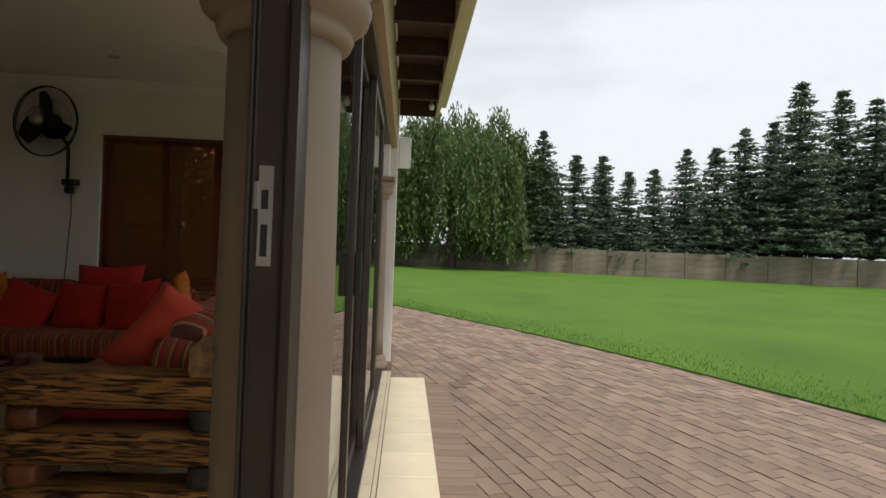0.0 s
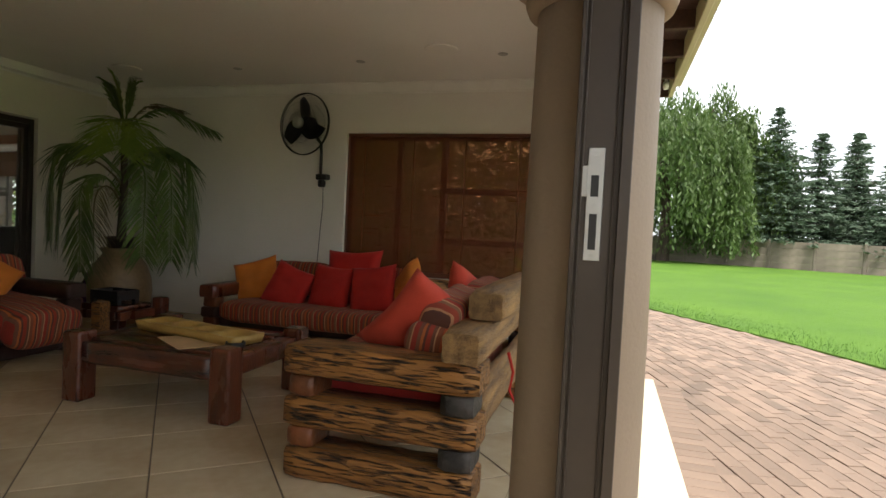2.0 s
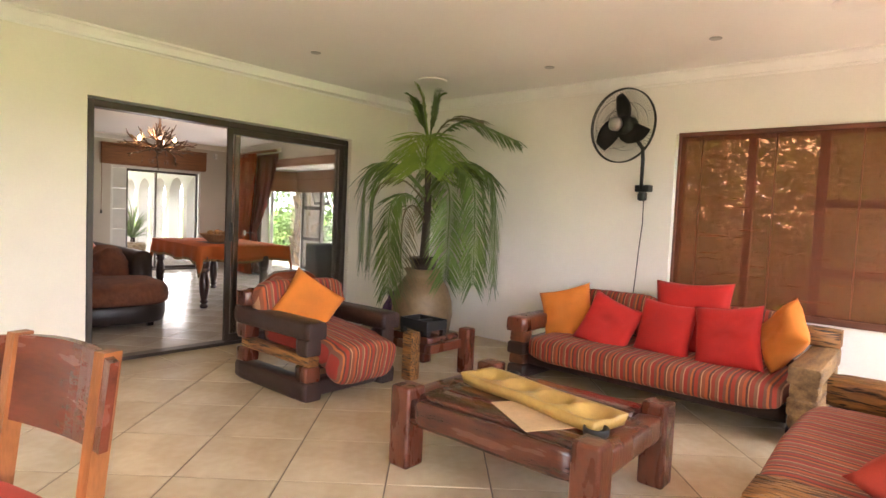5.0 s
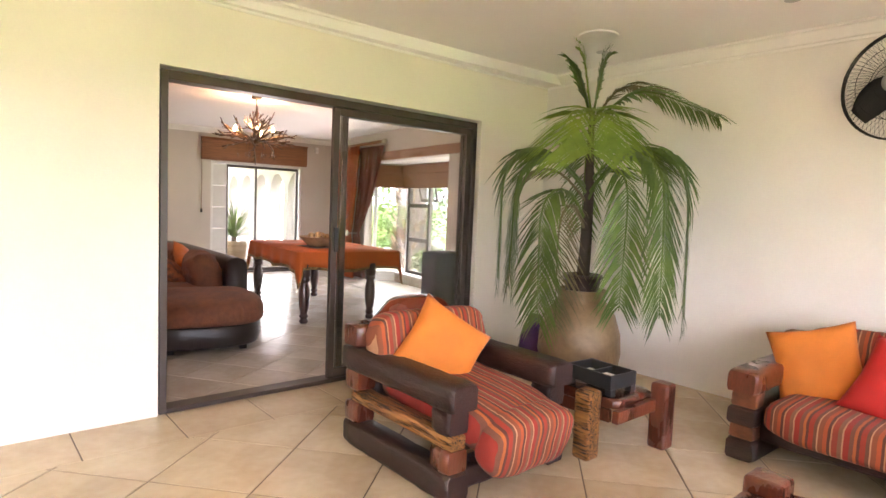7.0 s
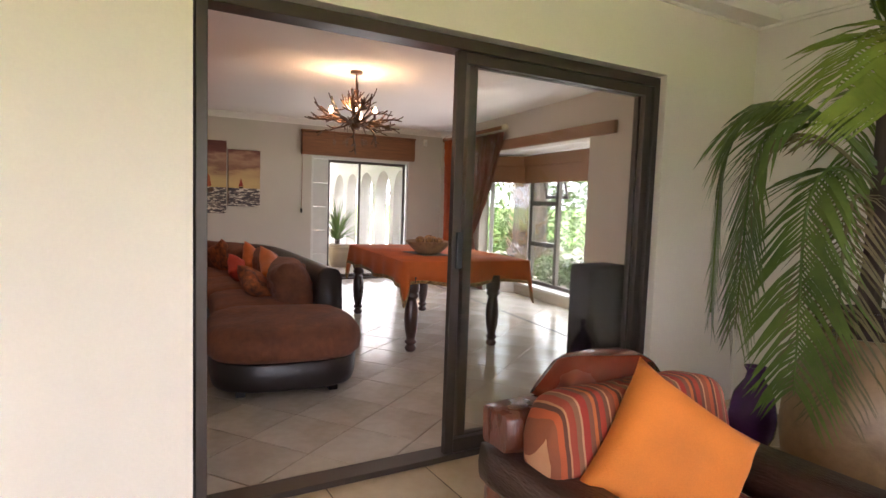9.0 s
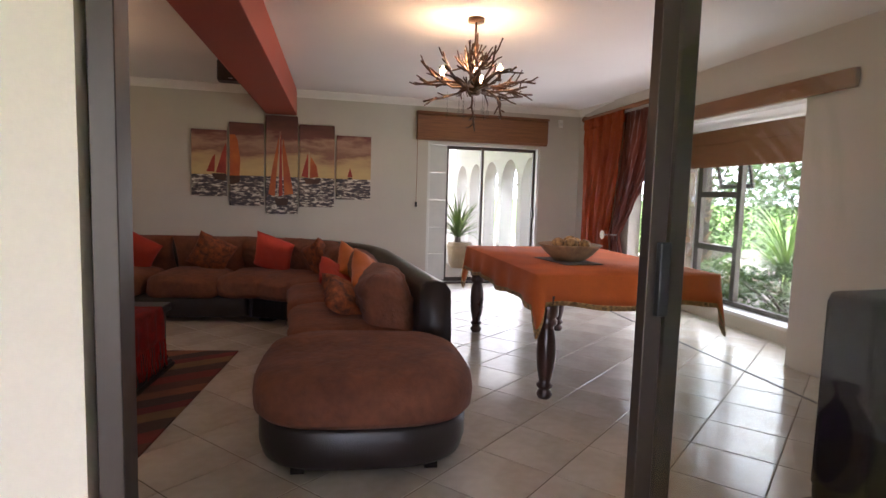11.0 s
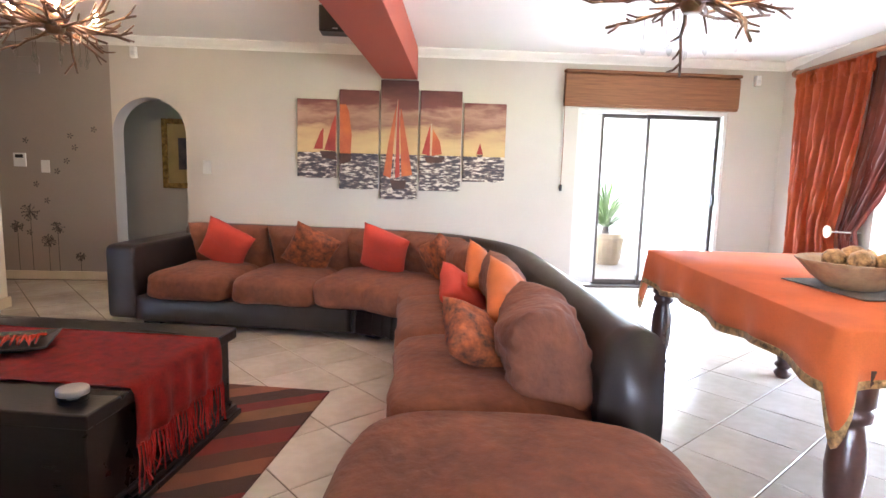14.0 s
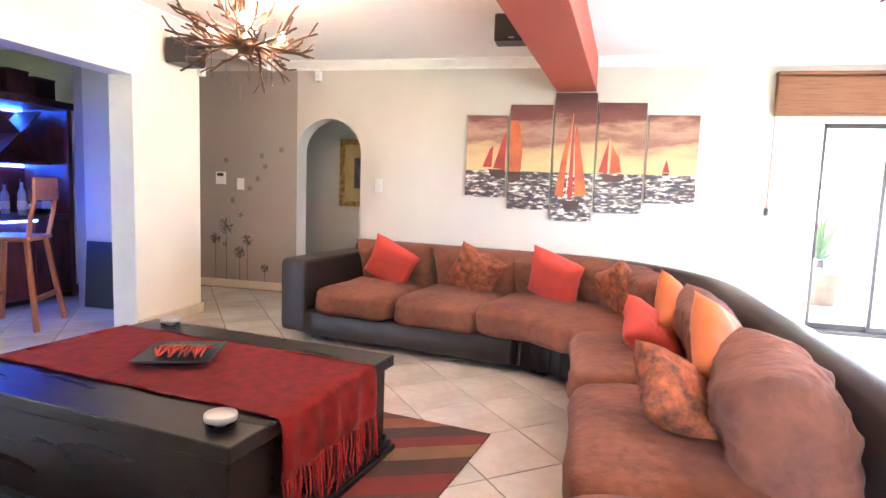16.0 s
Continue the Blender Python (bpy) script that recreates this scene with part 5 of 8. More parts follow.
# dining chair at the edge of the room
M_CHAIRWOOD = mat("polished_mahogany", (0.15, 0.035, 0.018), 0.25, vary=0.3, scale=3, fine=30, bump=0.15, stretch=(1, 4, 4), coat=0.4)
M_PINEWOOD = mat("orange_stained_wood", (0.35, 0.12, 0.035), 0.35, vary=0.3, scale=3, fine=30, bump=0.15, stretch=(4, 4, 1))
ch = thing("dining_chair", "mahogany dining chair with a red seat cushion", "chair", -2.95, 0.92, 0, 14)
for x, y in ((-0.2, -0.2), (0.2, -0.2)):
    part("leg", box(x - 0.022, x + 0.022, y - 0.022, y + 0.022, 0, 0.43, 0.005), M_PINEWOOD, ch)
for x in (-0.2, 0.2):
    b = bmesh.new()
    for (ya, yb, za, zb) in ((0.2, 0.2, 0.0, 0.43), (0.2, 0.26, 0.43, 0.92)):
        vs = [b.verts.new((x + dx, y + dy, z)) for y, z in ((ya, za), (yb, zb)) for dx, dy in ((-0.02, -0.025), (0.02, -0.025), (0.02, 0.025), (-0.02, 0.025))]
        for q in ((0, 1, 5, 4), (1, 2, 6, 5), (2, 3, 7, 6), (3, 0, 4, 7), (3, 2, 1, 0), (4, 5, 6, 7)):
            b.faces.new([vs[w] for w in q])
    part("back_post", b, M_PINEWOOD, ch)
part("seat", box(-0.235, 0.235, -0.235, 0.225, 0.425, 0.455, 0.014, 3), M_CHAIRWOOD, ch)
b = bmesh.new()
prev = None
for i in range(13):
    t = i / 12 * 2 - 1
    x, y = 0.265 * t, 0.205 + 0.045 * (1 - t * t)
    zl, zh = 0.67 + 0.015 * t * t, 0.92 - 0.015 * t * t
    ring = [b.verts.new(q) for q in ((x, y - 0.012, zl), (x, y + 0.012, zl), (x, y + 0.04, zh), (x, y + 0.016, zh))]
    if prev:
        for k in range(4):
            b.faces.new((prev[k], prev[(k + 1) % 4], ring[(k + 1) % 4], ring[k]))
    else:
        b.faces.new(ring[::-1])
    prev = ring
b.faces.new(prev)
bmesh.ops.recalc_face_normals(b, faces=b.faces)
part("backrest", b, M_CHAIRWOOD, ch)
ob = part("seat_pad", soft(0.44, 0.42, 0.07, 0.3, 41, 0.004), M_REDBRIGHT, ch, "red cotton seat pad tied to the chair")
ob.location = (0, -0.01, 0.492)
b = bmesh.new()
tube(b, [(0.19, 0.17, 0.5), (0.225, 0.21, 0.52), (0.235, 0.23, 0.5), (0.24, 0.2, 0.4), (0.235, 0.19, 0.33)], 0.005, None, 5)
tube(b, [(0.17, 0.235, 0.51), (0.2, 0.245, 0.52), (0.228, 0.23, 0.51), (0.225, 0.2, 0.505)], 0.012, None, 6)
part("pad_tie", b, M_REDBRIGHT, ch)

# ceiling and wall fittings of the sun room
M_GRILLE = mat("cream_speaker_mesh", (0.42, 0.36, 0.25), 0.7, vary=0.1, fine=300, bump=0.4)
for x, y in ((-5.04, 4.87), (-1.63, 4.67)):
    sp = thing("ceiling_speaker", "round cream flush ceiling speaker", "speaker", x, y, PZ - 0.012, group="ceiling speakers")
    part("rim", lathe([(0.125, 0.0), (0.14, 0.004), (0.14, 0.0118), (0.125, 0.0118)], 36), M_CORNICE, sp)
    part("grille", lathe([(0.124, 0.003), (0.124, 0.011)], 36), M_GRILLE, sp)
M_BULBOFF = mat("frosted_lamp_glass", (0.7, 0.7, 0.68), 0.2, vary=0.05, bump=0.05)
for x, y in ((-1.15, 4.86), (-2.47, 4.93), (-3.83, 5.02), (-5.25, 3.64), (-5.27, 5.25)):
    sp = thing("downlight", "small recessed ceiling downlight, switched off", "ceiling light", x, y, PZ - 0.008, group="ceiling downlights")
    part("rim", lathe([(0.03, 0.0), (0.042, 0.003), (0.042, 0.0078), (0.03, 0.0078)], 24), M_STEEL, sp)
    part("lamp", lathe([(0.029, 0.002), (0.029, 0.007)], 20), M_BULBOFF, sp)
bl = thing("bulkhead_light", "white caged bulkhead wall light", "wall light", -0.72, 5.74, 2.28)
part("base_plate", box(-0.06, 0.06, -0.02, -0.001, -0.09, 0.09, 0.006, 2), M_WHITEPL, bl)
ob = part("globe", lathe([(0.01, -0.085), (0.035, -0.07), (0.045, -0.02), (0.045, 0.03), (0.05, 0.05)], 20), M_BULBOFF, bl, smooth=True)
ob.location = (0, -0.066, 0)
b = bmesh.new()
for a in range(0, 360, 60):
    tube(b, [(0.05 * math.cos(radians(a)), -0.066 + 0.05 * math.sin(radians(a)), z) for z in (-0.08, 0.05)], 0.003, None, 4)
tube(b, [(0.05 * math.cos(a / 3), -0.066 + 0.05 * math.sin(a / 3), -0.02) for a in range(20)], 0.003, None, 4)
part("cage", b, M_WHITEPL, bl)

SUNROOM_SIDE = {o.name for o in scene.objects} - {"wall_lounge_west", "wall_accent", "wall_lounge_north", "wall_lounge_south", "ceiling_lounge", "cornice_lounge", "ceiling_beam"}

# ---- lounge: openings ----
M_WHITEALU = mat("white_frame_paint", (0.72, 0.72, 0.69), 0.4, vary=0.04, bump=0.03)
M_SHUTTER = mat("white_shutter", (0.66, 0.66, 0.63), 0.5, vary=0.05, bump=0.05)
M_ROMAN = mat("woven_brown_blind", (0.30, 0.135, 0.055), 0.75, vary=0.35, scale=10, fine=60, bump=0.5, depth=0.004, stretch=(0.4, 0.4, 8), second=(0.18, 0.075, 0.032))

gd = thing("garden_door", "white framed sliding glass door to the courtyard", "door", kind="structure")
for a in ((4.82, 4.86, 0, 1.985), (6.46, 6.50, 0, 1.985), (4.86, 6.46, 1.945, 1.985)):
    part("door_frame", box(-13.12, -12.94, *a, 0.003), M_WHITEALU, gd)
part("door_sill", box(-13.12, -12.94, 4.86, 6.46, 0, 0.025, 0.002), M_BRONZE, gd)
for k in range(5):
    part("shutter_panel", box(-13.05, -13.02, 4.86, 5.12, 0.045 + 0.38 * k, 0.42 + 0.38 * k, 0.005), M_SHUTTER, gd)
for x, y0, y1 in ((-13.06, 5.12, 5.67), (-13.03, 5.63, 6.46)):
    for s0, s1 in ((y0, y0 + 0.035), (y1 - 0.035, y1)):
        part("stile", box(x - 0.014, x + 0.014, s0, s1, 0.026, 1.944, 0.002), M_BRONZE, gd)
    part("rail", box(x - 0.014, x + 0.014, y0 + 0.035, y1 - 0.035, 0.026, 0.08, 0.002), M_BRONZE, gd)
    part("rail", box(x - 0.014, x + 0.014, y0 + 0.035, y1 - 0.035, 1.90, 1.944, 0.002), M_BRONZE, gd)
    g = part("pane", box(x - 0.002, x + 0.002, y0 + 0.035, y1 - 0.035, 0.08, 1.90), M_GLASS, gd)
    g.visible_shadow = False
part("handle", box(-13.015, -12.985, 6.43, 6.455, 0.95, 1.08, 0.004), M_BLACKPL, gd)

rb = thing("roman_blind", "brown woven roman blind drawn up over the garden door", "blind")
for k, (z0, z1, d) in enumerate(((1.995, 2.345, 0.055), (2.02, 2.33, 0.072))):
    part("blind_fold", box(-12.928, -12.93 + d, 4.65, 6.575, z0, z1, 0.006), M_ROMAN, rb)
part("head_rail", box(-12.928, -12.84, 4.64, 6.585, 2.346, 2.378, 0.012, 3), M_ROMAN, rb)
b = bmesh.new()
tube(b, [(-12.90, 4.66, 1.995), (-12.905, 4.665, 1.6), (-12.905, 4.66, 1.15)], 0.004, None, 5)
part("pull_cord", b, M_ROMAN, rb)
part("cord_weight", box(-12.915, -12.89, 4.645, 4.675, 1.08, 1.15, 0.006, 2), M_BLACKPL, rb)

# ---- bay ----
def north(name, bm, material, label, category, kind="structure", smooth=False):
    o = setting(name, bm, material, label, category, smooth, kind)
    o.matrix_basis = NORTH
    return o


north("bay_ceiling", box(1.2, 4.6, 0.15, 1.1, 2.06, 2.16), M_CEIL, "white painted soffit over the bay window", "ceiling")
north("bay_wall", box(1.9, 4.5, 0.48, 0.74, 0, 0.13), M_EXTWALL, "low pale wall under the bay window", "wall")
north("bay_side", box(4.26, 4.4, 0.15, 0.74, 0, 2.06), M_SAGE, "grey painted side of the bay", "wall")
north("window_sill", box(1.9, 4.26, 0.46, 0.76, 0.131, 0.165, 0.004), M_WHITEALU, "white painted bay window sill", "sill")
north("bay_rail", box(1.62, 4.7, -0.045, -0.002, 2.066, 2.20, 0.006), M_ROMAN, "dark brown rail along the bay header", "trim")
bw = thing("window_2", "bronze aluminium bay window with small opening lights", "window", kind="structure")
bw.matrix_basis = NORTH
for a in ((1.98, 2.08, 0.166, 2.06), (4.20, 4.26, 0.166, 2.06), (2.08, 4.20, 0.166, 0.215), (2.08, 4.20, 2.01, 2.06), (2.68, 2.745, 0.215, 2.01)):
    part("window_frame", box(a[0], a[1], 0.64, 0.70, a[2], a[3], 0.003), M_BRONZE, bw)
for z in (0.725, 1.315):
    part("window_bar", box(2.08, 2.68, 0.64, 0.70, z, z + 0.065, 0.003), M_BRONZE, bw)
for a in ((2.08, 2.68, 0.215, 2.01), (2.745, 4.20, 0.215, 2.01)):
    g = part("pane", box(a[0], a[1], 0.667, 0.672, a[2], a[3]), M_GLASS, bw)
    g.visible_shadow = False
sash = part("sash", box(-0.28, 0.28, 0.0, 0.025, -0.05, 0.0, 0.003), M_BRONZE, bw, "top-hung opening light, ajar")
for x in (-0.28, 0.24):
    part("sash_stile", box(x, x + 0.04, 0.0, 0.025, -0.60, -0.05, 0.003), M_BRONZE, sash)
part("sash_rail", box(-0.24, 0.24, 0.0, 0.025, -0.60, -0.55, 0.003), M_BRONZE, sash)
part("sash_catch", box(-0.03, 0.03, -0.03, 0.0, -0.59, -0.56, 0.004), M_BLACKPL, sash)
g = part("pane", box(-0.24, 0.24, 0.010, 0.014, -0.55, -0.05), M_GLASS, sash)
g.visible_shadow = False
sash.matrix_basis = pose(2.38, 0.705, 2.0, 14, 0, 0)
b2 = thing("window_3", "narrow angled side window of the bay", "window", kind="structure")
b2.matrix_basis = NORTH @ pose(1.655, 0.155, 0, 0, 0, 57)
for a in ((0.0, 0.06, 0, 2.06), (0.58, 0.62, 0, 2.06), (0.06, 0.58, 0.0, 0.17), (0.06, 0.58, 2.01, 2.06)):
    part("window_frame", box(a[0], a[1], -0.03, 0.03, a[2], a[3], 0.003), M_WHITEALU, b2)
g = part("pane", box(0.06, 0.58, -0.002, 0.002, 0.17, 2.01), M_GLASS, b2)
g.visible_shadow = False
for k, (m, L) in enumerate(((NORTH @ pose(2.0, 0.55, 0), 2.26), (NORTH @ pose(1.70, 0.13, 0, 0, 0, 57), 0.56))):
    q = thing("bay_blind", "brown woven blind half drawn over the bay window", "blind", group="bay window blinds")
    q.matrix_basis = m
    part("blind_cloth", box(0.0, L, -0.02, 0.0, 1.67, 2.03, 0.004), M_ROMAN, q)
    part("blind_roll", box(-0.01, L + 0.01, -0.045, -0.02, 1.88, 2.03, 0.008), M_ROMAN, q)
    part("blind_slat", box(0.0, L, -0.012, 0.004, 1.64, 1.67, 0.004), M_ROMAN, q)
north("floor_strip", box(0.9, 5.3, -0.45, -0.425, 0.0, 0.003), M_BLACKPL, "thin dark joint strip in the tiled floor", "trim")

# area lamps added outside the bay and garden door to boost their daylight
for name, m, w, hgt, watts in (("bay_daylight", NORTH @ pose(3.15, 0.86, 1.0, -102, 0, 0), 2.1, 1.5, 5.0), ("door_daylight", pose(-13.3, 5.8, 1.0, 0, -102, 0), 1.8, 1.25, 2.6)):
    lamp = new(name, bpy.data.lights.new(name, 'AREA'))
    lamp.data.shape, lamp.data.size, lamp.data.size_y = 'RECTANGLE', w, hgt
    lamp.data.energy, lamp.data.color = watts, (1.0, 0.97, 0.93)
    lamp.matrix_basis = m

# curtain on a rail
M_CURT = leaf_mat("orange_silk_curtain", (0.62, 0.15, 0.03), (0.40, 0.07, 0.018), 0.5, 0.4)
M_SHEER = mat("maroon_sheer", (0.24, 0.05, 0.025), 0.55, vary=0.3, scale=3, fine=150, bump=0.2, sheen=0.3)
cu = thing("curtain", "orange silk curtain with a maroon sheer tied back", "curtain")
cu.matrix_basis = NORTH


def drape(x0, x1, ztop, zbot, folds, amp, y, waist=None, seed=0, nz=26):
    """Hanging cloth with folds; waist (z, x, width) gathers it to a tie-back."""
    r = random.Random(seed)
    nx = folds * 8
    b = bmesh.new()
    rows = []
    for j in range(nz + 1):
        z = ztop + (zbot - ztop) * j / nz
        row = []
        for i in range(nx + 1):
            u = i / nx
            x = x0 + (x1 - x0) * u
            if waist:
                k = max(0, 1 - abs(z - waist[0]) / (ztop - waist[0])) ** 1.5 if z > waist[0] else max(0.25, 1 - (waist[0] - z) / 1.6)
                x = x + (waist[1] + (u - 0.5) * waist[2] - x) * k
            a = amp * (0.6 + 0.4 * j / nz) * (1 + 0.3 * math.sin(i * 0.37 + seed))
            row.append(b.verts.new((x + 0.01 * math.sin(z * 4 + i), y + a * math.sin(u * folds * 2 * math.pi + 0.4 * math.sin(z * 2.2)) + 0.006 * r.gauss(0, 1), z)))
        rows.append(row)
    for p, q in zip(rows, rows[1:]):
        for i in range(nx):
            b.faces.new((p[i], p[i + 1], q[i + 1], q[i]))
    bmesh.ops.solidify(b, geom=b.faces[:], thickness=0.003)
    return smooth_mesh(b)


part("drape", drape(0.47, 1.62, 2.30, 0.02, 9, 0.05, -0.13, (0.85, 0.92, 0.78), 3), M_CURT, cu, "burnt orange silk drape")
part("heading", drape(0.46, 1.63, 2.335, 2.19, 16, 0.03, -0.135, None, 4, 4), M_CURT, cu, "gathered orange heading tape")
part("sheer", drape(1.50, 2.40, 2.31, 0.05, 9, 0.03, -0.06, (0.82, 1.40, 0.20), 5), M_SHEER, cu, "maroon sheer panel")
b = bmesh.new()
tube(b, [(0.42, -0.10, 2.36), (2.46, -0.10, 2.36)], 0.026, None, 12)
part("curtain_rail", b, M_ROMAN, cu, smooth=True)
for x in (0.42, 2.46):
    fin = part("finial", lathe([(0.026, 0.0), (0.042, 0.012), (0.042, 0.035), (0.03, 0.045), (0.036, 0.06), (0.02, 0.08)], 16), M_FASCIA if x > 1 else M_ROMAN, cu, smooth=True)
    fin.matrix_basis = pose(x, -0.10, 2.36, 0, 90 if x > 1 else -90, 0)
tb = part("tie_back", lathe([(0.052, 0.0), (0.057, 0.012), (0.04, 0.02), (0.034, 0.018), (0.012, 0.03)], 24), M_FASCIA, cu, "pale round tie-back knob", smooth=True)
tb.matrix_basis = pose(1.39, -0.22, 0.815, 90, 0, 0)
b = bmesh.new()
tube(b, [(1.39, -0.22, 0.815), (1.46, -0.12, 0.82), (1.50, -0.002, 0.82)], 0.008, None, 8)
part("tie_back_arm", b, M_STEEL, cu)

# ---- courtyard and garden beyond ----
M_ARCADE = mat("cream_courtyard_plaster", (0.52, 0.49, 0.44), 0.85, vary=0.06, scale=2, fine=80, bump=0.2)
M_YARD = mat("pale_courtyard_paving", (0.34, 0.30, 0.25), 0.85, vary=0.15, scale=2, fine=50, bump=0.3)
setting("courtyard", box(-24, -13.16, 2.4, 12.0, -0.2, -0.03), M_YARD, "pale paved courtyard", "pavement")
def arcade():
    b = bmesh.new()
    y0, y1 = 7.02, 7.27
    n, w, colw, spring, top = 6, 1.0, 0.22, 1.50, 2.62
    R = (w - colw) / 2
    x = -19.0
    for i in range(n):
        add_box(b, x, x + colw, y0, y1, -0.1, spring - 0.05)
        add_box(b, x - 0.025, x + colw + 0.025, y0 - 0.025, y1 + 0.025, spring - 0.05, spring)
        c = x + colw + R
        for k in range(14):
            a0, a1 = math.pi * k / 14, math.pi * (k + 1) / 14
            pts = [(c - R * math.cos(a0), spring + R * 1.15 * math.sin(a0)), (c - R * math.cos(a1), spring + R * 1.15 * math.sin(a1))]
            vs = [b.verts.new((q[0], y, q[1])) for y in (y0, y1) for q in (pts[0], pts[1], (pts[1][0], top), (pts[0][0], top))]
            for f in ((0, 1, 2, 3), (4, 5, 6, 7), (0, 1, 5, 4), (2, 3, 7, 6)):
                b.faces.new([vs[q] for q in f])
        add_box(b, x, x + colw, y0, y1, spring, top)
        x += w
    add_box(b, x, -13.16, y0, y1, -0.1, top)
    add_box(b, -19.1, -13.16, y0 - 0.06, y1 + 0.06, top, top + 0.12)
    bmesh.ops.recalc_face_normals(b, faces=b.faces)
    return b


setting("arcade_wall", arcade(), M_ARCADE, "white plastered arcade along the courtyard", "wall")
# roof slab assumed overhead, to keep sky light off the arcade
setting("veranda_roof", box(-19.2, -13.16, 2.6, 7.4, 2.75, 2.9), M_EXTWALL, "assumed plastered roof slab that shades the courtyard", "roof")
setting("courtyard_wall", box(-20.2, -20.0, 0.5, 7.4, -0.1, 2.5), M_ARCADE, "white plastered wall at the courtyard's end", "wall")
def spiky(name, label, x, y, n, ln, seed, z0=0.0, material=None):
    t = thing(name, label, "plant", x, y, z0)
    r = random.Random(seed)
    b = bmesh.new()
    for k in range(n):
        az, up = r.uniform(0, 6.28), r.uniform(0.25, 1.45)
        d = Vector((math.cos(az), math.sin(az), 0))
        L = ln * r.uniform(0.7, 1.1)
        pts = []
        p, a = Vector((0, 0, 0.1)), up
        for i in range(6):
            pts.append(p.copy())
            p = p + (d * math.cos(a) + Vector((0, 0, math.sin(a)))) * L / 5
            a -= 0.22
        s = d.cross(Vector((0, 0, 1))) * 0.022
        for i in range(5):
            w0, w1 = 1 - i / 5.2, 1 - (i + 1) / 5.2
            b.faces.new([b.verts.new(q) for q in (pts[i] - s * w0, pts[i] + s * w0, pts[i + 1] + s * w1, pts[i + 1] - s * w1)])
    part("leaves", b, material or M_BUSH, t)
    part("stem", lathe([(0.06, -0.08), (0.05, 0.12)], 8), M_BARK, t)
    return t


spiky("yucca", "spiky green yucca in the courtyard", -14.75, 5.84, 80, 1.15, 3, 0.42, M_PALM)
part("planter", lathe([(0.15, -0.03), (0.2, 0.1), (0.23, 0.38), (0.2, 0.44)], 20, (-14.75, 5.88)), M_POT)
tagged(bpy.data.objects["planter"], "ochre clay planter in the courtyard", "planter")
spiky("yucca", "tall spiky green plant by the arcade", -14.1, 7.9, 70, 1.5, 4, -0.03, M_PALM)
bush("courtyard_shrub", "leafy green shrub behind the arcade", -17.0, 9.6, 2.6, 2.0, 2.2, 2400, 31, M_BUSH, 0.12)
bush("courtyard_shrub", "leafy green shrub behind the arcade", -15.2, 10.4, 2.2, 1.6, 1.2, 1600, 32, M_WILLOW, 0.12)

# garden outside the bay
M_ROCK = mat("pale_garden_rock", (0.46, 0.41, 0.34), 0.9, vary=0.25, scale=3, fine=25, bump=0.8, depth=0.02)
pt = thing("palm_trunk", "shaggy palm trunk in the garden", "tree", -13.25, 9.3, -0.1)
b = bmesh.new()
tube(b, [(0, 0, 0), (0.05, 0, 1.2), (0, 0.05, 2.6), (0, 0, 4.2)], 0.36, 0.28, 14)
part("trunk", b, M_BARK, pt)
M_SCALE = mat("pale_palm_boot", (0.30, 0.21, 0.14), 0.9, vary=0.35, scale=3, fine=30, bump=0.5)
b = bmesh.new()
rnd = random.Random(5)
for k in range(420):
    a, z = rnd.uniform(0, 6.28), rnd.uniform(0.1, 4.1)
    r0 = 0.35 - 0.017 * z
    d = Vector((math.cos(a), math.sin(a), 0))
    t = Vector((-d.y, d.x, 0))
    p = d * r0 + Vector((0, 0, z))
    q = d * (r0 + 0.11) + Vector((0, 0, z + rnd.uniform(0.1, 0.2)))
    vs = [b.verts.new(c) for c in (p - t * 0.06, p + t * 0.06, q + t * 0.03, q - t * 0.03)]
    b.faces.new(vs)
ob = part("boots", b, M_SCALE, pt)
ob["kind"] = "stuff"
b = bmesh.new()
for k in range(46):
    az = rnd.uniform(0, 6.28)
    p, a = Vector((0, 0, 4.1)), rnd.uniform(-0.2, 1.3)
    d = Vector((math.cos(az), math.sin(az), 0))
    pts = []
    for i in range(8):
        pts.append(p.copy())
        p = p + (d * math.cos(a) + Vector((0, 0, math.sin(a)))) * 0.3
        a -= 0.2
    s = d.cross(Vector((0, 0, 1)))
    for i in range(7):
        for sg in (-1, 1):
            for o in (0.0, 0.5):
                c = pts[i].lerp(pts[i + 1], o)
                tip = c + s * sg * 0.35 + d * 0.12 + Vector((0, 0, -0.15))
                b.faces.new([b.verts.new(v) for v in (c, c + d * 0.05, tip)])
part("fronds", b, M_PALM, pt)
spiky("cycad", "spiky green cycad outside the bay window", -11.4, 9.5, 140, 1.5, 9, 0.2, M_PALM)
bush("garden_bush", "low bright green garden bush under the window", -10.3, 8.45, 2.0, 0.9, 0.6, 1800, 41, M_BUSH, 0.07)
bush("garden_bush", "low bright green garden bush under the window", -11.9, 8.9, 1.2, 0.8, 0.45, 1200, 42, M_WILLOW, 0.07)
bush("garden_tree", "leafy green garden tree behind the rockery", -14.3, 13.4, 5.0, 3.5, 4.8, 5200, 43, M_BUSH, 0.18)
bush("garden_tree", "leafy green garden tree behind the rockery", -18.0, 13.0, 5.0, 3.5, 4.6, 5200, 44, M_WILLOW, 0.18)
bush("garden_tree", "leafy green garden tree behind the rockery", -10.2, 13.5, 5.0, 3.0, 4.4, 4200, 45, M_BUSH, 0.18)
rnd = random.Random(8)
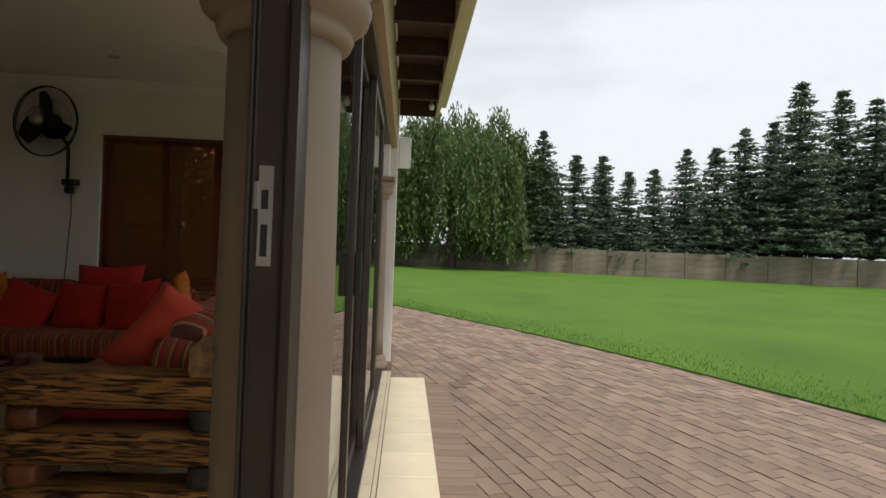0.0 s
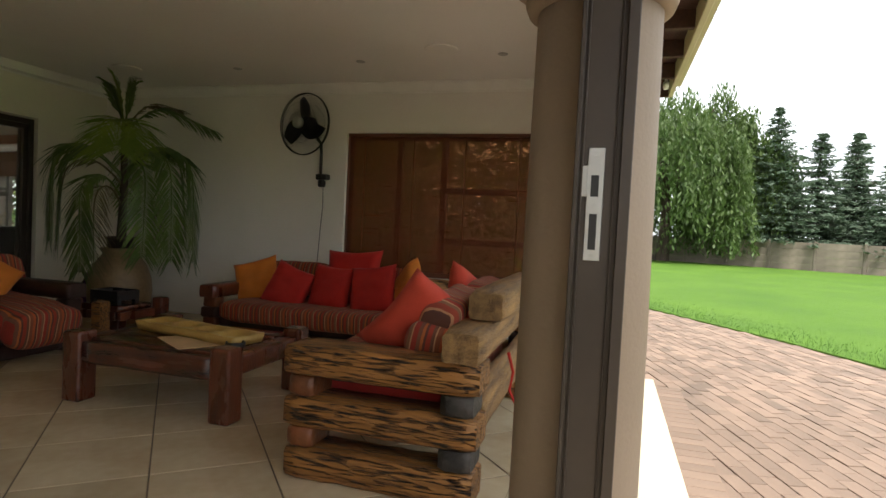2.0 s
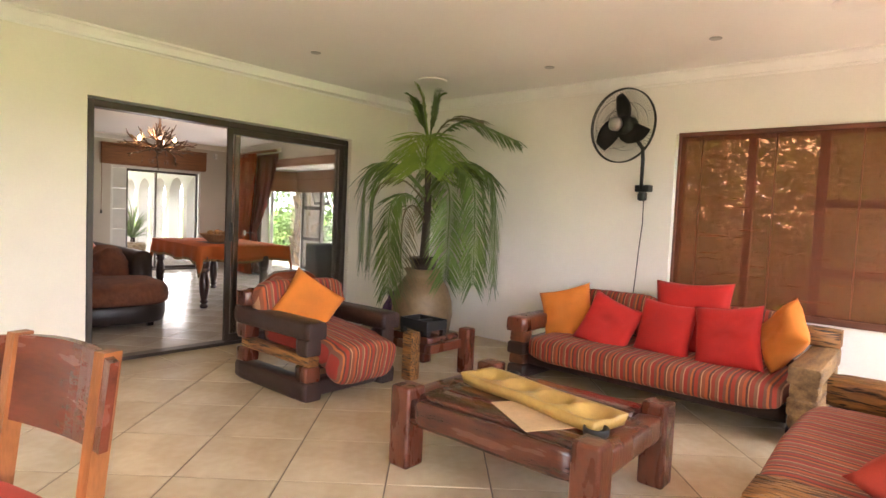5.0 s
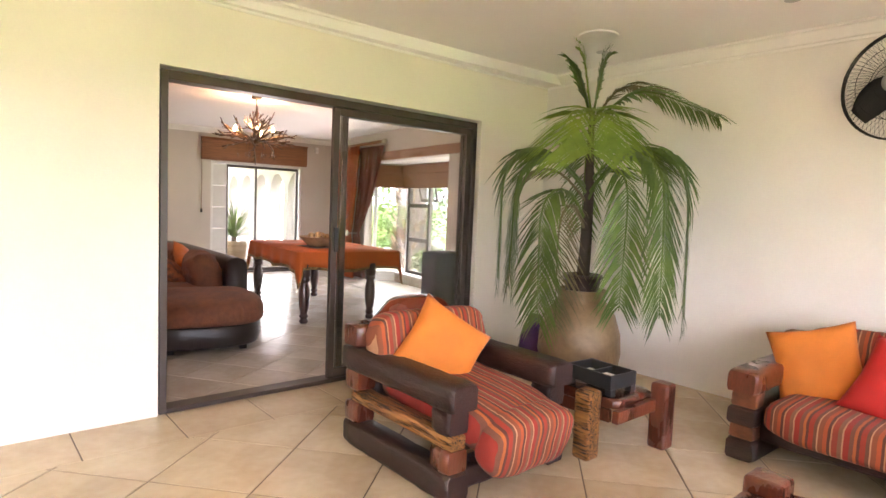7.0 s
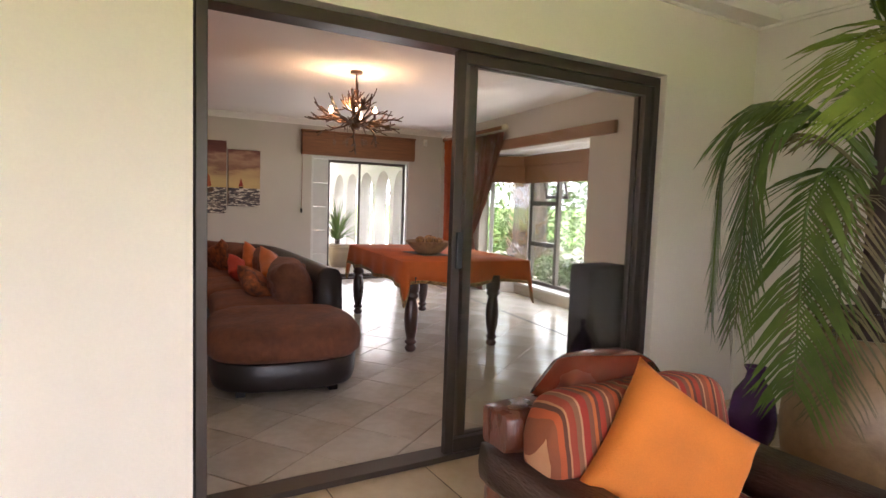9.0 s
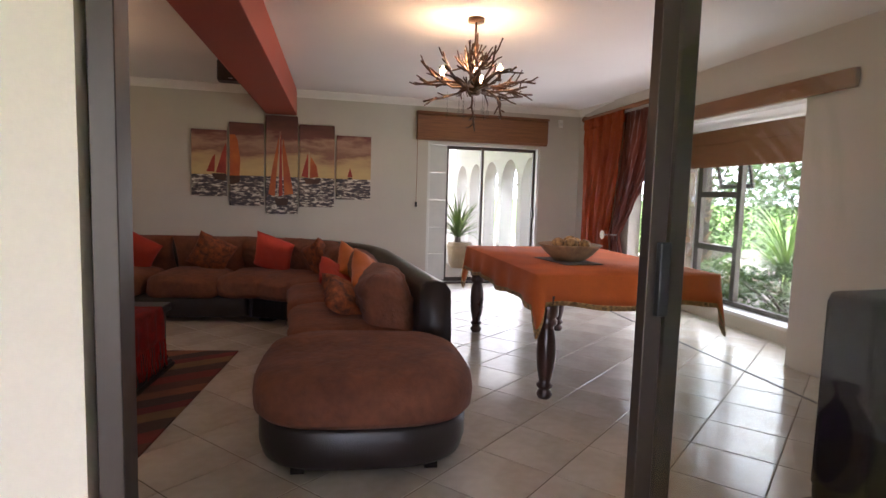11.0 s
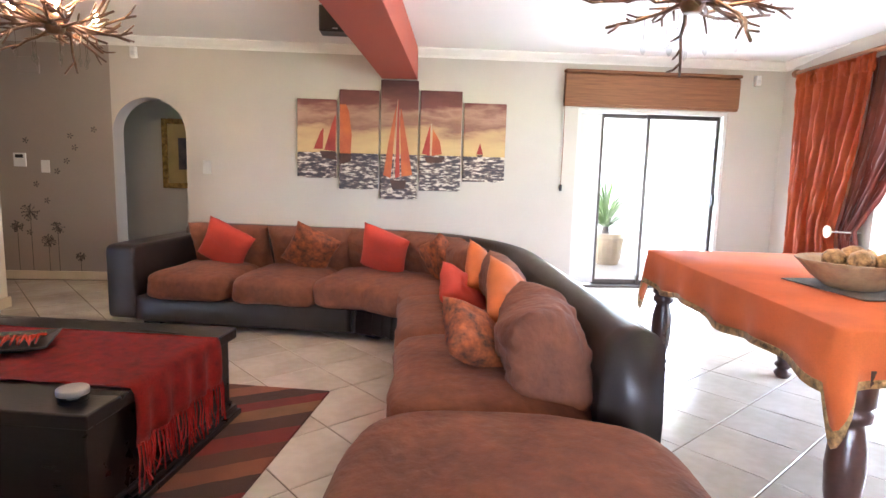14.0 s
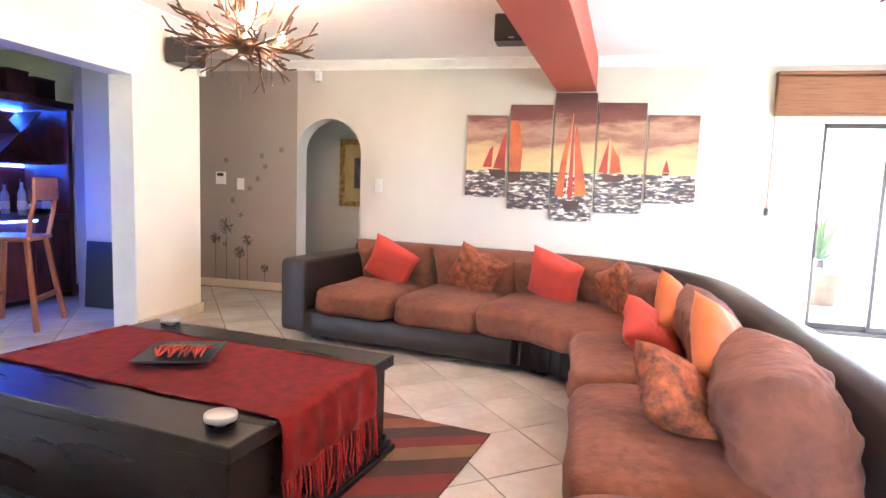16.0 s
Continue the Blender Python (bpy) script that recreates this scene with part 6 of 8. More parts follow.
for k in range(44):
    b = bmesh.new()
    bmesh.ops.create_icosphere(b, subdivisions=2, radius=1)
    for v in b.verts:
        v.co *= 1 + 0.25 * noise.noise(v.co * 1.5 + Vector((k, 0, 0)))
        v.co.x *= rnd.uniform(0.95, 1.05)
    o = part("garden_rock", smooth_mesh(b), M_ROCK)
    sx, sy, sz = rnd.uniform(0.2, 0.45), rnd.uniform(0.15, 0.3), rnd.uniform(0.1, 0.18)
    tier = k % 3
    o.matrix_basis = pose(-15.6 + rnd.random() * 5.6, 10.2 + tier * 0.45, -0.03 + tier * 0.16, 0, 0, rnd.uniform(-25, 25)) @ Matrix.Diagonal((sx, sy, sz, 1))
    tagged(o, "pale stacked rockery stone in the garden", "rock", "rockery stones")
# pale ground strip added to bounce daylight up onto the lounge ceiling
setting("garden_path", box(-15.6, -6.2, 7.95, 9.9, -0.1, -0.05), M_YARD, "pale paving under the bay window, added to bounce daylight inside", "pavement")
setting("rockery_bed", box(-16.2, -9.3, 9.9, 11.7, -0.1, 0.0), M_SAND, "soil bed under the rockery stones", "ground")

# ---- hall, corridor and bar shells ----
setting("hall_wall", box(-14.5, -14.3, -1.6, 2.2, 0, 2.7), M_SAGE, "grey-green hall wall behind the arch", "wall")
# unseen wall, its gap sets how much daylight brightens the hall
setting("hall_side", box(-14.3, -13.42, 1.9, 2.05, 0, 2.7), M_SAGE, "unseen grey-green hall wall, cut short to let daylight in", "wall")
setting("hall_side_south", box(-14.3, -13.15, -1.6, -1.45, 0, 2.7), M_WHITEWALL, "off-white hall side wall", "wall")
setting("ceiling_hall", box(-14.5, -12.93, -2.6, 2.2, 2.7, 2.8), M_CEIL, "white hall ceiling", "ceiling")
setting("corridor_wall", box(-12.93, -11.55, -1.66, -1.56, 0, 2.7), M_TAUPE, "taupe corridor end wall", "wall")
setting("bar_wall", box(-12.9, LX1 + 0.19, -3.7, -3.5, 0, 2.7), M_SAGE, "grey bar back wall", "wall")
setting("bar_side", box(-12.55, -12.4, -3.5, -1.66, 0, 2.7), M_SAGE, "grey bar side wall", "wall")
setting("corridor_side", box(-11.67, -11.55, -1.56, -0.62, 0, 2.7), M_SAGE, "grey wall between corridor and bar", "wall")
setting("ceiling_bar", box(-12.93, LX1 + 0.19, -3.7, LY0, 2.6, 2.7), M_CEIL, "white bar ceiling", "ceiling")
setting("baseboard", box(LX0, LX0 + 0.018, -2.2, ARCH_Y - ARCH_R, 0, 0.09, 0.003), M_STEPTILE, "cream tiled skirting", "skirting")
setting("baseboard_stub", box(-11.69, -10.86, LY0, LY0 + 0.018, 0, 0.09, 0.003), M_STEPTILE, "cream tiled skirting", "skirting")
setting("opening_lining", box(-10.858, -10.845, LY0 - 0.2, LY0 + 0.012, 0, 2.02), M_WHITEALU, "white painted lining of the bar opening", "trim")
setting("opening_lining_top", box(-10.845, -7.0, LY0 - 0.2, LY0 + 0.012, 2.005, 2.018), M_WHITEALU, "white painted lining of the bar opening", "trim")

# ---- lounge furniture ----
M_SUEDE = mat("brown_suede", (0.235, 0.083, 0.037), 0.85, vary=0.22, scale=6, fine=24, bump=0.45, depth=0.018, sheen=0.04, second=(0.125, 0.04, 0.02))
M_LEATHER = mat("dark_brown_leather", (0.028, 0.020, 0.018), 0.36, vary=0.25, scale=5, fine=160, bump=0.3, depth=0.003)
M_BLACKWOOD = mat("black_stained_wood", (0.016, 0.010, 0.008), 0.3, vary=0.3, scale=3, fine=40, bump=0.12, stretch=(5, 0.8, 5), spec=0.3)
M_RUNNER = mat("crimson_chenille", (0.42, 0.016, 0.008), 0.9, vary=0.3, scale=20, fine=160, bump=0.6, depth=0.004, sheen=0.08)
M_PATTERN = mat("brown_orange_damask", (0.45, 0.12, 0.03), 0.75, vary=0.5, scale=22, fine=70, bump=0.3, depth=0.004, second=(0.05, 0.016, 0.01))
M_RUST = mat("rust_orange_satin", (0.58, 0.145, 0.02), 0.6, vary=0.15, scale=5, fine=180, bump=0.25, depth=0.003, sheen=0.08)
M_TABLECLOTH = mat("orange_sari_cloth", (0.56, 0.118, 0.016), 0.85, vary=0.15, scale=4, fine=160, bump=0.3, depth=0.003, sheen=0.06)
M_GOLDTRIM = mat("gold_embroidered_trim", (0.46, 0.27, 0.10), 0.5, vary=0.5, scale=40, fine=120, bump=0.8, depth=0.004, metal=0.25)
M_TWIG = mat("bronzed_twig", (0.13, 0.065, 0.03), 0.45, metal=0.35, vary=0.35, scale=9, fine=60, bump=0.4)

# curved sectional sofa
S0, S1, SC, SR, S3 = Vector((-12.19, 1.0)), Vector((-11.875, 2.765)), Vector((-10.5, 2.50)), 1.4, Vector((-8.5, 3.9))
SPATH = [S0.lerp(S1, i / 12) for i in range(12)]
SPATH += [SC + Vector((math.cos(radians(169 - 79 * i / 14)), math.sin(radians(169 - 79 * i / 14)))) * SR for i in range(15)]
SPATH += [Vector((-10.5, 3.90)).lerp(S3, i / 12) for i in range(1, 13)]


def along(s):
    """Point and heading on the sofa's back line, s from 0 to 1."""
    d = [0]
    for a, b in zip(SPATH, SPATH[1:]):
        d.append(d[-1] + (b - a).length)
    t = s * d[-1]
    for i in range(len(SPATH) - 1):
        if d[i + 1] >= t - 1e-9:
            f = (t - d[i]) / (d[i + 1] - d[i])
            h = (SPATH[i + 1] - SPATH[i]).normalized()
            return SPATH[i].lerp(SPATH[i + 1], f), h
    return SPATH[-1], h


def deeper(s):
    """The long side is deeper than the short one."""
    return 0.10 - 0.17 * min(1, max(0, (s - 0.42) / 0.2))


def sweep(profile, s0=0.0, s1=1.0, n=60):
    b = bmesh.new()
    rings = []
    for i in range(n + 1):
        p, h = along(s0 + (s1 - s0) * i / n)
        nrm = Vector((h.y, -h.x))
        k = deeper(s0 + (s1 - s0) * i / n)
        rings.append([b.verts.new((p.x + nrm.x * (o + (k if o > 0.5 else 0)), p.y + nrm.y * (o + (k if o > 0.5 else 0)), z)) for o, z in profile])
    m = len(profile)
    for p, q in zip(rings, rings[1:]):
        for k in range(m):
            b.faces.new((p[k], p[(k + 1) % m], q[(k + 1) % m], q[k]))
    b.faces.new(rings[0])
    b.faces.new(rings[-1][::-1])
    bmesh.ops.recalc_face_normals(b, faces=b.faces)
    return smooth_mesh(b)


def on_sofa(ob, s, off, z, turn=0, lean=0, roll=0):
    p, h = along(s)
    nrm = Vector((h.y, -h.x))
    a = math.degrees(math.atan2(h.y, h.x))
    ob.matrix_basis = pose(p.x + nrm.x * off, p.y + nrm.y * off, z, 0, 0, a + turn) @ pose(0, 0, 0, lean, 0, 0) @ pose(0, 0, 0, 0, roll, 0)
    return ob


so = thing("sectional_sofa", "curved sectional sofa in brown suede and dark leather", "sofa")
part("back", sweep([(0.0, 0.06), (-0.01, 0.4), (0.0, 0.67), (0.03, 0.715), (0.08, 0.73), (0.14, 0.72), (0.18, 0.68), (0.20, 0.4), (0.2, 0.06)]), M_LEATHER, so, "dark brown leather back")
part("plinth", sweep([(0.2, 0.05), (0.2, 0.24), (0.98, 0.24), (1.0, 0.22), (1.01, 0.07), (0.99, 0.05)], 0.02, 0.985), M_LEATHER, so, "dark brown leather plinth")
ob = part("armrest", soft(0.24, 1.14, 0.58, 0.1, 50, 0.006), M_LEATHER, so, "dark leather armrest")
on_sofa(ob, 0.0, 0.54, 0.345)
for k, (s, w, dp, of) in enumerate(((0.090, 0.68, 0.94, 0.68), (0.211, 0.68, 0.94, 0.68), (0.332, 0.68, 0.94, 0.68), (0.455, 0.70, 0.92, 0.66), (0.59, 0.66, 0.80, 0.58), (0.73, 0.90, 0.78, 0.57), (0.905, 0.98, 0.78, 0.57))):
    ob = part("seat_cushion", soft(w, dp, 0.22, 0.30, 60 + k, 0.022, nu=56, nv=24, sag=-0.025, freq=6.0), M_SUEDE, so)
    on_sofa(ob, s, of, 0.325)
for k, (s, w, turn) in enumerate(((0.10, 0.72, 0), (0.225, 0.74, 0), (0.35, 0.76, 0), (0.475, 0.74, 0), (0.60, 0.74, 0), (0.765, 0.80, -3), (0.93, 0.66, -8))):
    ob = part("back_cushion", pillow_mesh(w, 0.46 if k < 6 else 0.52, 0.24 if k < 6 else 0.33, 170 + 3 * k, 36, 0.12), M_SUEDE, so)
    on_sofa(ob, s, 0.36 if k < 5 else 0.24, 0.335 if k < 6 else 0.275, turn, 20)
for s, of in ((0.03, 0.95), (0.42, 0.93), (0.6, 0.9), (0.97, 0.9), (0.03, 0.1), (0.5, 0.1), (0.97, 0.1)):
    ob = part("foot", box(-0.07, 0.07, -0.05, 0.05, 0, 0.055, 0.004), M_BLACKWOOD, so)
    on_sofa(ob, s, of, 0.0)
TH = (("coral red cotton cushion leaning on the sectional sofa", M_REDBRIGHT, 0.107, 0.63, 0.40, 0, 22, 30), ("brown and orange damask cushion on the sectional sofa", M_PATTERN, 0.235, 0.63, 0.39, 6, 22, 28),
      ("coral red cotton cushion leaning on the sectional sofa", M_REDBRIGHT, 0.372, 0.64, 0.41, -5, 22, 20), ("dark damask cushion in the sofa corner", M_PATTERN, 0.535, 0.54, 0.38, 10, 24, -24),
      ("rust orange satin cushion in the sofa corner", M_RUST, 0.70, 0.38, 0.43, -30, 30, 40), ("coral red cotton cushion in the sofa corner", M_REDBRIGHT, 0.735, 0.56, 0.35, -30, 42, 36),
      ("rust orange satin cushion lying over the others", M_RUST, 0.845, 0.34, 0.46, -30, 36, 36), ("brown damask cushion on the sofa seat", M_PATTERN, 0.90, 0.58, 0.36, -30, 50, 40))
for k, (lab, mt, s, of, w, turn, lean, roll) in enumerate(TH):
    ob = part("cushion", pillow_mesh(w, w, 0.15, 80 + k), mt)
    on_sofa(ob, s, of, (0.40 if k < 4 else 0.35) + w / 2, turn, lean, roll)
    ob.matrix_basis = ob.matrix_basis @ pose(0, 0, -w / 2)
    tagged(ob, lab, "cushion", "scatter cushions")

# rounded chaise end
def oval(sx, sy, prof, n=48, e=0.62):
    b = bmesh.new()
    rings = []
    for f, z in prof:
        ring = []
        for i in range(n):
            a = 2 * math.pi * i / n
            c, s = math.cos(a), math.sin(a)
            x = math.copysign(abs(c) ** e, c) * sx * f
            y = math.copysign(abs(s) ** e, s) * sy * f
            d = 0.012 * noise.noise(Vector((x * 4, y * 4, z * 4)))
            ring.append(b.verts.new((x * (1 + d), y * (1 + d), z + 0.02 * noise.noise(Vector((x * 3, y * 3, z))) * (1 if z > 0.3 else 0))))
        rings.append(ring)
    for p, q in zip(rings, rings[1:]):
        for i in range(n):
            b.faces.new((p[i], p[(i + 1) % n], q[(i + 1) % n], q[i]))
    b.faces.new(rings[0][::-1])
    b.faces.new(rings[-1])
    return smooth_mesh(b)


ot = thing("chaise", "rounded brown suede chaise on a dark leather base", "ottoman", -8.03, 3.31, 0, -6)
part("base", oval(0.48, 0.50, [(0.95, 0.045), (0.97, 0.06), (1.0, 0.12), (1.0, 0.22), (0.98, 0.235)]), M_LEATHER, ot, "dark leather base")
part("pad", oval(0.51, 0.53, [(0.93, 0.236), (0.99, 0.27), (1.0, 0.33), (0.985, 0.39), (0.93, 0.43), (0.8, 0.455), (0.5, 0.47), (0.2, 0.475)]), M_SUEDE, ot)
for x, y in ((0.35, 0.3), (-0.35, 0.3), (0.35, -0.3), (-0.35, -0.3)):
    part("foot", box(x - 0.03, x + 0.03, y - 0.03, y + 0.03, 0, 0.05), M_BLACKWOOD, ot)

# black coffee table with runner
bt = thing("coffee_table", "large black stained wooden block coffee table", "coffee table", -9.045, 1.37, 0.008, -8.7)
part("tabletop", box(-0.53, 0.53, -0.72, 0.72, 0.40, 0.452, 0.006, 2), M_BLACKWOOD, bt)
part("body", box(-0.50, 0.50, -0.69, 0.69, 0.08, 0.40, 0.004), M_BLACKWOOD, bt)
for z0, z1, o in ((0.0, 0.03, 0.04), (0.03, 0.055, 0.025), (0.055, 0.08, 0.01)):
    part("plinth_step", box(-0.50 - o, 0.50 + o, -0.69 - o, 0.69 + o, z0, z1, 0.003), M_BLACKWOOD, bt)
rn = bmesh.new()
rows = []
NU, prof = 26, [(-0.72 + 1.44 * i / 24, 0.0) for i in range(25)] + [(0.728, -0.02), (0.732, -0.06), (0.735, -0.11), (0.737, -0.17), (0.735, -0.22)]
for j, (y, dz) in enumerate(prof):
    row = []
    for i in range(NU + 1):
        x = -0.335 + 0.64 * i / NU
        wob = 0.012 * math.sin(i * 1.1) * max(0, min(1, -dz * 8)) + 0.004 * noise.noise(Vector((x * 6, y * 6, 1)))
        row.append(rn.verts.new((x + 0.006 * math.sin(j * 0.9), y + wob, 0.458 + dz + 0.003 * noise.noise(Vector((x * 9, y * 9, 0))))))
    rows.append(row)
for p, q in zip(rows, rows[1:]):
    for i in range(NU):
        rn.faces.new((p[i], p[i + 1], q[i + 1], q[i]))
bmesh.ops.solidify(rn, geom=rn.faces[:], thickness=0.003)
ru = thing("table_runner", "crimson chenille table runner with a knotted fringe", "table runner", -9.045, 1.37, 0.008, -8.7)
part("cloth", rn, M_RUNNER, ru, smooth=True)
fr = bmesh.new()
rnd = random.Random(12)
for i in range(46):
    x = -0.335 + 0.64 * i / 45
    y = 0.735 + 0.012 * math.sin(i * 0.62)
    tube(fr, [(x, y, 0.25), (x + rnd.gauss(0, 0.004), y + 0.006, 0.2), (x + rnd.gauss(0, 0.01), y + 0.004, 0.14), (x + rnd.gauss(0, 0.014), y + 0.008, rnd.uniform(0.06, 0.1))], 0.0045, 0.003, 5)
ob = part("fringe", fr, M_RUNNER, ru)
ob["kind"] = "stuff"


def table_pose(x, y, z, rz=0):
    return pose(-9.045, 1.37, 0.008, 0, 0, -8.7) @ pose(x, y, z, 0, 0, rz)


for k, (x, y) in enumerate(((0.43, 0.60), (-0.43, -0.52))):
    v = thing("tealight_holder", "clear glass tealight holder with a steel rim", "candle holder")
    v.matrix_basis = table_pose(x, y, 0.452)
    part("glass", lathe([(0.040, 0), (0.046, 0.003), (0.048, 0.045), (0.045, 0.047), (0.041, 0.012), (0.01, 0.01)], 28), M_CLEAR, v, smooth=True)
    part("rim", lathe([(0.0485, 0.028), (0.0495, 0.03), (0.0495, 0.046), (0.0475, 0.048)], 28), M_STEEL, v, smooth=True)
    part("candle", lathe([(0.02, 0.011), (0.02, 0.024)], 18), M_WHITEPL, v)
pl = thing("chilli_plate", "square black plate holding red ornamental chillies", "plate")
pl.matrix_basis = table_pose(-0.02, -0.02, 0.463, 28)
b = bmesh.new()
rings = [[b.verts.new((sx * r_, sy * r_, z)) for sx, sy in ((-1, -1), (1, -1), (1, 1), (-1, 1))] for r_, z in ((0.08, 0.0), (0.15, 0.028), (0.148, 0.034), (0.085, 0.012))]
for p, q in zip(rings, rings[1:]):
    for k in range(4):
        b.faces.new((p[k], p[(k + 1) % 4], q[(k + 1) % 4], q[k]))
b.faces.new(rings[0][::-1])
b.faces.new(rings[-1])
part("dish", b, M_BLACKPL, pl)
M_CHILI = mat("glossy_red_chilli", (0.55, 0.05, 0.02), 0.25, vary=0.2, bump=0.05)
M_STALK = mat("green_stalk", (0.12, 0.2, 0.04), 0.6)
for k in range(14):
    y = -0.10 + 0.2 * k / 13
    b = bmesh.new()
    dx = rnd.uniform(-0.02, 0.02)
    tube(b, [(-0.07 + dx, y, 0.03), (0.0 + dx, y + rnd.gauss(0, 0.008), 0.04 + 0.008 * (k % 2)), (0.07 + dx, y + rnd.gauss(0, 0.01), 0.03)], 0.009, 0.003, 7)
    c = part("chilli", b, M_CHILI, pl, smooth=True)
    b = bmesh.new()
    tube(b, [(-0.07 + dx, y, 0.03), (-0.10 + dx, y + rnd.gauss(0, 0.006), 0.035)], 0.003, 0.002, 5)
    part("stalk", b, M_STALK, c)

# rug of coloured bands
M_RUG = ramp_bands(mat("banded_wool_rug", (0.75, 0.73, 0.70), 0.95, vary=0.2, scale=5, fine=150, bump=0.6, depth=0.006, sheen=0.04), "Object", "X", 1.15,
                   [(0.0, (0.30, 0.16, 0.06)), (0.14, (0.10, 0.045, 0.03)), (0.30, (0.28, 0.035, 0.025)), (0.46, (0.16, 0.06, 0.035)), (0.60, (0.34, 0.13, 0.06)), (0.74, (0.08, 0.04, 0.03)), (0.88, (0.24, 0.03, 0.025))], 0.03)
rg = part("rug", box(-0.90, 0.90, -1.15, 1.15, 0.001, 0.012, 0.003), M_RUG)
rg.matrix_basis = pose(-9.08, 1.29, 0, 0, 0, -9.9)
rg.data.transform(Matrix.Rotation(radians(-33), 4, 'Z'))
rg.matrix_basis = pose(-9.08, 1.29, 0, 0, 0, -9.9 + 33)
tagged(rg, "wool rug with bands of tan, brown and red", "rug")

# pool table under an orange cloth
PT = pose(-9.225, 4.965, 0, 0, 0, -4.5)
pt = thing("pool_table", "pool table on dark turned wooden legs", "pool table")
pt.matrix_basis = PT
M_LEG = mat("dark_turned_mahogany", (0.06, 0.022, 0.015), 0.3, vary=0.3, scale=4, bump=0.1, coat=0.3)
LEGP = [(0.035, 0.0), (0.045, 0.012), (0.052, 0.03), (0.04, 0.05), (0.032, 0.06), (0.05, 0.075), (0.052, 0.09), (0.036, 0.105), (0.04, 0.13), (0.055, 0.2), (0.062, 0.3), (0.058, 0.38), (0.045, 0.44), (0.04, 0.46), (0.06, 0.475), (0.062, 0.5), (0.05, 0.515), (0.066, 0.53), (0.066, 0.66)]
for x, y in ((-0.88, -0.40), (0.88, -0.40), (0.88, 0.40), (-0.88, 0.40)):
    part("leg", lathe(LEGP, 24, (x, y)), M_LEG, pt, smooth=True)
part("cabinet", box(-0.96, 0.92, -0.47, 0.73, 0.62, 0.785, 0.01, 2), M_LEG, pt)
tc2 = thing("tablecloth", "orange embroidered tablecloth with gold beaded edge", "tablecloth")
tc2.matrix_basis = PT
per = []
HX, HY, RC = 0.96, 0.63, 0.05
for cx, cy, a0 in ((HX - RC, HY - RC, 0), (-HX + RC, HY - RC, 90), (-HX + RC, -HY + RC, 180), (HX - RC, -HY + RC, 270)):
    for i in range(9):
        a = radians(a0 + 90 * i / 8)
        per.append((cx - 0.02 + RC * math.cos(a), cy + 0.135 + RC * math.sin(a), math.cos(a), math.sin(a), math.sin(math.pi * i / 8)))
dense = []
for p, q in zip(per, per[1:] + per[:1]):
    L = math.hypot(p[0] - q[0], p[1] - q[1])
    m = max(1, int(L / 0.045))
    for i in range(m):
        t = i / m
        corner = max(p[4] * (1 - t) + q[4] * t, 0)
        dense.append(tuple(p[k] + (q[k] - p[k]) * t for k in range(4)) + (corner,))
cl, tr2 = bmesh.new(), bmesh.new()
ringsA, ringsB = [], []
n = len(dense)
for j, f in enumerate((0.0, 0.03, 0.3, 0.6, 0.85, 0.87, 1.0)):
    ra = []
    for i, (x, y, nx, ny, c) in enumerate(dense):
        drop = (0.21 + 0.02 * math.sin(i * 0.35)) * (1 - c) + 0.40 * c
        wv = (0.018 * math.sin(i * 0.8) + 0.012 * math.sin(i * 0.31 + 1)) * f + 0.012 * f + 0.03 * c * f
        ra.append((x + nx * (wv + 0.004), y + ny * (wv + 0.004), 0.792 - drop * f))
    (ringsA if j <= 4 else ringsB).append(ra)
ringsB.insert(0, ringsA[-1])
for b, rs in ((cl, ringsA), (tr2, ringsB)):
    vr = [[b.verts.new(p) for p in r_] for r_ in rs]
    for p, q in zip(vr, vr[1:]):
        for i in range(n):
            b.faces.new((p[i], p[(i + 1) % n], q[(i + 1) % n], q[i]))
    if b is cl:
        b.faces.new(vr[0])
        bmesh.ops.triangulate(b, faces=[f for f in b.faces if len(f.verts) > 4])
    bmesh.ops.recalc_face_normals(b, faces=b.faces)
    bmesh.ops.solidify(b, geom=b.faces[:], thickness=0.003)
part("cloth", cl, M_TABLECLOTH, tc2, smooth=True)
part("beaded_edge", tr2, M_GOLDTRIM, tc2, "gold beaded edge", smooth=True)
M_BOWL = mat("painted_wooden_bowl", (0.42, 0.27, 0.13), 0.5, vary=0.4, scale=9, fine=40, bump=0.2, second=(0.16, 0.09, 0.05))
M_MATGREY = mat("grey_woven_mat", (0.14, 0.12, 0.09), 0.9, vary=0.3, fine=120, bump=0.5)
o = part("place_mat", box(-0.24, 0.24, -0.15, 0.15, 0, 0.005, 0.002), M_MATGREY)
o.matrix_basis = pose(-8.98, 4.93, 0.7965, 0, 0, 3)
tagged(o, "grey woven place mat under the bowl", "mat")
bo = thing("bowl", "wide wooden bowl with decorative balls", "bowl", -8.99, 4.95, 0.802)
part("bowl_body", lathe([(0.10, 0.0), (0.115, 0.006), (0.17, 0.05), (0.215, 0.10), (0.235, 0.118), (0.228, 0.122), (0.2, 0.1), (0.14, 0.05), (0.02, 0.03)], 40), M_BOWL, bo, smooth=True)
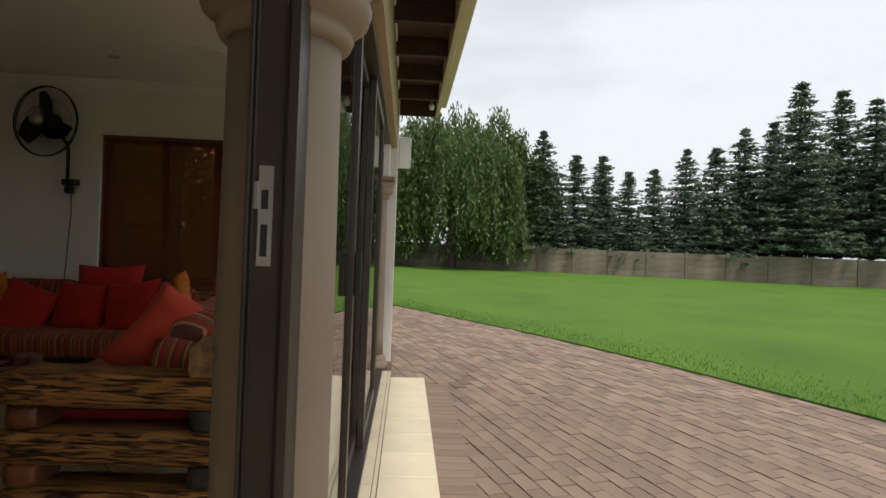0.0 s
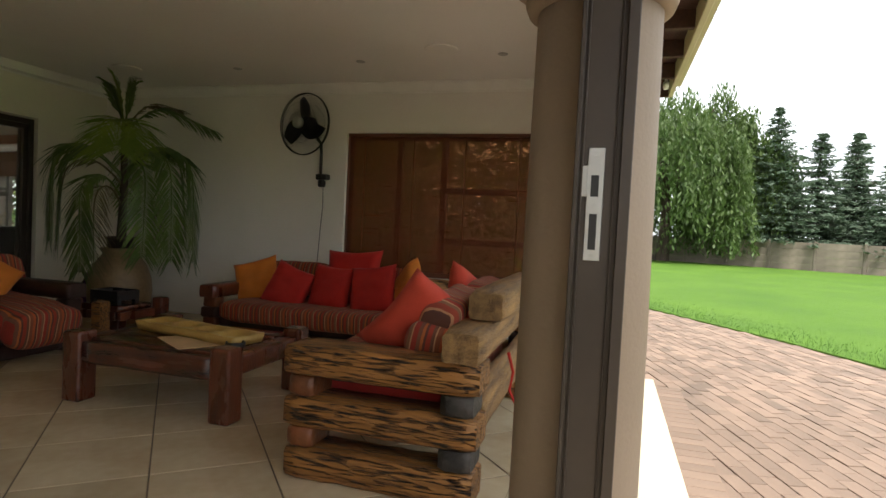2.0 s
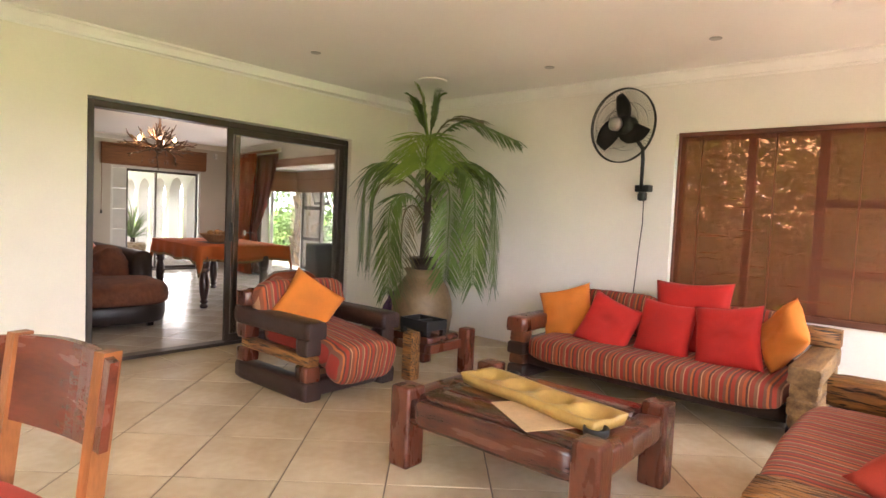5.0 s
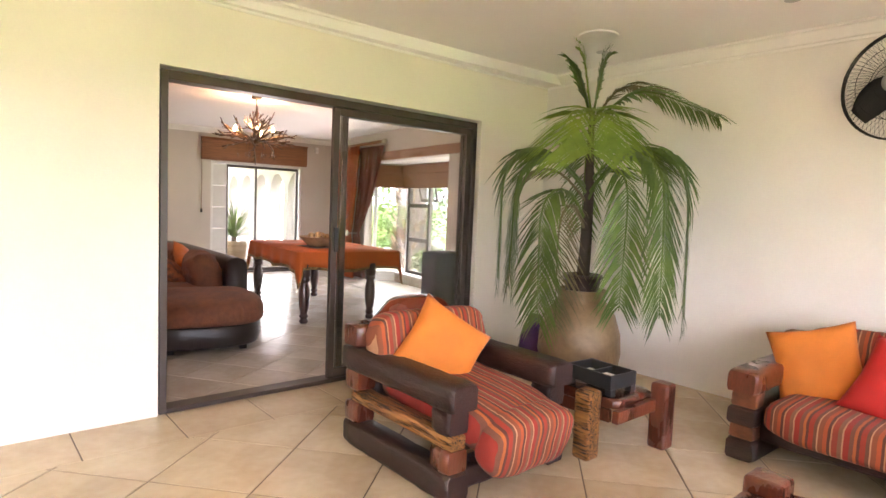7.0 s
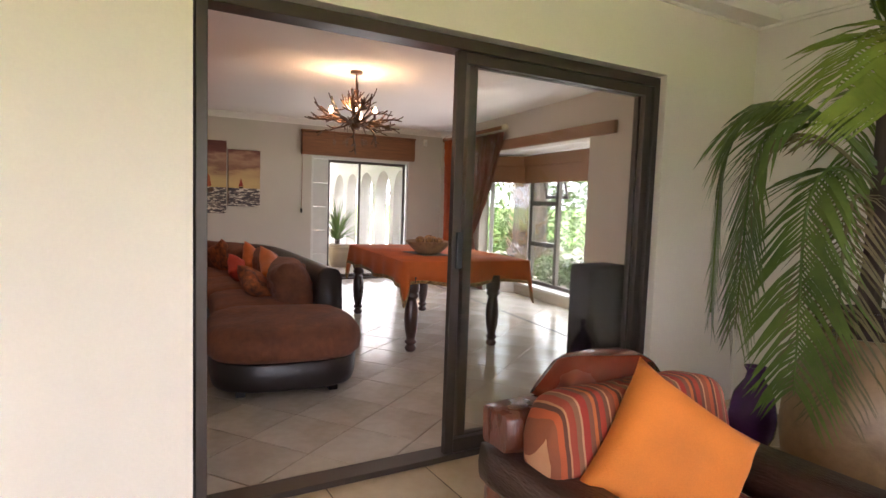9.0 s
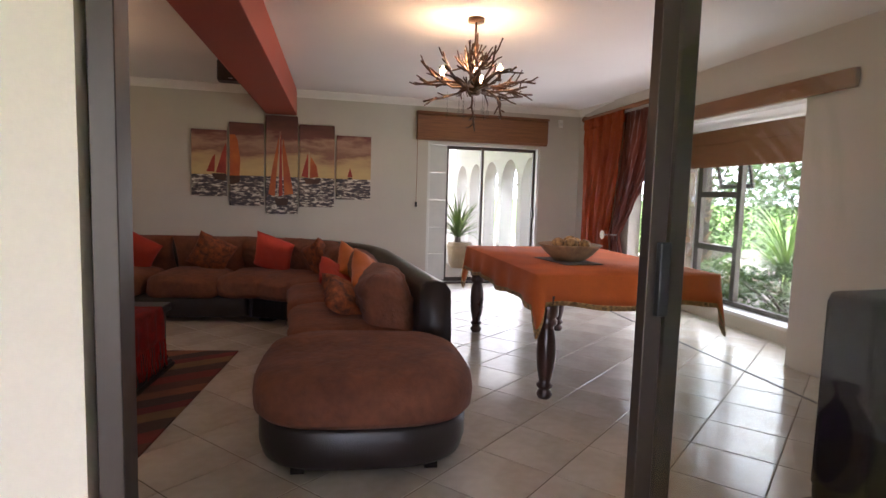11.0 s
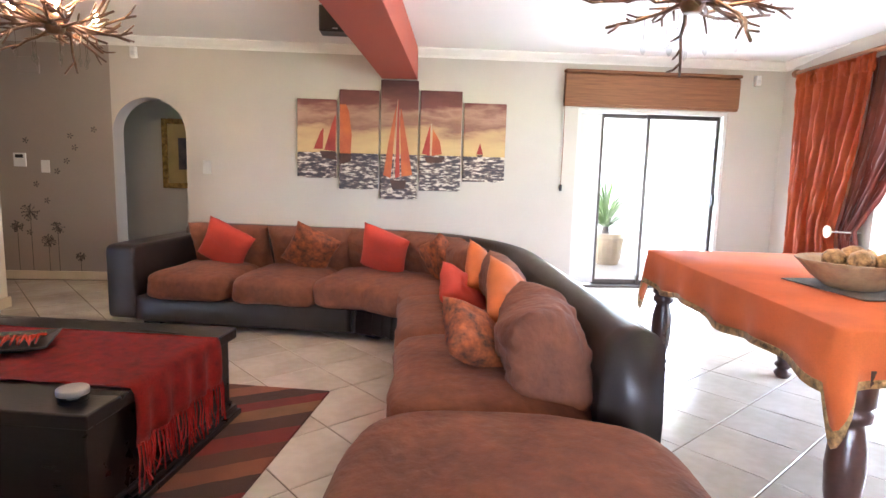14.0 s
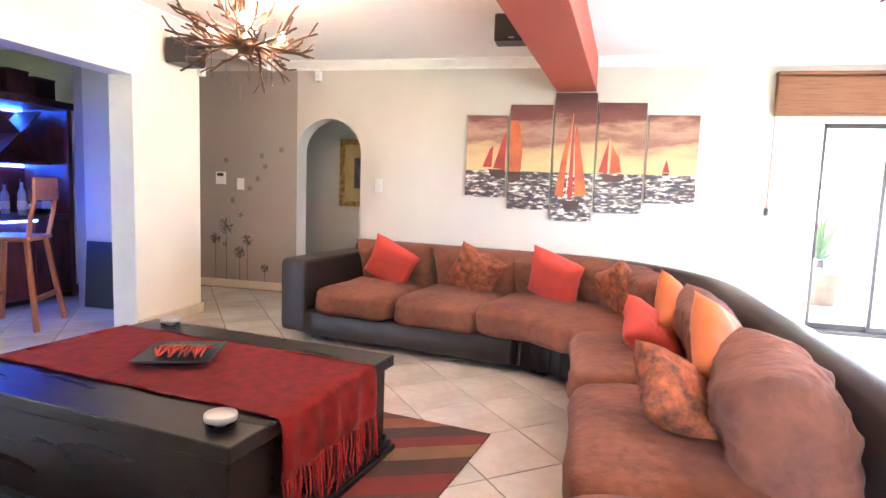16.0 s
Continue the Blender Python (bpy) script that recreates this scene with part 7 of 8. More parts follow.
for x, y, r_ in ((-0.06, 0.03, 0.055), (0.05, -0.02, 0.05), (0.07, 0.08, 0.045), (-0.03, -0.08, 0.048), (0.0, 0.04, 0.05)):
    b = bmesh.new()
    bmesh.ops.create_icosphere(b, subdivisions=3, radius=r_, matrix=Matrix.Translation((x, y, 0.085 + r_ * 0.7)))
    for v in b.verts:
        v.co += (v.co - Vector((x, y, 0.085 + r_ * 0.7))) * 0.12 * noise.noise(v.co * 40)
    part("ball", b, M_GOLDTRIM, bo, "pale woven ball", smooth=True)


# branch chandeliers
M_BULB = glow_mat("warm_bulb", (1.0, 0.62, 0.28), 14.0)
M_CRYSTAL = glass_mat("crystal", (0.9, 0.92, 0.92), 0.02)


def chandelier(x, y, seed, label):
    c = thing("chandelier", label, "chandelier", x, y, 2.04, group="branch chandeliers")
    r = random.Random(seed)
    body = bmesh.new()
    tube(body, [(0, 0, LZ - 2.04 - 0.002), (0, 0, 0.1)], 0.008, None, 8)
    lathe([(0.04, -0.05), (0.055, -0.02), (0.05, 0.03), (0.03, 0.08)], 14, bm=body)
    lathe([(0.06, LZ - 2.04 - 0.03), (0.06, LZ - 2.04 - 0.002)], 18, bm=body)
    part("core", body, M_TWIG, c, smooth=True)
    for k in range(46):
        b = bmesh.new()
        az = r.uniform(0, 6.28)
        upper = k < 14
        el = r.uniform(0.7, 1.35) if upper else r.uniform(-0.22, 0.28)
        L = r.uniform(0.18, 0.30) if upper else r.uniform(0.32, 0.48)
        p = Vector((0, 0, 0.05 if upper else 0.0))
        pts = []
        a, e = az, el
        for i in range(7):
            pts.append(p.copy())
            p = p + Vector((math.cos(a) * math.cos(e), math.sin(a) * math.cos(e), math.sin(e))) * L / 6
            a += r.gauss(0, 0.28)
            e += r.gauss(0.02, 0.19)
        tube(b, pts, 0.011, 0.007, 6)
        for q in (3, 4, 5):
            d = Vector((r.gauss(0, 1), r.gauss(0, 1), r.gauss(0.2, 0.6))).normalized()
            out = (pts[q] - pts[q - 1]).normalized()
            d = (d * 0.7 + out).normalized()
            tube(b, [pts[q], pts[q] + d * 0.05, pts[q] + d * 0.1 + Vector((0, 0, r.gauss(0.01, 0.015)))], 0.007, 0.005, 5)
        part("branch", b, M_TWIG, c, smooth=True)
    for k in range(3):
        a = 2 * math.pi * k / 3 + 0.5
        px, py = 0.24 * math.cos(a), 0.24 * math.sin(a)
        part("candle_cup", lathe([(0.012, 0.02), (0.02, 0.03), (0.012, 0.035), (0.012, 0.07)], 10, (px, py)), M_TWIG, c)
        part("bulb", lathe([(0.008, 0.07), (0.018, 0.09), (0.02, 0.105), (0.012, 0.125), (0.003, 0.14)], 12, (px, py)), M_BULB, c, "warm glowing candle bulb", smooth=True)
    part("bulb", lathe([(0.01, 0.09), (0.03, 0.11), (0.034, 0.135), (0.02, 0.165), (0.004, 0.175)], 14), M_BULB, c, "warm glowing bulb", smooth=True)
    for k in range(9):
        a = 2 * math.pi * k / 9
        rr = 0.12 if k % 2 else 0.2
        b = bmesh.new()
        tube(b, [(rr * math.cos(a), rr * math.sin(a), -0.02), (rr * math.cos(a), rr * math.sin(a), -0.16)], 0.0012, None, 3)
        dr = part("drop_wire", b, M_TWIG, c)
        part("crystal_drop", lathe([(0.002, -0.22), (0.013, -0.20), (0.012, -0.18), (0.003, -0.158)], 10, (rr * math.cos(a), rr * math.sin(a))), M_CRYSTAL, dr, smooth=True)
    lamp = new("chandelier_light", bpy.data.lights.new("chandelier_light", 'POINT'))
    lamp.data.energy, lamp.data.color, lamp.data.shadow_soft_size = 3.2, (1.0, 0.66, 0.35), 0.05
    lamp.location = (x, y, 2.04 + 0.20)


chandelier(-9.25, 4.25, 1, "bronzed twig branch chandelier over the pool table")
chandelier(-10.25, 0.92, 2, "bronzed twig branch chandelier over the coffee table")

# five-part sailing picture
def art_mat():
    m = mat("oil_painted_canvas", (0.5, 0.5, 0.5), 0.55, vary=0.1, scale=6, fine=50, bump=0.4, depth=0.004)
    nt = m.node_tree
    b = nt.nodes["Principled BSDF"]
    co = nt.nodes.new("ShaderNodeTexCoord")
    sep = nt.nodes.new("ShaderNodeSeparateXYZ")
    nt.links.new(co.outputs["Object"], sep.inputs[0])
    def nz(scale, sc, det=5.0):
        mp = nt.nodes.new("ShaderNodeMapping")
        mp.inputs["Scale"].default_value = sc
        n = nt.nodes.new("ShaderNodeTexNoise")
        n.inputs["Scale"].default_value, n.inputs["Detail"].default_value = scale, det
        nt.links.new(co.outputs["Object"], mp.inputs["Vector"])
        nt.links.new(mp.outputs["Vector"], n.inputs["Vector"])
        return n
    cloud = nz(3.0, (1, 1, 3.2))
    wave = nz(14.0, (1, 1, 3.5))
    add = nt.nodes.new("ShaderNodeMath")
    add.operation = 'MULTIPLY_ADD'
    add.inputs[1].default_value = 0.42
    nt.links.new(cloud.outputs["Fac"], add.inputs[0])
    nt.links.new(sep.outputs[2], add.inputs[2])
    rp = nt.nodes.new("ShaderNodeValToRGB")
    mr = nt.nodes.new("ShaderNodeMapRange")
    mr.inputs["From Min"].default_value, mr.inputs["From Max"].default_value = 1.40, 2.40
    nt.links.new(add.outputs[0], mr.inputs["Value"])
    nt.links.new(mr.outputs["Result"], rp.inputs["Fac"])
    stops = [(0.0, (0.50, 0.32, 0.10)), (0.30, (0.62, 0.45, 0.20)), (0.46, (0.52, 0.34, 0.17)), (0.55, (0.26, 0.12, 0.08)), (0.66, (0.42, 0.24, 0.16)), (0.76, (0.17, 0.05, 0.04)), (1.0, (0.07, 0.018, 0.018))]
    while len(rp.color_ramp.elements) < len(stops):
        rp.color_ramp.elements.new(0.5)
    for e, (p, c) in zip(rp.color_ramp.elements, stops):
        e.position, e.color = p, (*c, 1)
    sea = nt.nodes.new("ShaderNodeValToRGB")
    ss = [(0.0, (0.012, 0.012, 0.02)), (0.44, (0.06, 0.05, 0.06)), (0.54, (0.22, 0.17, 0.15)), (0.60, (0.70, 0.64, 0.54))]
    while len(sea.color_ramp.elements) < len(ss):
        sea.color_ramp.elements.new(0.5)
    for e, (p, c) in zip(sea.color_ramp.elements, ss):
        e.position, e.color = p, (*c, 1)
    nt.links.new(wave.outputs["Fac"], sea.inputs["Fac"])
    gt = nt.nodes.new("ShaderNodeMath")
    gt.operation = 'GREATER_THAN'
    gt.inputs[1].default_value = 1.425
    nt.links.new(sep.outputs[2], gt.inputs[0])
    mx = nt.nodes.new("ShaderNodeMix")
    mx.data_type = 'RGBA'
    nt.links.new(gt.outputs[0], mx.inputs["Factor"])
    nt.links.new(sea.outputs["Color"], mx.inputs["A"])
    nt.links.new(rp.outputs["Color"], mx.inputs["B"])
    nt.links.new(mx.outputs["Result"], b.inputs["Base Color"])
    return m


M_ART = art_mat()
M_SAIL = mat("painted_red_sail", (0.50, 0.055, 0.025), 0.5, vary=0.4, scale=5, fine=60, bump=0.2, second=(0.24, 0.02, 0.014))
M_SAILO = mat("painted_orange_sail", (0.60, 0.16, 0.03), 0.5, vary=0.4, scale=5, fine=60, bump=0.2, second=(0.34, 0.05, 0.015))
M_HULL = mat("painted_dark_hull", (0.09, 0.035, 0.022), 0.5, vary=0.4, bump=0.2)
M_MAST = mat("painted_pale_mast", (0.6, 0.5, 0.35), 0.5, vary=0.2, bump=0.1)
AX = LX0 + 0.031


def shape(pts, material, parent, name, lift=0.0):
    b = bmesh.new()
    f = b.faces.new([b.verts.new((AX + lift, y, z)) for y, z in pts])
    g = bmesh.ops.extrude_face_region(b, geom=[f])
    bmesh.ops.translate(b, vec=(0.0012, 0, 0), verts=[v for v in g["geom"] if isinstance(v, bmesh.types.BMVert)])
    bmesh.ops.recalc_face_normals(b, faces=b.faces)
    part(name, b, material, parent)


PANELS = [((1.808, 2.22, 1.155, 1.978), [("sail", M_SAIL, [(2.09, 1.45), (2.212, 1.44), (2.212, 1.83), (2.17, 1.72)]), ("sail", M_SAIL, [(1.98, 1.46), (2.075, 1.46), (2.085, 1.68), (2.05, 1.64)]), ("hull", M_HULL, [(2.04, 1.44), (2.07, 1.37), (2.212, 1.35), (2.212, 1.44)])]),
          ((2.25, 2.665, 1.045, 2.085), [("sail", M_SAILO, [(2.256, 1.42), (2.37, 1.42), (2.38, 1.62), (2.35, 1.86), (2.32, 1.93), (2.256, 1.93)]), ("hull", M_HULL, [(2.256, 1.42), (2.38, 1.42), (2.37, 1.34), (2.30, 1.31), (2.256, 1.31)])]),
          ((2.686, 3.084, 0.945, 2.20), [("sail", M_SAILO, [(2.72, 1.20), (2.80, 1.17), (2.855, 1.95), (2.83, 1.85), (2.77, 1.55)]), ("sail", M_SAIL, [(2.845, 1.17), (2.895, 1.19), (2.875, 2.02), (2.862, 1.9)]), ("sail", M_SAILO, [(2.915, 1.19), (3.03, 1.21), (2.98, 1.5), (2.90, 1.92), (2.89, 1.8)]), ("mast", M_MAST, [(2.825, 1.16), (2.834, 1.16), (2.867, 2.0), (2.863, 2.0)]), ("hull", M_HULL, [(2.79, 1.15), (2.97, 1.15), (2.95, 1.06), (2.82, 1.05)])]),
          ((3.105, 3.55, 1.045, 2.105), [("sail", M_SAIL, [(3.13, 1.44), (3.215, 1.42), (3.215, 1.75), (3.18, 1.63)]), ("sail", M_SAILO, [(3.235, 1.42), (3.345, 1.44), (3.32, 1.58), (3.245, 1.70)]), ("mast", M_MAST, [(3.221, 1.42), (3.229, 1.42), (3.228, 1.76), (3.224, 1.76)]), ("hull", M_HULL, [(3.15, 1.41), (3.38, 1.41), (3.35, 1.35), (3.19, 1.345)])]),
          ((3.575, 4.03, 1.155, 1.99), [("sail", M_SAIL, [(3.72, 1.45), (3.79, 1.45), (3.765, 1.54), (3.755, 1.57), (3.74, 1.52)]), ("hull", M_HULL, [(3.72, 1.445), (3.79, 1.445), (3.78, 1.425), (3.73, 1.425)])])]
for (y0, y1, z0, z1), shapes in PANELS:
    p = thing("canvas_panel", "stretched canvas panel of a red-sailed ship picture", "picture", group="five-part sailing picture")
    part("canvas", box(LX0 + 0.002, LX0 + 0.03, y0, y1, z0, z1, 0.003), M_ART, p)
    for nm, mt, pts in shapes:
        shape(pts, mt, p, nm, 0.001 if nm == "mast" else 0.0)

# wall fittings
def plate(x, y, z, w, h, label, cat, name, d=0.012):
    t = thing(name, label, cat, x, y, z)
    part("cover_plate", box(0.001, d, -w / 2, w / 2, -h / 2, h / 2, 0.003, 2), M_WHITEPL, t)
    return t


t = plate(LX0, 0.858, 1.235, 0.085, 0.14, "white double light switch plate", "light switch", "light_switch")
part("rocker", box(0.012, 0.016, -0.02, 0.02, 0.01, 0.05, 0.002), M_WHITEPL, t)
part("rocker", box(0.012, 0.016, -0.02, 0.02, -0.05, -0.01, 0.002), M_WHITEPL, t)
t = plate(LX0 + 0.004, -0.792, 1.197, 0.085, 0.13, "white light switch plate on the taupe wall", "light switch", "light_switch")
part("rocker", box(0.012, 0.016, -0.02, 0.02, -0.02, 0.02, 0.002), M_WHITEPL, t)
t = plate(LX0 + 0.004, -1.040, 1.259, 0.12, 0.14, "white wall alarm keypad with dark display", "keypad", "alarm_keypad", 0.022)
part("display", box(0.022, 0.024, -0.04, 0.04, 0.02, 0.055), M_BLACKPL, t)
for x, y, z in ((LX0 + 0.03, 6.78, 2.33), (LX0 + 0.03, 0.16, 2.38), (-11.66, LY0 + 0.03, 2.2)):
    t = thing("motion_detector", "small white alarm motion detector", "sensor", x, y, z, group="alarm detectors")
    part("housing", box(-0.028, 0.03, -0.03, 0.03, -0.055, 0.055, 0.008, 2), M_WHITEPL, t)
    part("lens", box(0.03, 0.034, -0.018, 0.018, -0.03, 0.01, 0.003), M_BULBOFF, t)
t = thing("air_vent", "taupe painted louvred wall vent", "vent", LX0 + 0.004, -0.9, 2.22)
part("vent_frame", box(0.001, 0.01, -0.11, 0.11, -0.08, 0.08, 0.003), M_TAUPE, t)
for k in range(5):
    part("slat", box(0.01, 0.014, -0.09, 0.09, -0.06 + 0.026 * k, -0.045 + 0.026 * k), M_TAUPE, t)

# dandelion wall decals
M_DECAL = mat("charcoal_wall_vinyl", (0.09, 0.075, 0.07), 0.6, vary=0.1, bump=0.02)
dd = thing("wall_decal", "charcoal dandelion vinyl decal on the taupe wall", "wall decal", LX0 + 0.0045, 0, 0)
rnd = random.Random(3)
for y, z, r_ in ((-0.98, 0.72, 0.100), (-1.12, 0.56, 0.065), (-0.71, 0.56, 0.070), (-0.81, 0.41, 0.075), (-0.49, 0.25, 0.050)):
    b = bmesh.new()
    for k in range(34):
        a, q = rnd.uniform(0, 6.28), r_ * rnd.uniform(0.5, 1.0)
        ca, sa = math.cos(a), math.sin(a)
        e = (y + q * ca, z + q * sa)
        w = 0.0022
        b.faces.new([b.verts.new((0.001, *p)) for p in ((y - sa * w, z + ca * w), (y + sa * w, z - ca * w), (e[0] + sa * w, e[1] - ca * w), (e[0] - sa * w, e[1] + ca * w))])
        b.faces.new([b.verts.new((0.001, e[0] + 0.008 * math.cos(i * 1.047), e[1] + 0.008 * math.sin(i * 1.047))) for i in range(6)])
    bmesh.ops.solidify(b, geom=b.faces[:], thickness=0.0006)
    h = part("seed_head", b, M_DECAL, dd)
    part("flower_stem", box(0.0005, 0.0015, y - 0.003, y + 0.003, 0.09, z), M_DECAL, h)
for y, z in ((-0.98, 1.46), (-0.53, 1.52), (-0.49, 1.40), (-0.29, 1.59), (-0.58, 1.26), (-0.90, 1.01), (-0.80, 0.84), (-1.00, 0.50), (-0.68, 1.15)):
    b = bmesh.new()
    for i in range(5):
        a = i * 1.256
        b.faces.new([b.verts.new((0.001, *p)) for p in ((y, z), (y + 0.028 * math.cos(a - 0.3), z + 0.028 * math.sin(a - 0.3)), (y + 0.034 * math.cos(a), z + 0.034 * math.sin(a)), (y + 0.028 * math.cos(a + 0.3), z + 0.028 * math.sin(a + 0.3)))])
    bmesh.ops.solidify(b, geom=b.faces[:], thickness=0.0006)
    part("floating_seed", b, M_DECAL, dd)

# loudspeakers
def speaker(x, y, z, rz, label):
    s = thing("loudspeaker", label, "speaker", x, y, z, rz, group="wall loudspeakers")
    part("cabinet", box(-0.13, 0.13, 0.0, 0.19, -0.10, 0.10, 0.012, 2), M_BLACKPL, s)
    part("grille", box(-0.12, 0.12, 0.19, 0.20, -0.09, 0.09, 0.004), M_LEATHER, s)
    part("badge", box(-0.02, 0.02, 0.2, 0.2015, -0.085, -0.075), M_STEEL, s)
    part("bracket", box(-0.03, 0.03, -0.04, 0.0, -0.03, 0.03), M_BLACKPL, s)


speaker(-11.30, LY0 + 0.045, 2.26, 0, "small black loudspeaker on the cream wall")
speaker(-11.6, 2.394, 2.433, -90, "small black loudspeaker beside the red beam")
sb = thing("floor_speaker", "black floor-standing loudspeaker inside the lounge", "speaker", -6.85, 5.28, 0)
M_VENEER = mat("matt_black_veneer", (0.012, 0.010, 0.009), 0.65, vary=0.2, bump=0.05, spec=0.2)
part("cabinet", box(-0.11, 0.11, -0.17, 0.17, 0.03, 0.92, 0.03, 3), M_VENEER, sb)
part("grille", box(-0.122, -0.11, -0.15, 0.15, 0.1, 0.88, 0.005), M_VENEER, sb)
part("base", box(-0.13, 0.13, -0.18, 0.18, 0, 0.03, 0.005), M_BLACKWOOD, sb)

# gilt picture in the hall
M_GILT = mat("antique_gilt", (0.42, 0.27, 0.08), 0.4, metal=0.6, vary=0.4, scale=20, fine=60, bump=0.6)
M_MOUNT = mat("ochre_mount", (0.45, 0.33, 0.13), 0.7, vary=0.1)
M_DARKART = mat("dark_painted_still_life", (0.13, 0.10, 0.11), 0.5, vary=0.5, scale=9, fine=30, bump=0.1, second=(0.04, 0.04, 0.06))
gp = thing("framed_picture", "dark picture with ochre mount in an ornate gilt frame", "picture", -14.298, 0.18, 1.39)
for a in ((-0.34, -0.27, -0.44, 0.44), (0.27, 0.34, -0.44, 0.44), (-0.27, 0.27, 0.37, 0.44), (-0.27, 0.27, -0.44, -0.37)):
    part("frame_moulding", box(0.001, 0.045, *a, 0.012, 2), M_GILT, gp)
part("mount", box(0.001, 0.015, -0.27, 0.27, -0.37, 0.37), M_MOUNT, gp)
part("painting", box(0.015, 0.018, -0.14, 0.14, -0.2, 0.2), M_DARKART, gp)

# bar: lit cabinet, stool and board
M_BARWOOD = mat("reddish_bar_wood", (0.16, 0.045, 0.025), 0.4, vary=0.35, scale=3, fine=30, bump=0.2, stretch=(5, 5, 0.8))
M_BLUE = glow_mat("blue_strip_light", (0.06, 0.16, 1.0), 2.2)
bc = thing("bar_cabinet", "reddish wooden bar cabinet lit blue inside", "cabinet", -11.85, -2.55, 0)
W = 1.7
part("side_panel", box(0, 0.05, 0, 0.56, 0, 1.86, 0.004), M_BARWOOD, bc)
part("side_panel", box(W - 0.05, W, 0, 0.56, 0, 1.86, 0.004), M_BARWOOD, bc)
part("back_panel", box(0.05, W - 0.05, 0, 0.02, 0, 1.86), M_BARWOOD, bc)
part("cabinet_top", box(-0.03, W + 0.03, -0.0, 0.6, 1.86, 1.93, 0.008), M_BARWOOD, bc)
part("counter", box(0.05, W - 0.05, 0.02, 0.60, 0.80, 0.84, 0.004), M_BARWOOD, bc)
part("shelf", box(0.05, W - 0.05, 0.02, 0.36, 1.32, 1.345), M_BARWOOD, bc)
for k in range(4):
    d = part("door_panel", box(0.06 + 0.4 * k, 0.44 + 0.4 * k, 0.53, 0.555, 0.06, 0.78, 0.006), M_BARWOOD, bc)
    part("raised_panel", box(0.12 + 0.4 * k, 0.38 + 0.4 * k, 0.555, 0.563, 0.14, 0.70, 0.005), M_BARWOOD, d)
for s_ in (-1, 1):
    b = box(-0.008, 0.008, 0.06, 0.34, -0.32, 0.32)
    o = part("bottle_lattice", b, M_BARWOOD, bc)
    o.matrix_basis = pose(0.36, 0, 1.60, 0, 45 * s_, 0)
part("light_strip", box(0.06, W - 0.06, 0.022, 0.03, 1.83, 1.85), M_BLUE, bc, "glowing blue strip")
part("light_strip", box(0.06, W - 0.06, 0.022, 0.03, 1.29, 1.31), M_BLUE, bc, "glowing blue strip")
part("light_strip", box(0.45, W - 0.06, 0.60, 0.606, 0.785, 0.80), M_BLUE, bc, "glowing blue strip")
M_BOTTLE = [mat("green_bottle", (0.02, 0.06, 0.025), 0.1, bump=0), mat("amber_bottle", (0.16, 0.06, 0.015), 0.1, bump=0), mat("clear_bottle", (0.5, 0.55, 0.6), 0.1, bump=0)]
rnd = random.Random(17)
for z, y in ((0.842, 0.28), (0.842, 0.42), (1.347, 0.2)):
    for k in range(9):
        if z > 1.3 and k < 3:
            continue
        s_ = rnd.uniform(0.8, 1.1)
        bt2 = thing("bottle", "liquor bottle standing in the bar cabinet", "bottle", -11.85 + 0.16 + 0.16 * k + rnd.uniform(-0.03, 0.03), -2.55 + y + rnd.uniform(-0.04, 0.04), z, 0, "bar bottles")
        part("bottle_body", lathe([(0.034, 0), (0.038, 0.006), (0.038, 0.17 * s_), (0.03, 0.2 * s_), (0.014, 0.23 * s_), (0.013, 0.28 * s_)], 14), M_BOTTLE[k % 3], bt2, smooth=True)
        part("bottle_label", lathe([(0.0385, 0.05), (0.039, 0.051), (0.039, 0.12 * s_), (0.0385, 0.121 * s_)], 14), M_WHITEPL, bt2)
        part("bottle_cap", lathe([(0.015, 0.275 * s_), (0.015, 0.3 * s_)], 10), M_BLACKPL, bt2)
for k in range(5):
    bk = thing("wooden_box", "small wooden box on the bar cabinet", "box", -11.70 + 0.28 * k, -2.25, 1.93, 0, "boxes on the cabinet")
    part("carton", box(-0.11, 0.11, -0.12, 0.12, 0, 0.2 + 0.03 * (k % 2), 0.004), (M_BARWOOD, M_SLEEPER_BLOCK, M_PINEWOOD)[k % 3], bk)
    part("carton_lid", box(-0.115, 0.115, -0.125, 0.125, 0.2 + 0.03 * (k % 2), 0.215 + 0.03 * (k % 2), 0.003), M_BARWOOD, bk)
bs = thing("bar_stool", "tall orange-brown wooden bar stool with a curved back", "stool", -10.72, -1.42, 0, 25)
part("seat", box(-0.2, 0.2, -0.19, 0.19, 0.70, 0.735, 0.012, 2), M_PINEWOOD, bs)
for sx in (-1, 1):
    for sy in (-1, 1):
        b = bmesh.new()
        tube(b, [(sx * 0.25, sy * 0.24, 0), (sx * 0.16, sy * 0.15, 0.70)], 0.024, 0.022, 8)
        part("leg", b, M_PINEWOOD, bs)
for a in ((-0.2, 0.2, -0.215, -0.185), (-0.2, 0.2, 0.185, 0.215)):
    part("stretcher", box(*a, 0.22, 0.26, 0.004), M_PINEWOOD, bs)
for sx in (-1, 1):
    b = bmesh.new()
    tube(b, [(sx * 0.17, 0.17, 0.73), (sx * 0.19, 0.2, 0.9), (sx * 0.16, 0.24, 1.12)], 0.02, 0.016, 8)
    part("back_post", b, M_PINEWOOD, bs)
part("backrest", box(-0.2, 0.2, 0.215, 0.245, 1.02, 1.2, 0.014, 3), M_PINEWOOD, bs)
bb = thing("leaning_board", "black board leaning in the bar corner", "board", -11.49, -1.28, 0, 0)
o = part("board", box(-0.012, 0.012, -0.22, 0.22, 0, 0.62, 0.003), M_BLACKPL, bb)
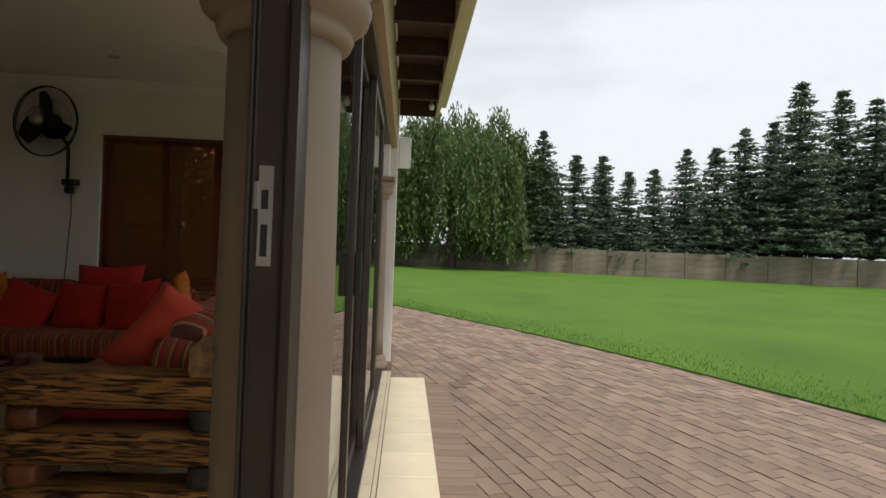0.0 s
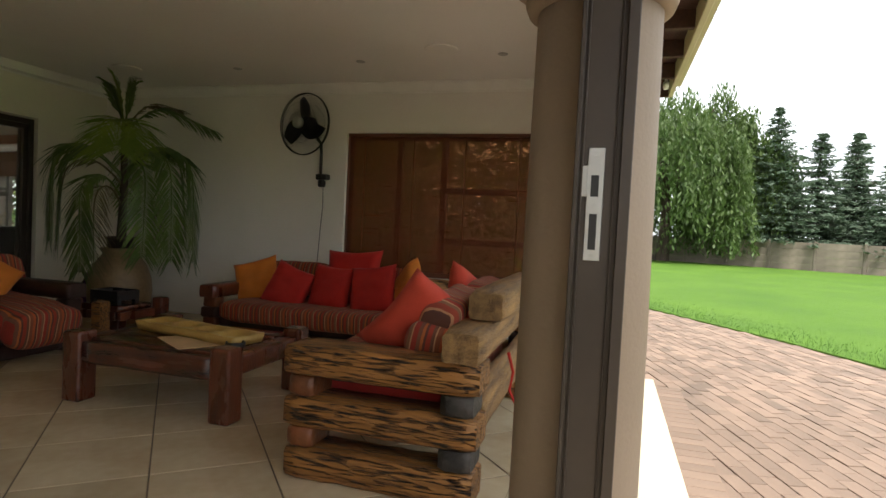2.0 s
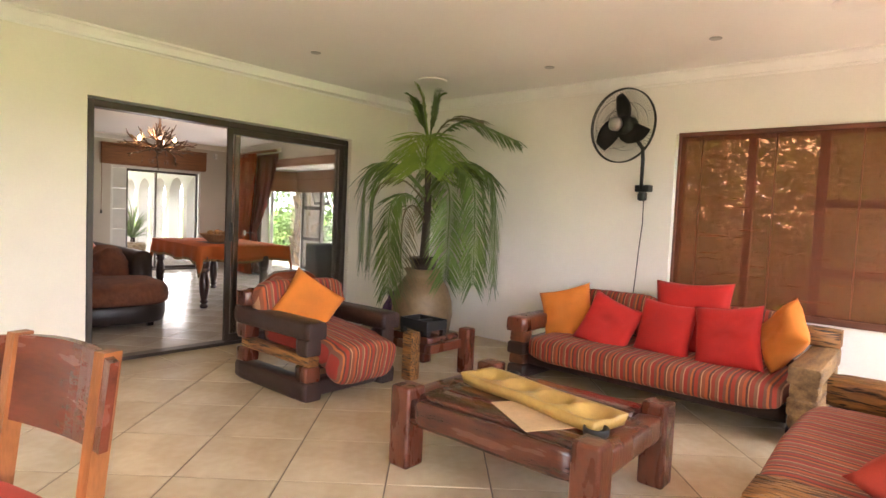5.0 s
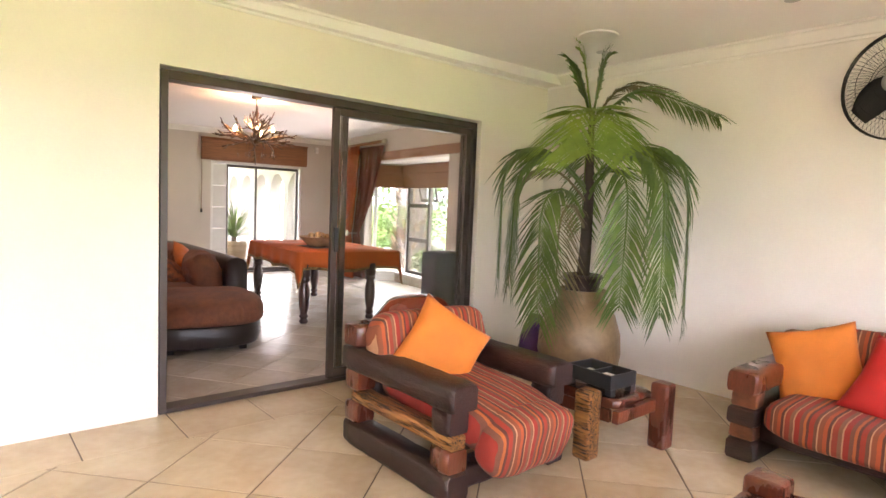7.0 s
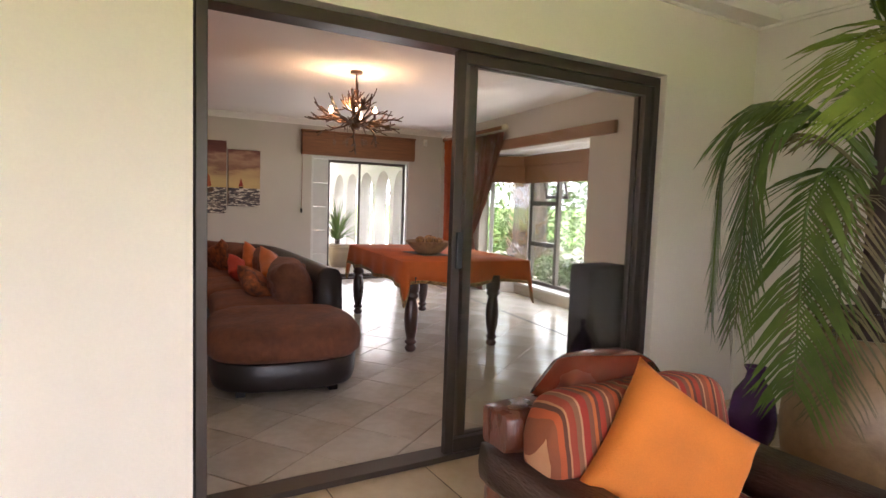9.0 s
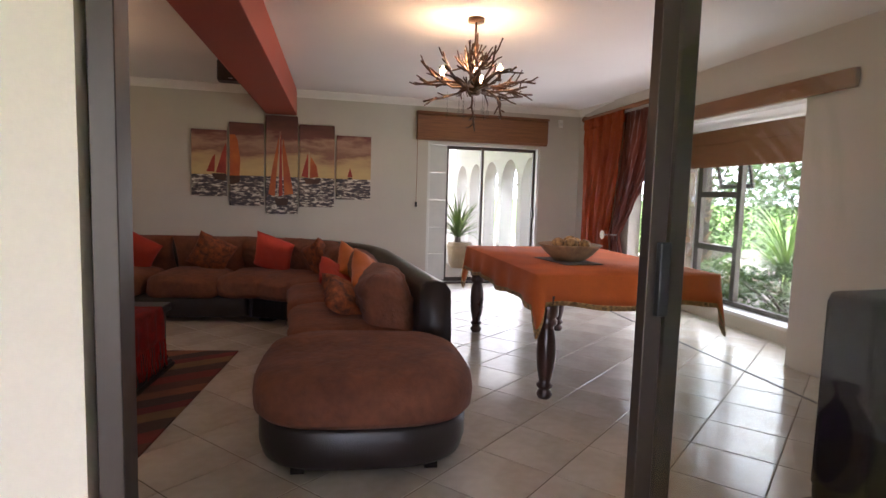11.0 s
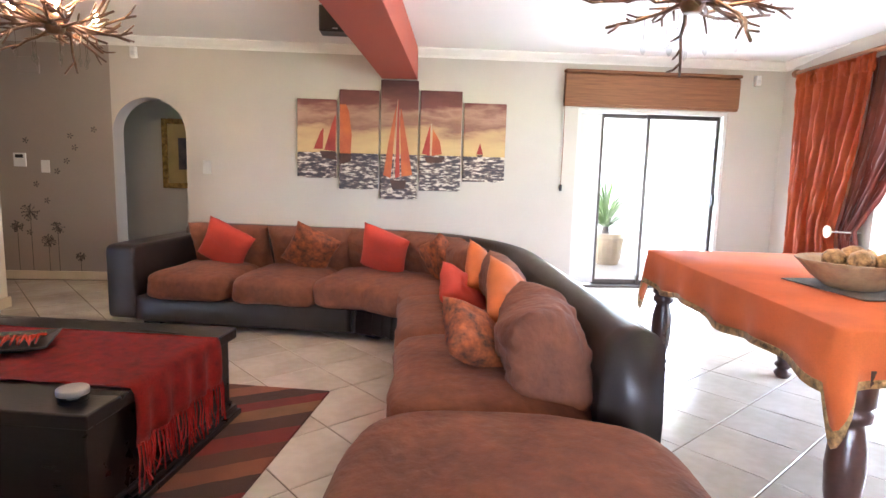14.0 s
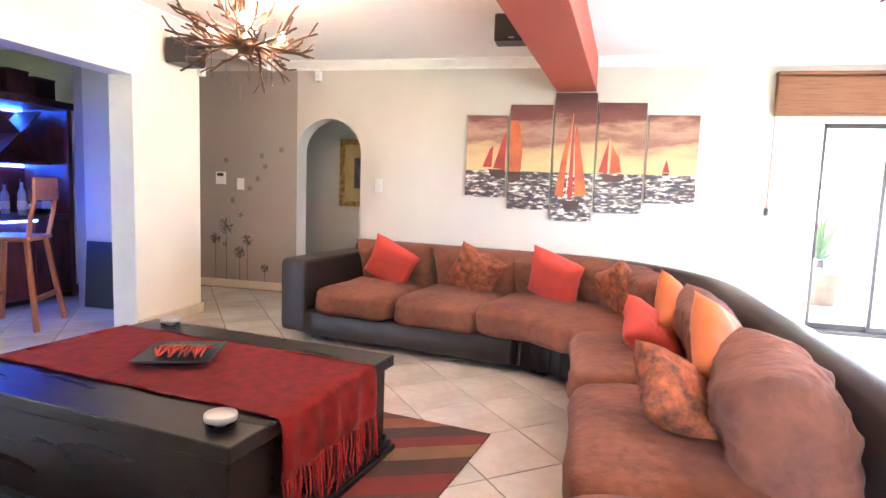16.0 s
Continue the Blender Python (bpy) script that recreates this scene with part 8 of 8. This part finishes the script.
o.matrix_basis = pose(0.03, 0, 0.003, 0, -4, 0)

# turn the lounge to its bearing
for ob in scene.objects:
    if ob.parent is None and ob.name not in SUNROOM_SIDE:
        ob.matrix_basis = LOUNGE @ ob.matrix_basis

sb.matrix_basis = pose(-6.70, 4.90, 0)

# ---- floor tiles, laid on the diagonal ----
def clip_poly(poly, x0, x1, y0, y1):
    for ax, lim, sgn in ((0, x0, 1), (0, x1, -1), (1, y0, 1), (1, y1, -1)):
        out = []
        for p, q in zip(poly, poly[1:] + poly[:1]):
            a, b = sgn * (p[ax] - lim), sgn * (q[ax] - lim)
            if a >= 0:
                out.append(p)
            if a * b < 0:
                t = a / (a - b)
                out.append((p[0] + t * (q[0] - p[0]), p[1] + t * (q[1] - p[1])))
        poly = out
        if not poly:
            break
    return poly


def tile_mesh(poly, th=0.008, chamfer=0.003):
    bm = bmesh.new()
    cx, cy = sum(p[0] for p in poly) / len(poly), sum(p[1] for p in poly) / len(poly)
    lo = [bm.verts.new((p[0], p[1], -th)) for p in poly]
    mid = [bm.verts.new((p[0], p[1], -chamfer * 0.6)) for p in poly]
    hi = [bm.verts.new((p[0] + (cx - p[0]) * chamfer * 4, p[1] + (cy - p[1]) * chamfer * 4, 0)) for p in poly]
    n = len(poly)
    for a, b in ((lo, mid), (mid, hi)):
        for k in range(n):
            bm.faces.new((a[k], a[(k + 1) % n], b[(k + 1) % n], b[k]))
    bm.faces.new(hi)
    return bm


def lay_tiles(rect, origin, angle, pitch, gap, material, parent, first):
    """One object for each tile; whole tiles share a mesh. Those past the first 290 are joined."""
    x0, x1, y0, y1 = rect
    c, s = math.cos(radians(angle)), math.sin(radians(angle))
    h = (pitch - gap) / 2
    whole = None
    cells = []
    for i in range(-40, 41):
        for j in range(-40, 41):
            cx, cy = origin[0] + (c * i - s * j) * pitch, origin[1] + (s * i + c * j) * pitch
            if x0 - pitch < cx < x1 + pitch and y0 - pitch < cy < y1 + pitch:
                sq = [(cx + c * u - s * v, cy + s * u + c * v) for u, v in ((-h, -h), (h, -h), (h, h), (-h, h))]
                po = clip_poly(sq, x0, x1, y0, y1)
                if len(po) >= 3:
                    cells.append(((cx - first[0]) ** 2 + (cy - first[1]) ** 2, cx, cy, sq, po))
    cells.sort(key=lambda q: q[0])
    rest = bmesh.new()
    for k, (_, cx, cy, sq, po) in enumerate(cells):
        if k >= 290:
            t = tile_mesh(po)
            me = bpy.data.meshes.new("tmp")
            t.to_mesh(me)
            t.free()
            rest.from_mesh(me)
            bpy.data.meshes.remove(me)
        elif len(po) == 4 and max(abs(a[0] - b[0]) + abs(a[1] - b[1]) for a, b in zip(sq, po)) < 1e-6:
            if whole is None:
                whole = bpy.data.meshes.new("tile")
                t = tile_mesh([(p[0] - cx, p[1] - cy) for p in sq])
                t.to_mesh(whole)
                t.free()
                whole.materials.append(material)
            ob = new("tile", whole)
            ob.parent = parent
            ob.location = (cx, cy, 0)
        else:
            ob = part("tile", tile_mesh(po), material, parent)
    if len(rest.verts):
        ob = part("tile_rest", rest, material, parent)
        ob["kind"] = "stuff"
    else:
        rest.free()


def border_row(x0, x1, start, pitch, parent):
    """A straight row of tiles along a wall, framing the diagonal field."""
    y = start
    while y < PY1:
        a, b = max(y, PY0) + 0.0035, min(y + pitch, PY1) - 0.0035
        if b > a:
            part("border_tile", tile_mesh([(x0 + 0.002, a), (x1 - 0.0035, a), (x1 - 0.0035, b), (x0 + 0.002, b)]), M_TILE, parent)
        y += pitch


border_row(-6.395, -5.775, 1.795 - 0.507 * 11, 0.507, bpy.data.objects["floor"])
border_row(-0.575, -0.313, 4.54 - 0.518 * 16, 0.518, bpy.data.objects["floor"])
lay_tiles((-5.775, -0.575, PY0, PY1), (-3.5125, 2.5965), 41.1, 0.512, 0.007, M_TILE, bpy.data.objects["floor"], (-3.5, 2.5))
lay_tiles((LX0, LX1 - 0.005, -2.2, 7.2), (-8.988, 2.370), 35.82, 0.40, 0.006, M_TILE2, bpy.data.objects["floor_lounge"], (-9.5, 3.0))

# ---- clay pavers, the nearest laid one by one ----
def lay_pavers():
    road = bpy.data.objects["pavement"]
    ang = radians(-74)
    c, s = math.cos(ang), math.sin(ang)
    L, W = 0.205, 0.102
    cells = []
    for j in range(-110, 110):
        for i in range(-60, 60):
            u, v = (i + 0.5 * (j % 2)) * L, j * W
            x, y = 1.5 + c * u - s * v, 4.5 + s * u + c * v
            inside = False
            for (x0, y0), (x1, y1) in zip(EDGE, EDGE[1:]):
                if min(y0, y1) <= y < max(y0, y1):
                    inside = x < x0 + (x1 - x0) * (y - y0) / (y1 - y0) - 0.1
            if inside and x > 0.34 - (0.6 if y > 5.2 else 0) and -2 < y < 12.5:
                cells.append(((x - 1.2) ** 2 + (y - 3.0) ** 2, x, y))
    cells.sort()
    rnd = random.Random(9)
    one = None
    rest = bmesh.new()
    for k, (_, x, y) in enumerate(cells):
        dz = rnd.uniform(-0.003, 0.003)
        if k < 290:
            if one is None:
                b = tile_mesh([(-L / 2 + 0.003, -W / 2 + 0.003), (L / 2 - 0.003, -W / 2 + 0.003), (L / 2 - 0.003, W / 2 - 0.003), (-L / 2 + 0.003, W / 2 - 0.003)], 0.03, 0.006)
                one = bpy.data.meshes.new("paver")
                b.to_mesh(one)
                b.free()
                one.materials.append(M_BRICK)
            ob = new("paver", one)
            ob.parent = road
            ob.matrix_basis = pose(x, y, -0.058 + dz, 0, 0, math.degrees(ang) + rnd.uniform(-0.6, 0.6))
        else:
            h, w = L / 2 - 0.003, W / 2 - 0.003
            top = [rest.verts.new((x + c * a - s * b, y + s * a + c * b, -0.058 + dz)) for a, b in ((-h, -w), (h, -w), (h, w), (-h, w))]
            low = [rest.verts.new((p.co.x, p.co.y, -0.08)) for p in top]
            rest.faces.new(top)
            for q in range(4):
                rest.faces.new((low[q], low[(q + 1) % 4], top[(q + 1) % 4], top[q]))
    ob = part("paver_field", rest, M_BRICKS, road)
    ob["kind"] = "stuff"
    # soldier course along the step
    y = -2.0
    b2 = tile_mesh([(-0.1, -0.048), (0.1, -0.048), (0.1, 0.048), (-0.1, 0.048)], 0.03, 0.006)
    me = bpy.data.meshes.new("edge_paver")
    b2.to_mesh(me)
    b2.free()
    me.materials.append(M_BRICK)
    while y < 5.1:
        ob = new("edge_paver", me)
        ob.parent = road
        ob.matrix_basis = pose(0.305, y, -0.05, 0, 0, rnd.uniform(-1, 1))
        y += 0.103


lay_pavers()
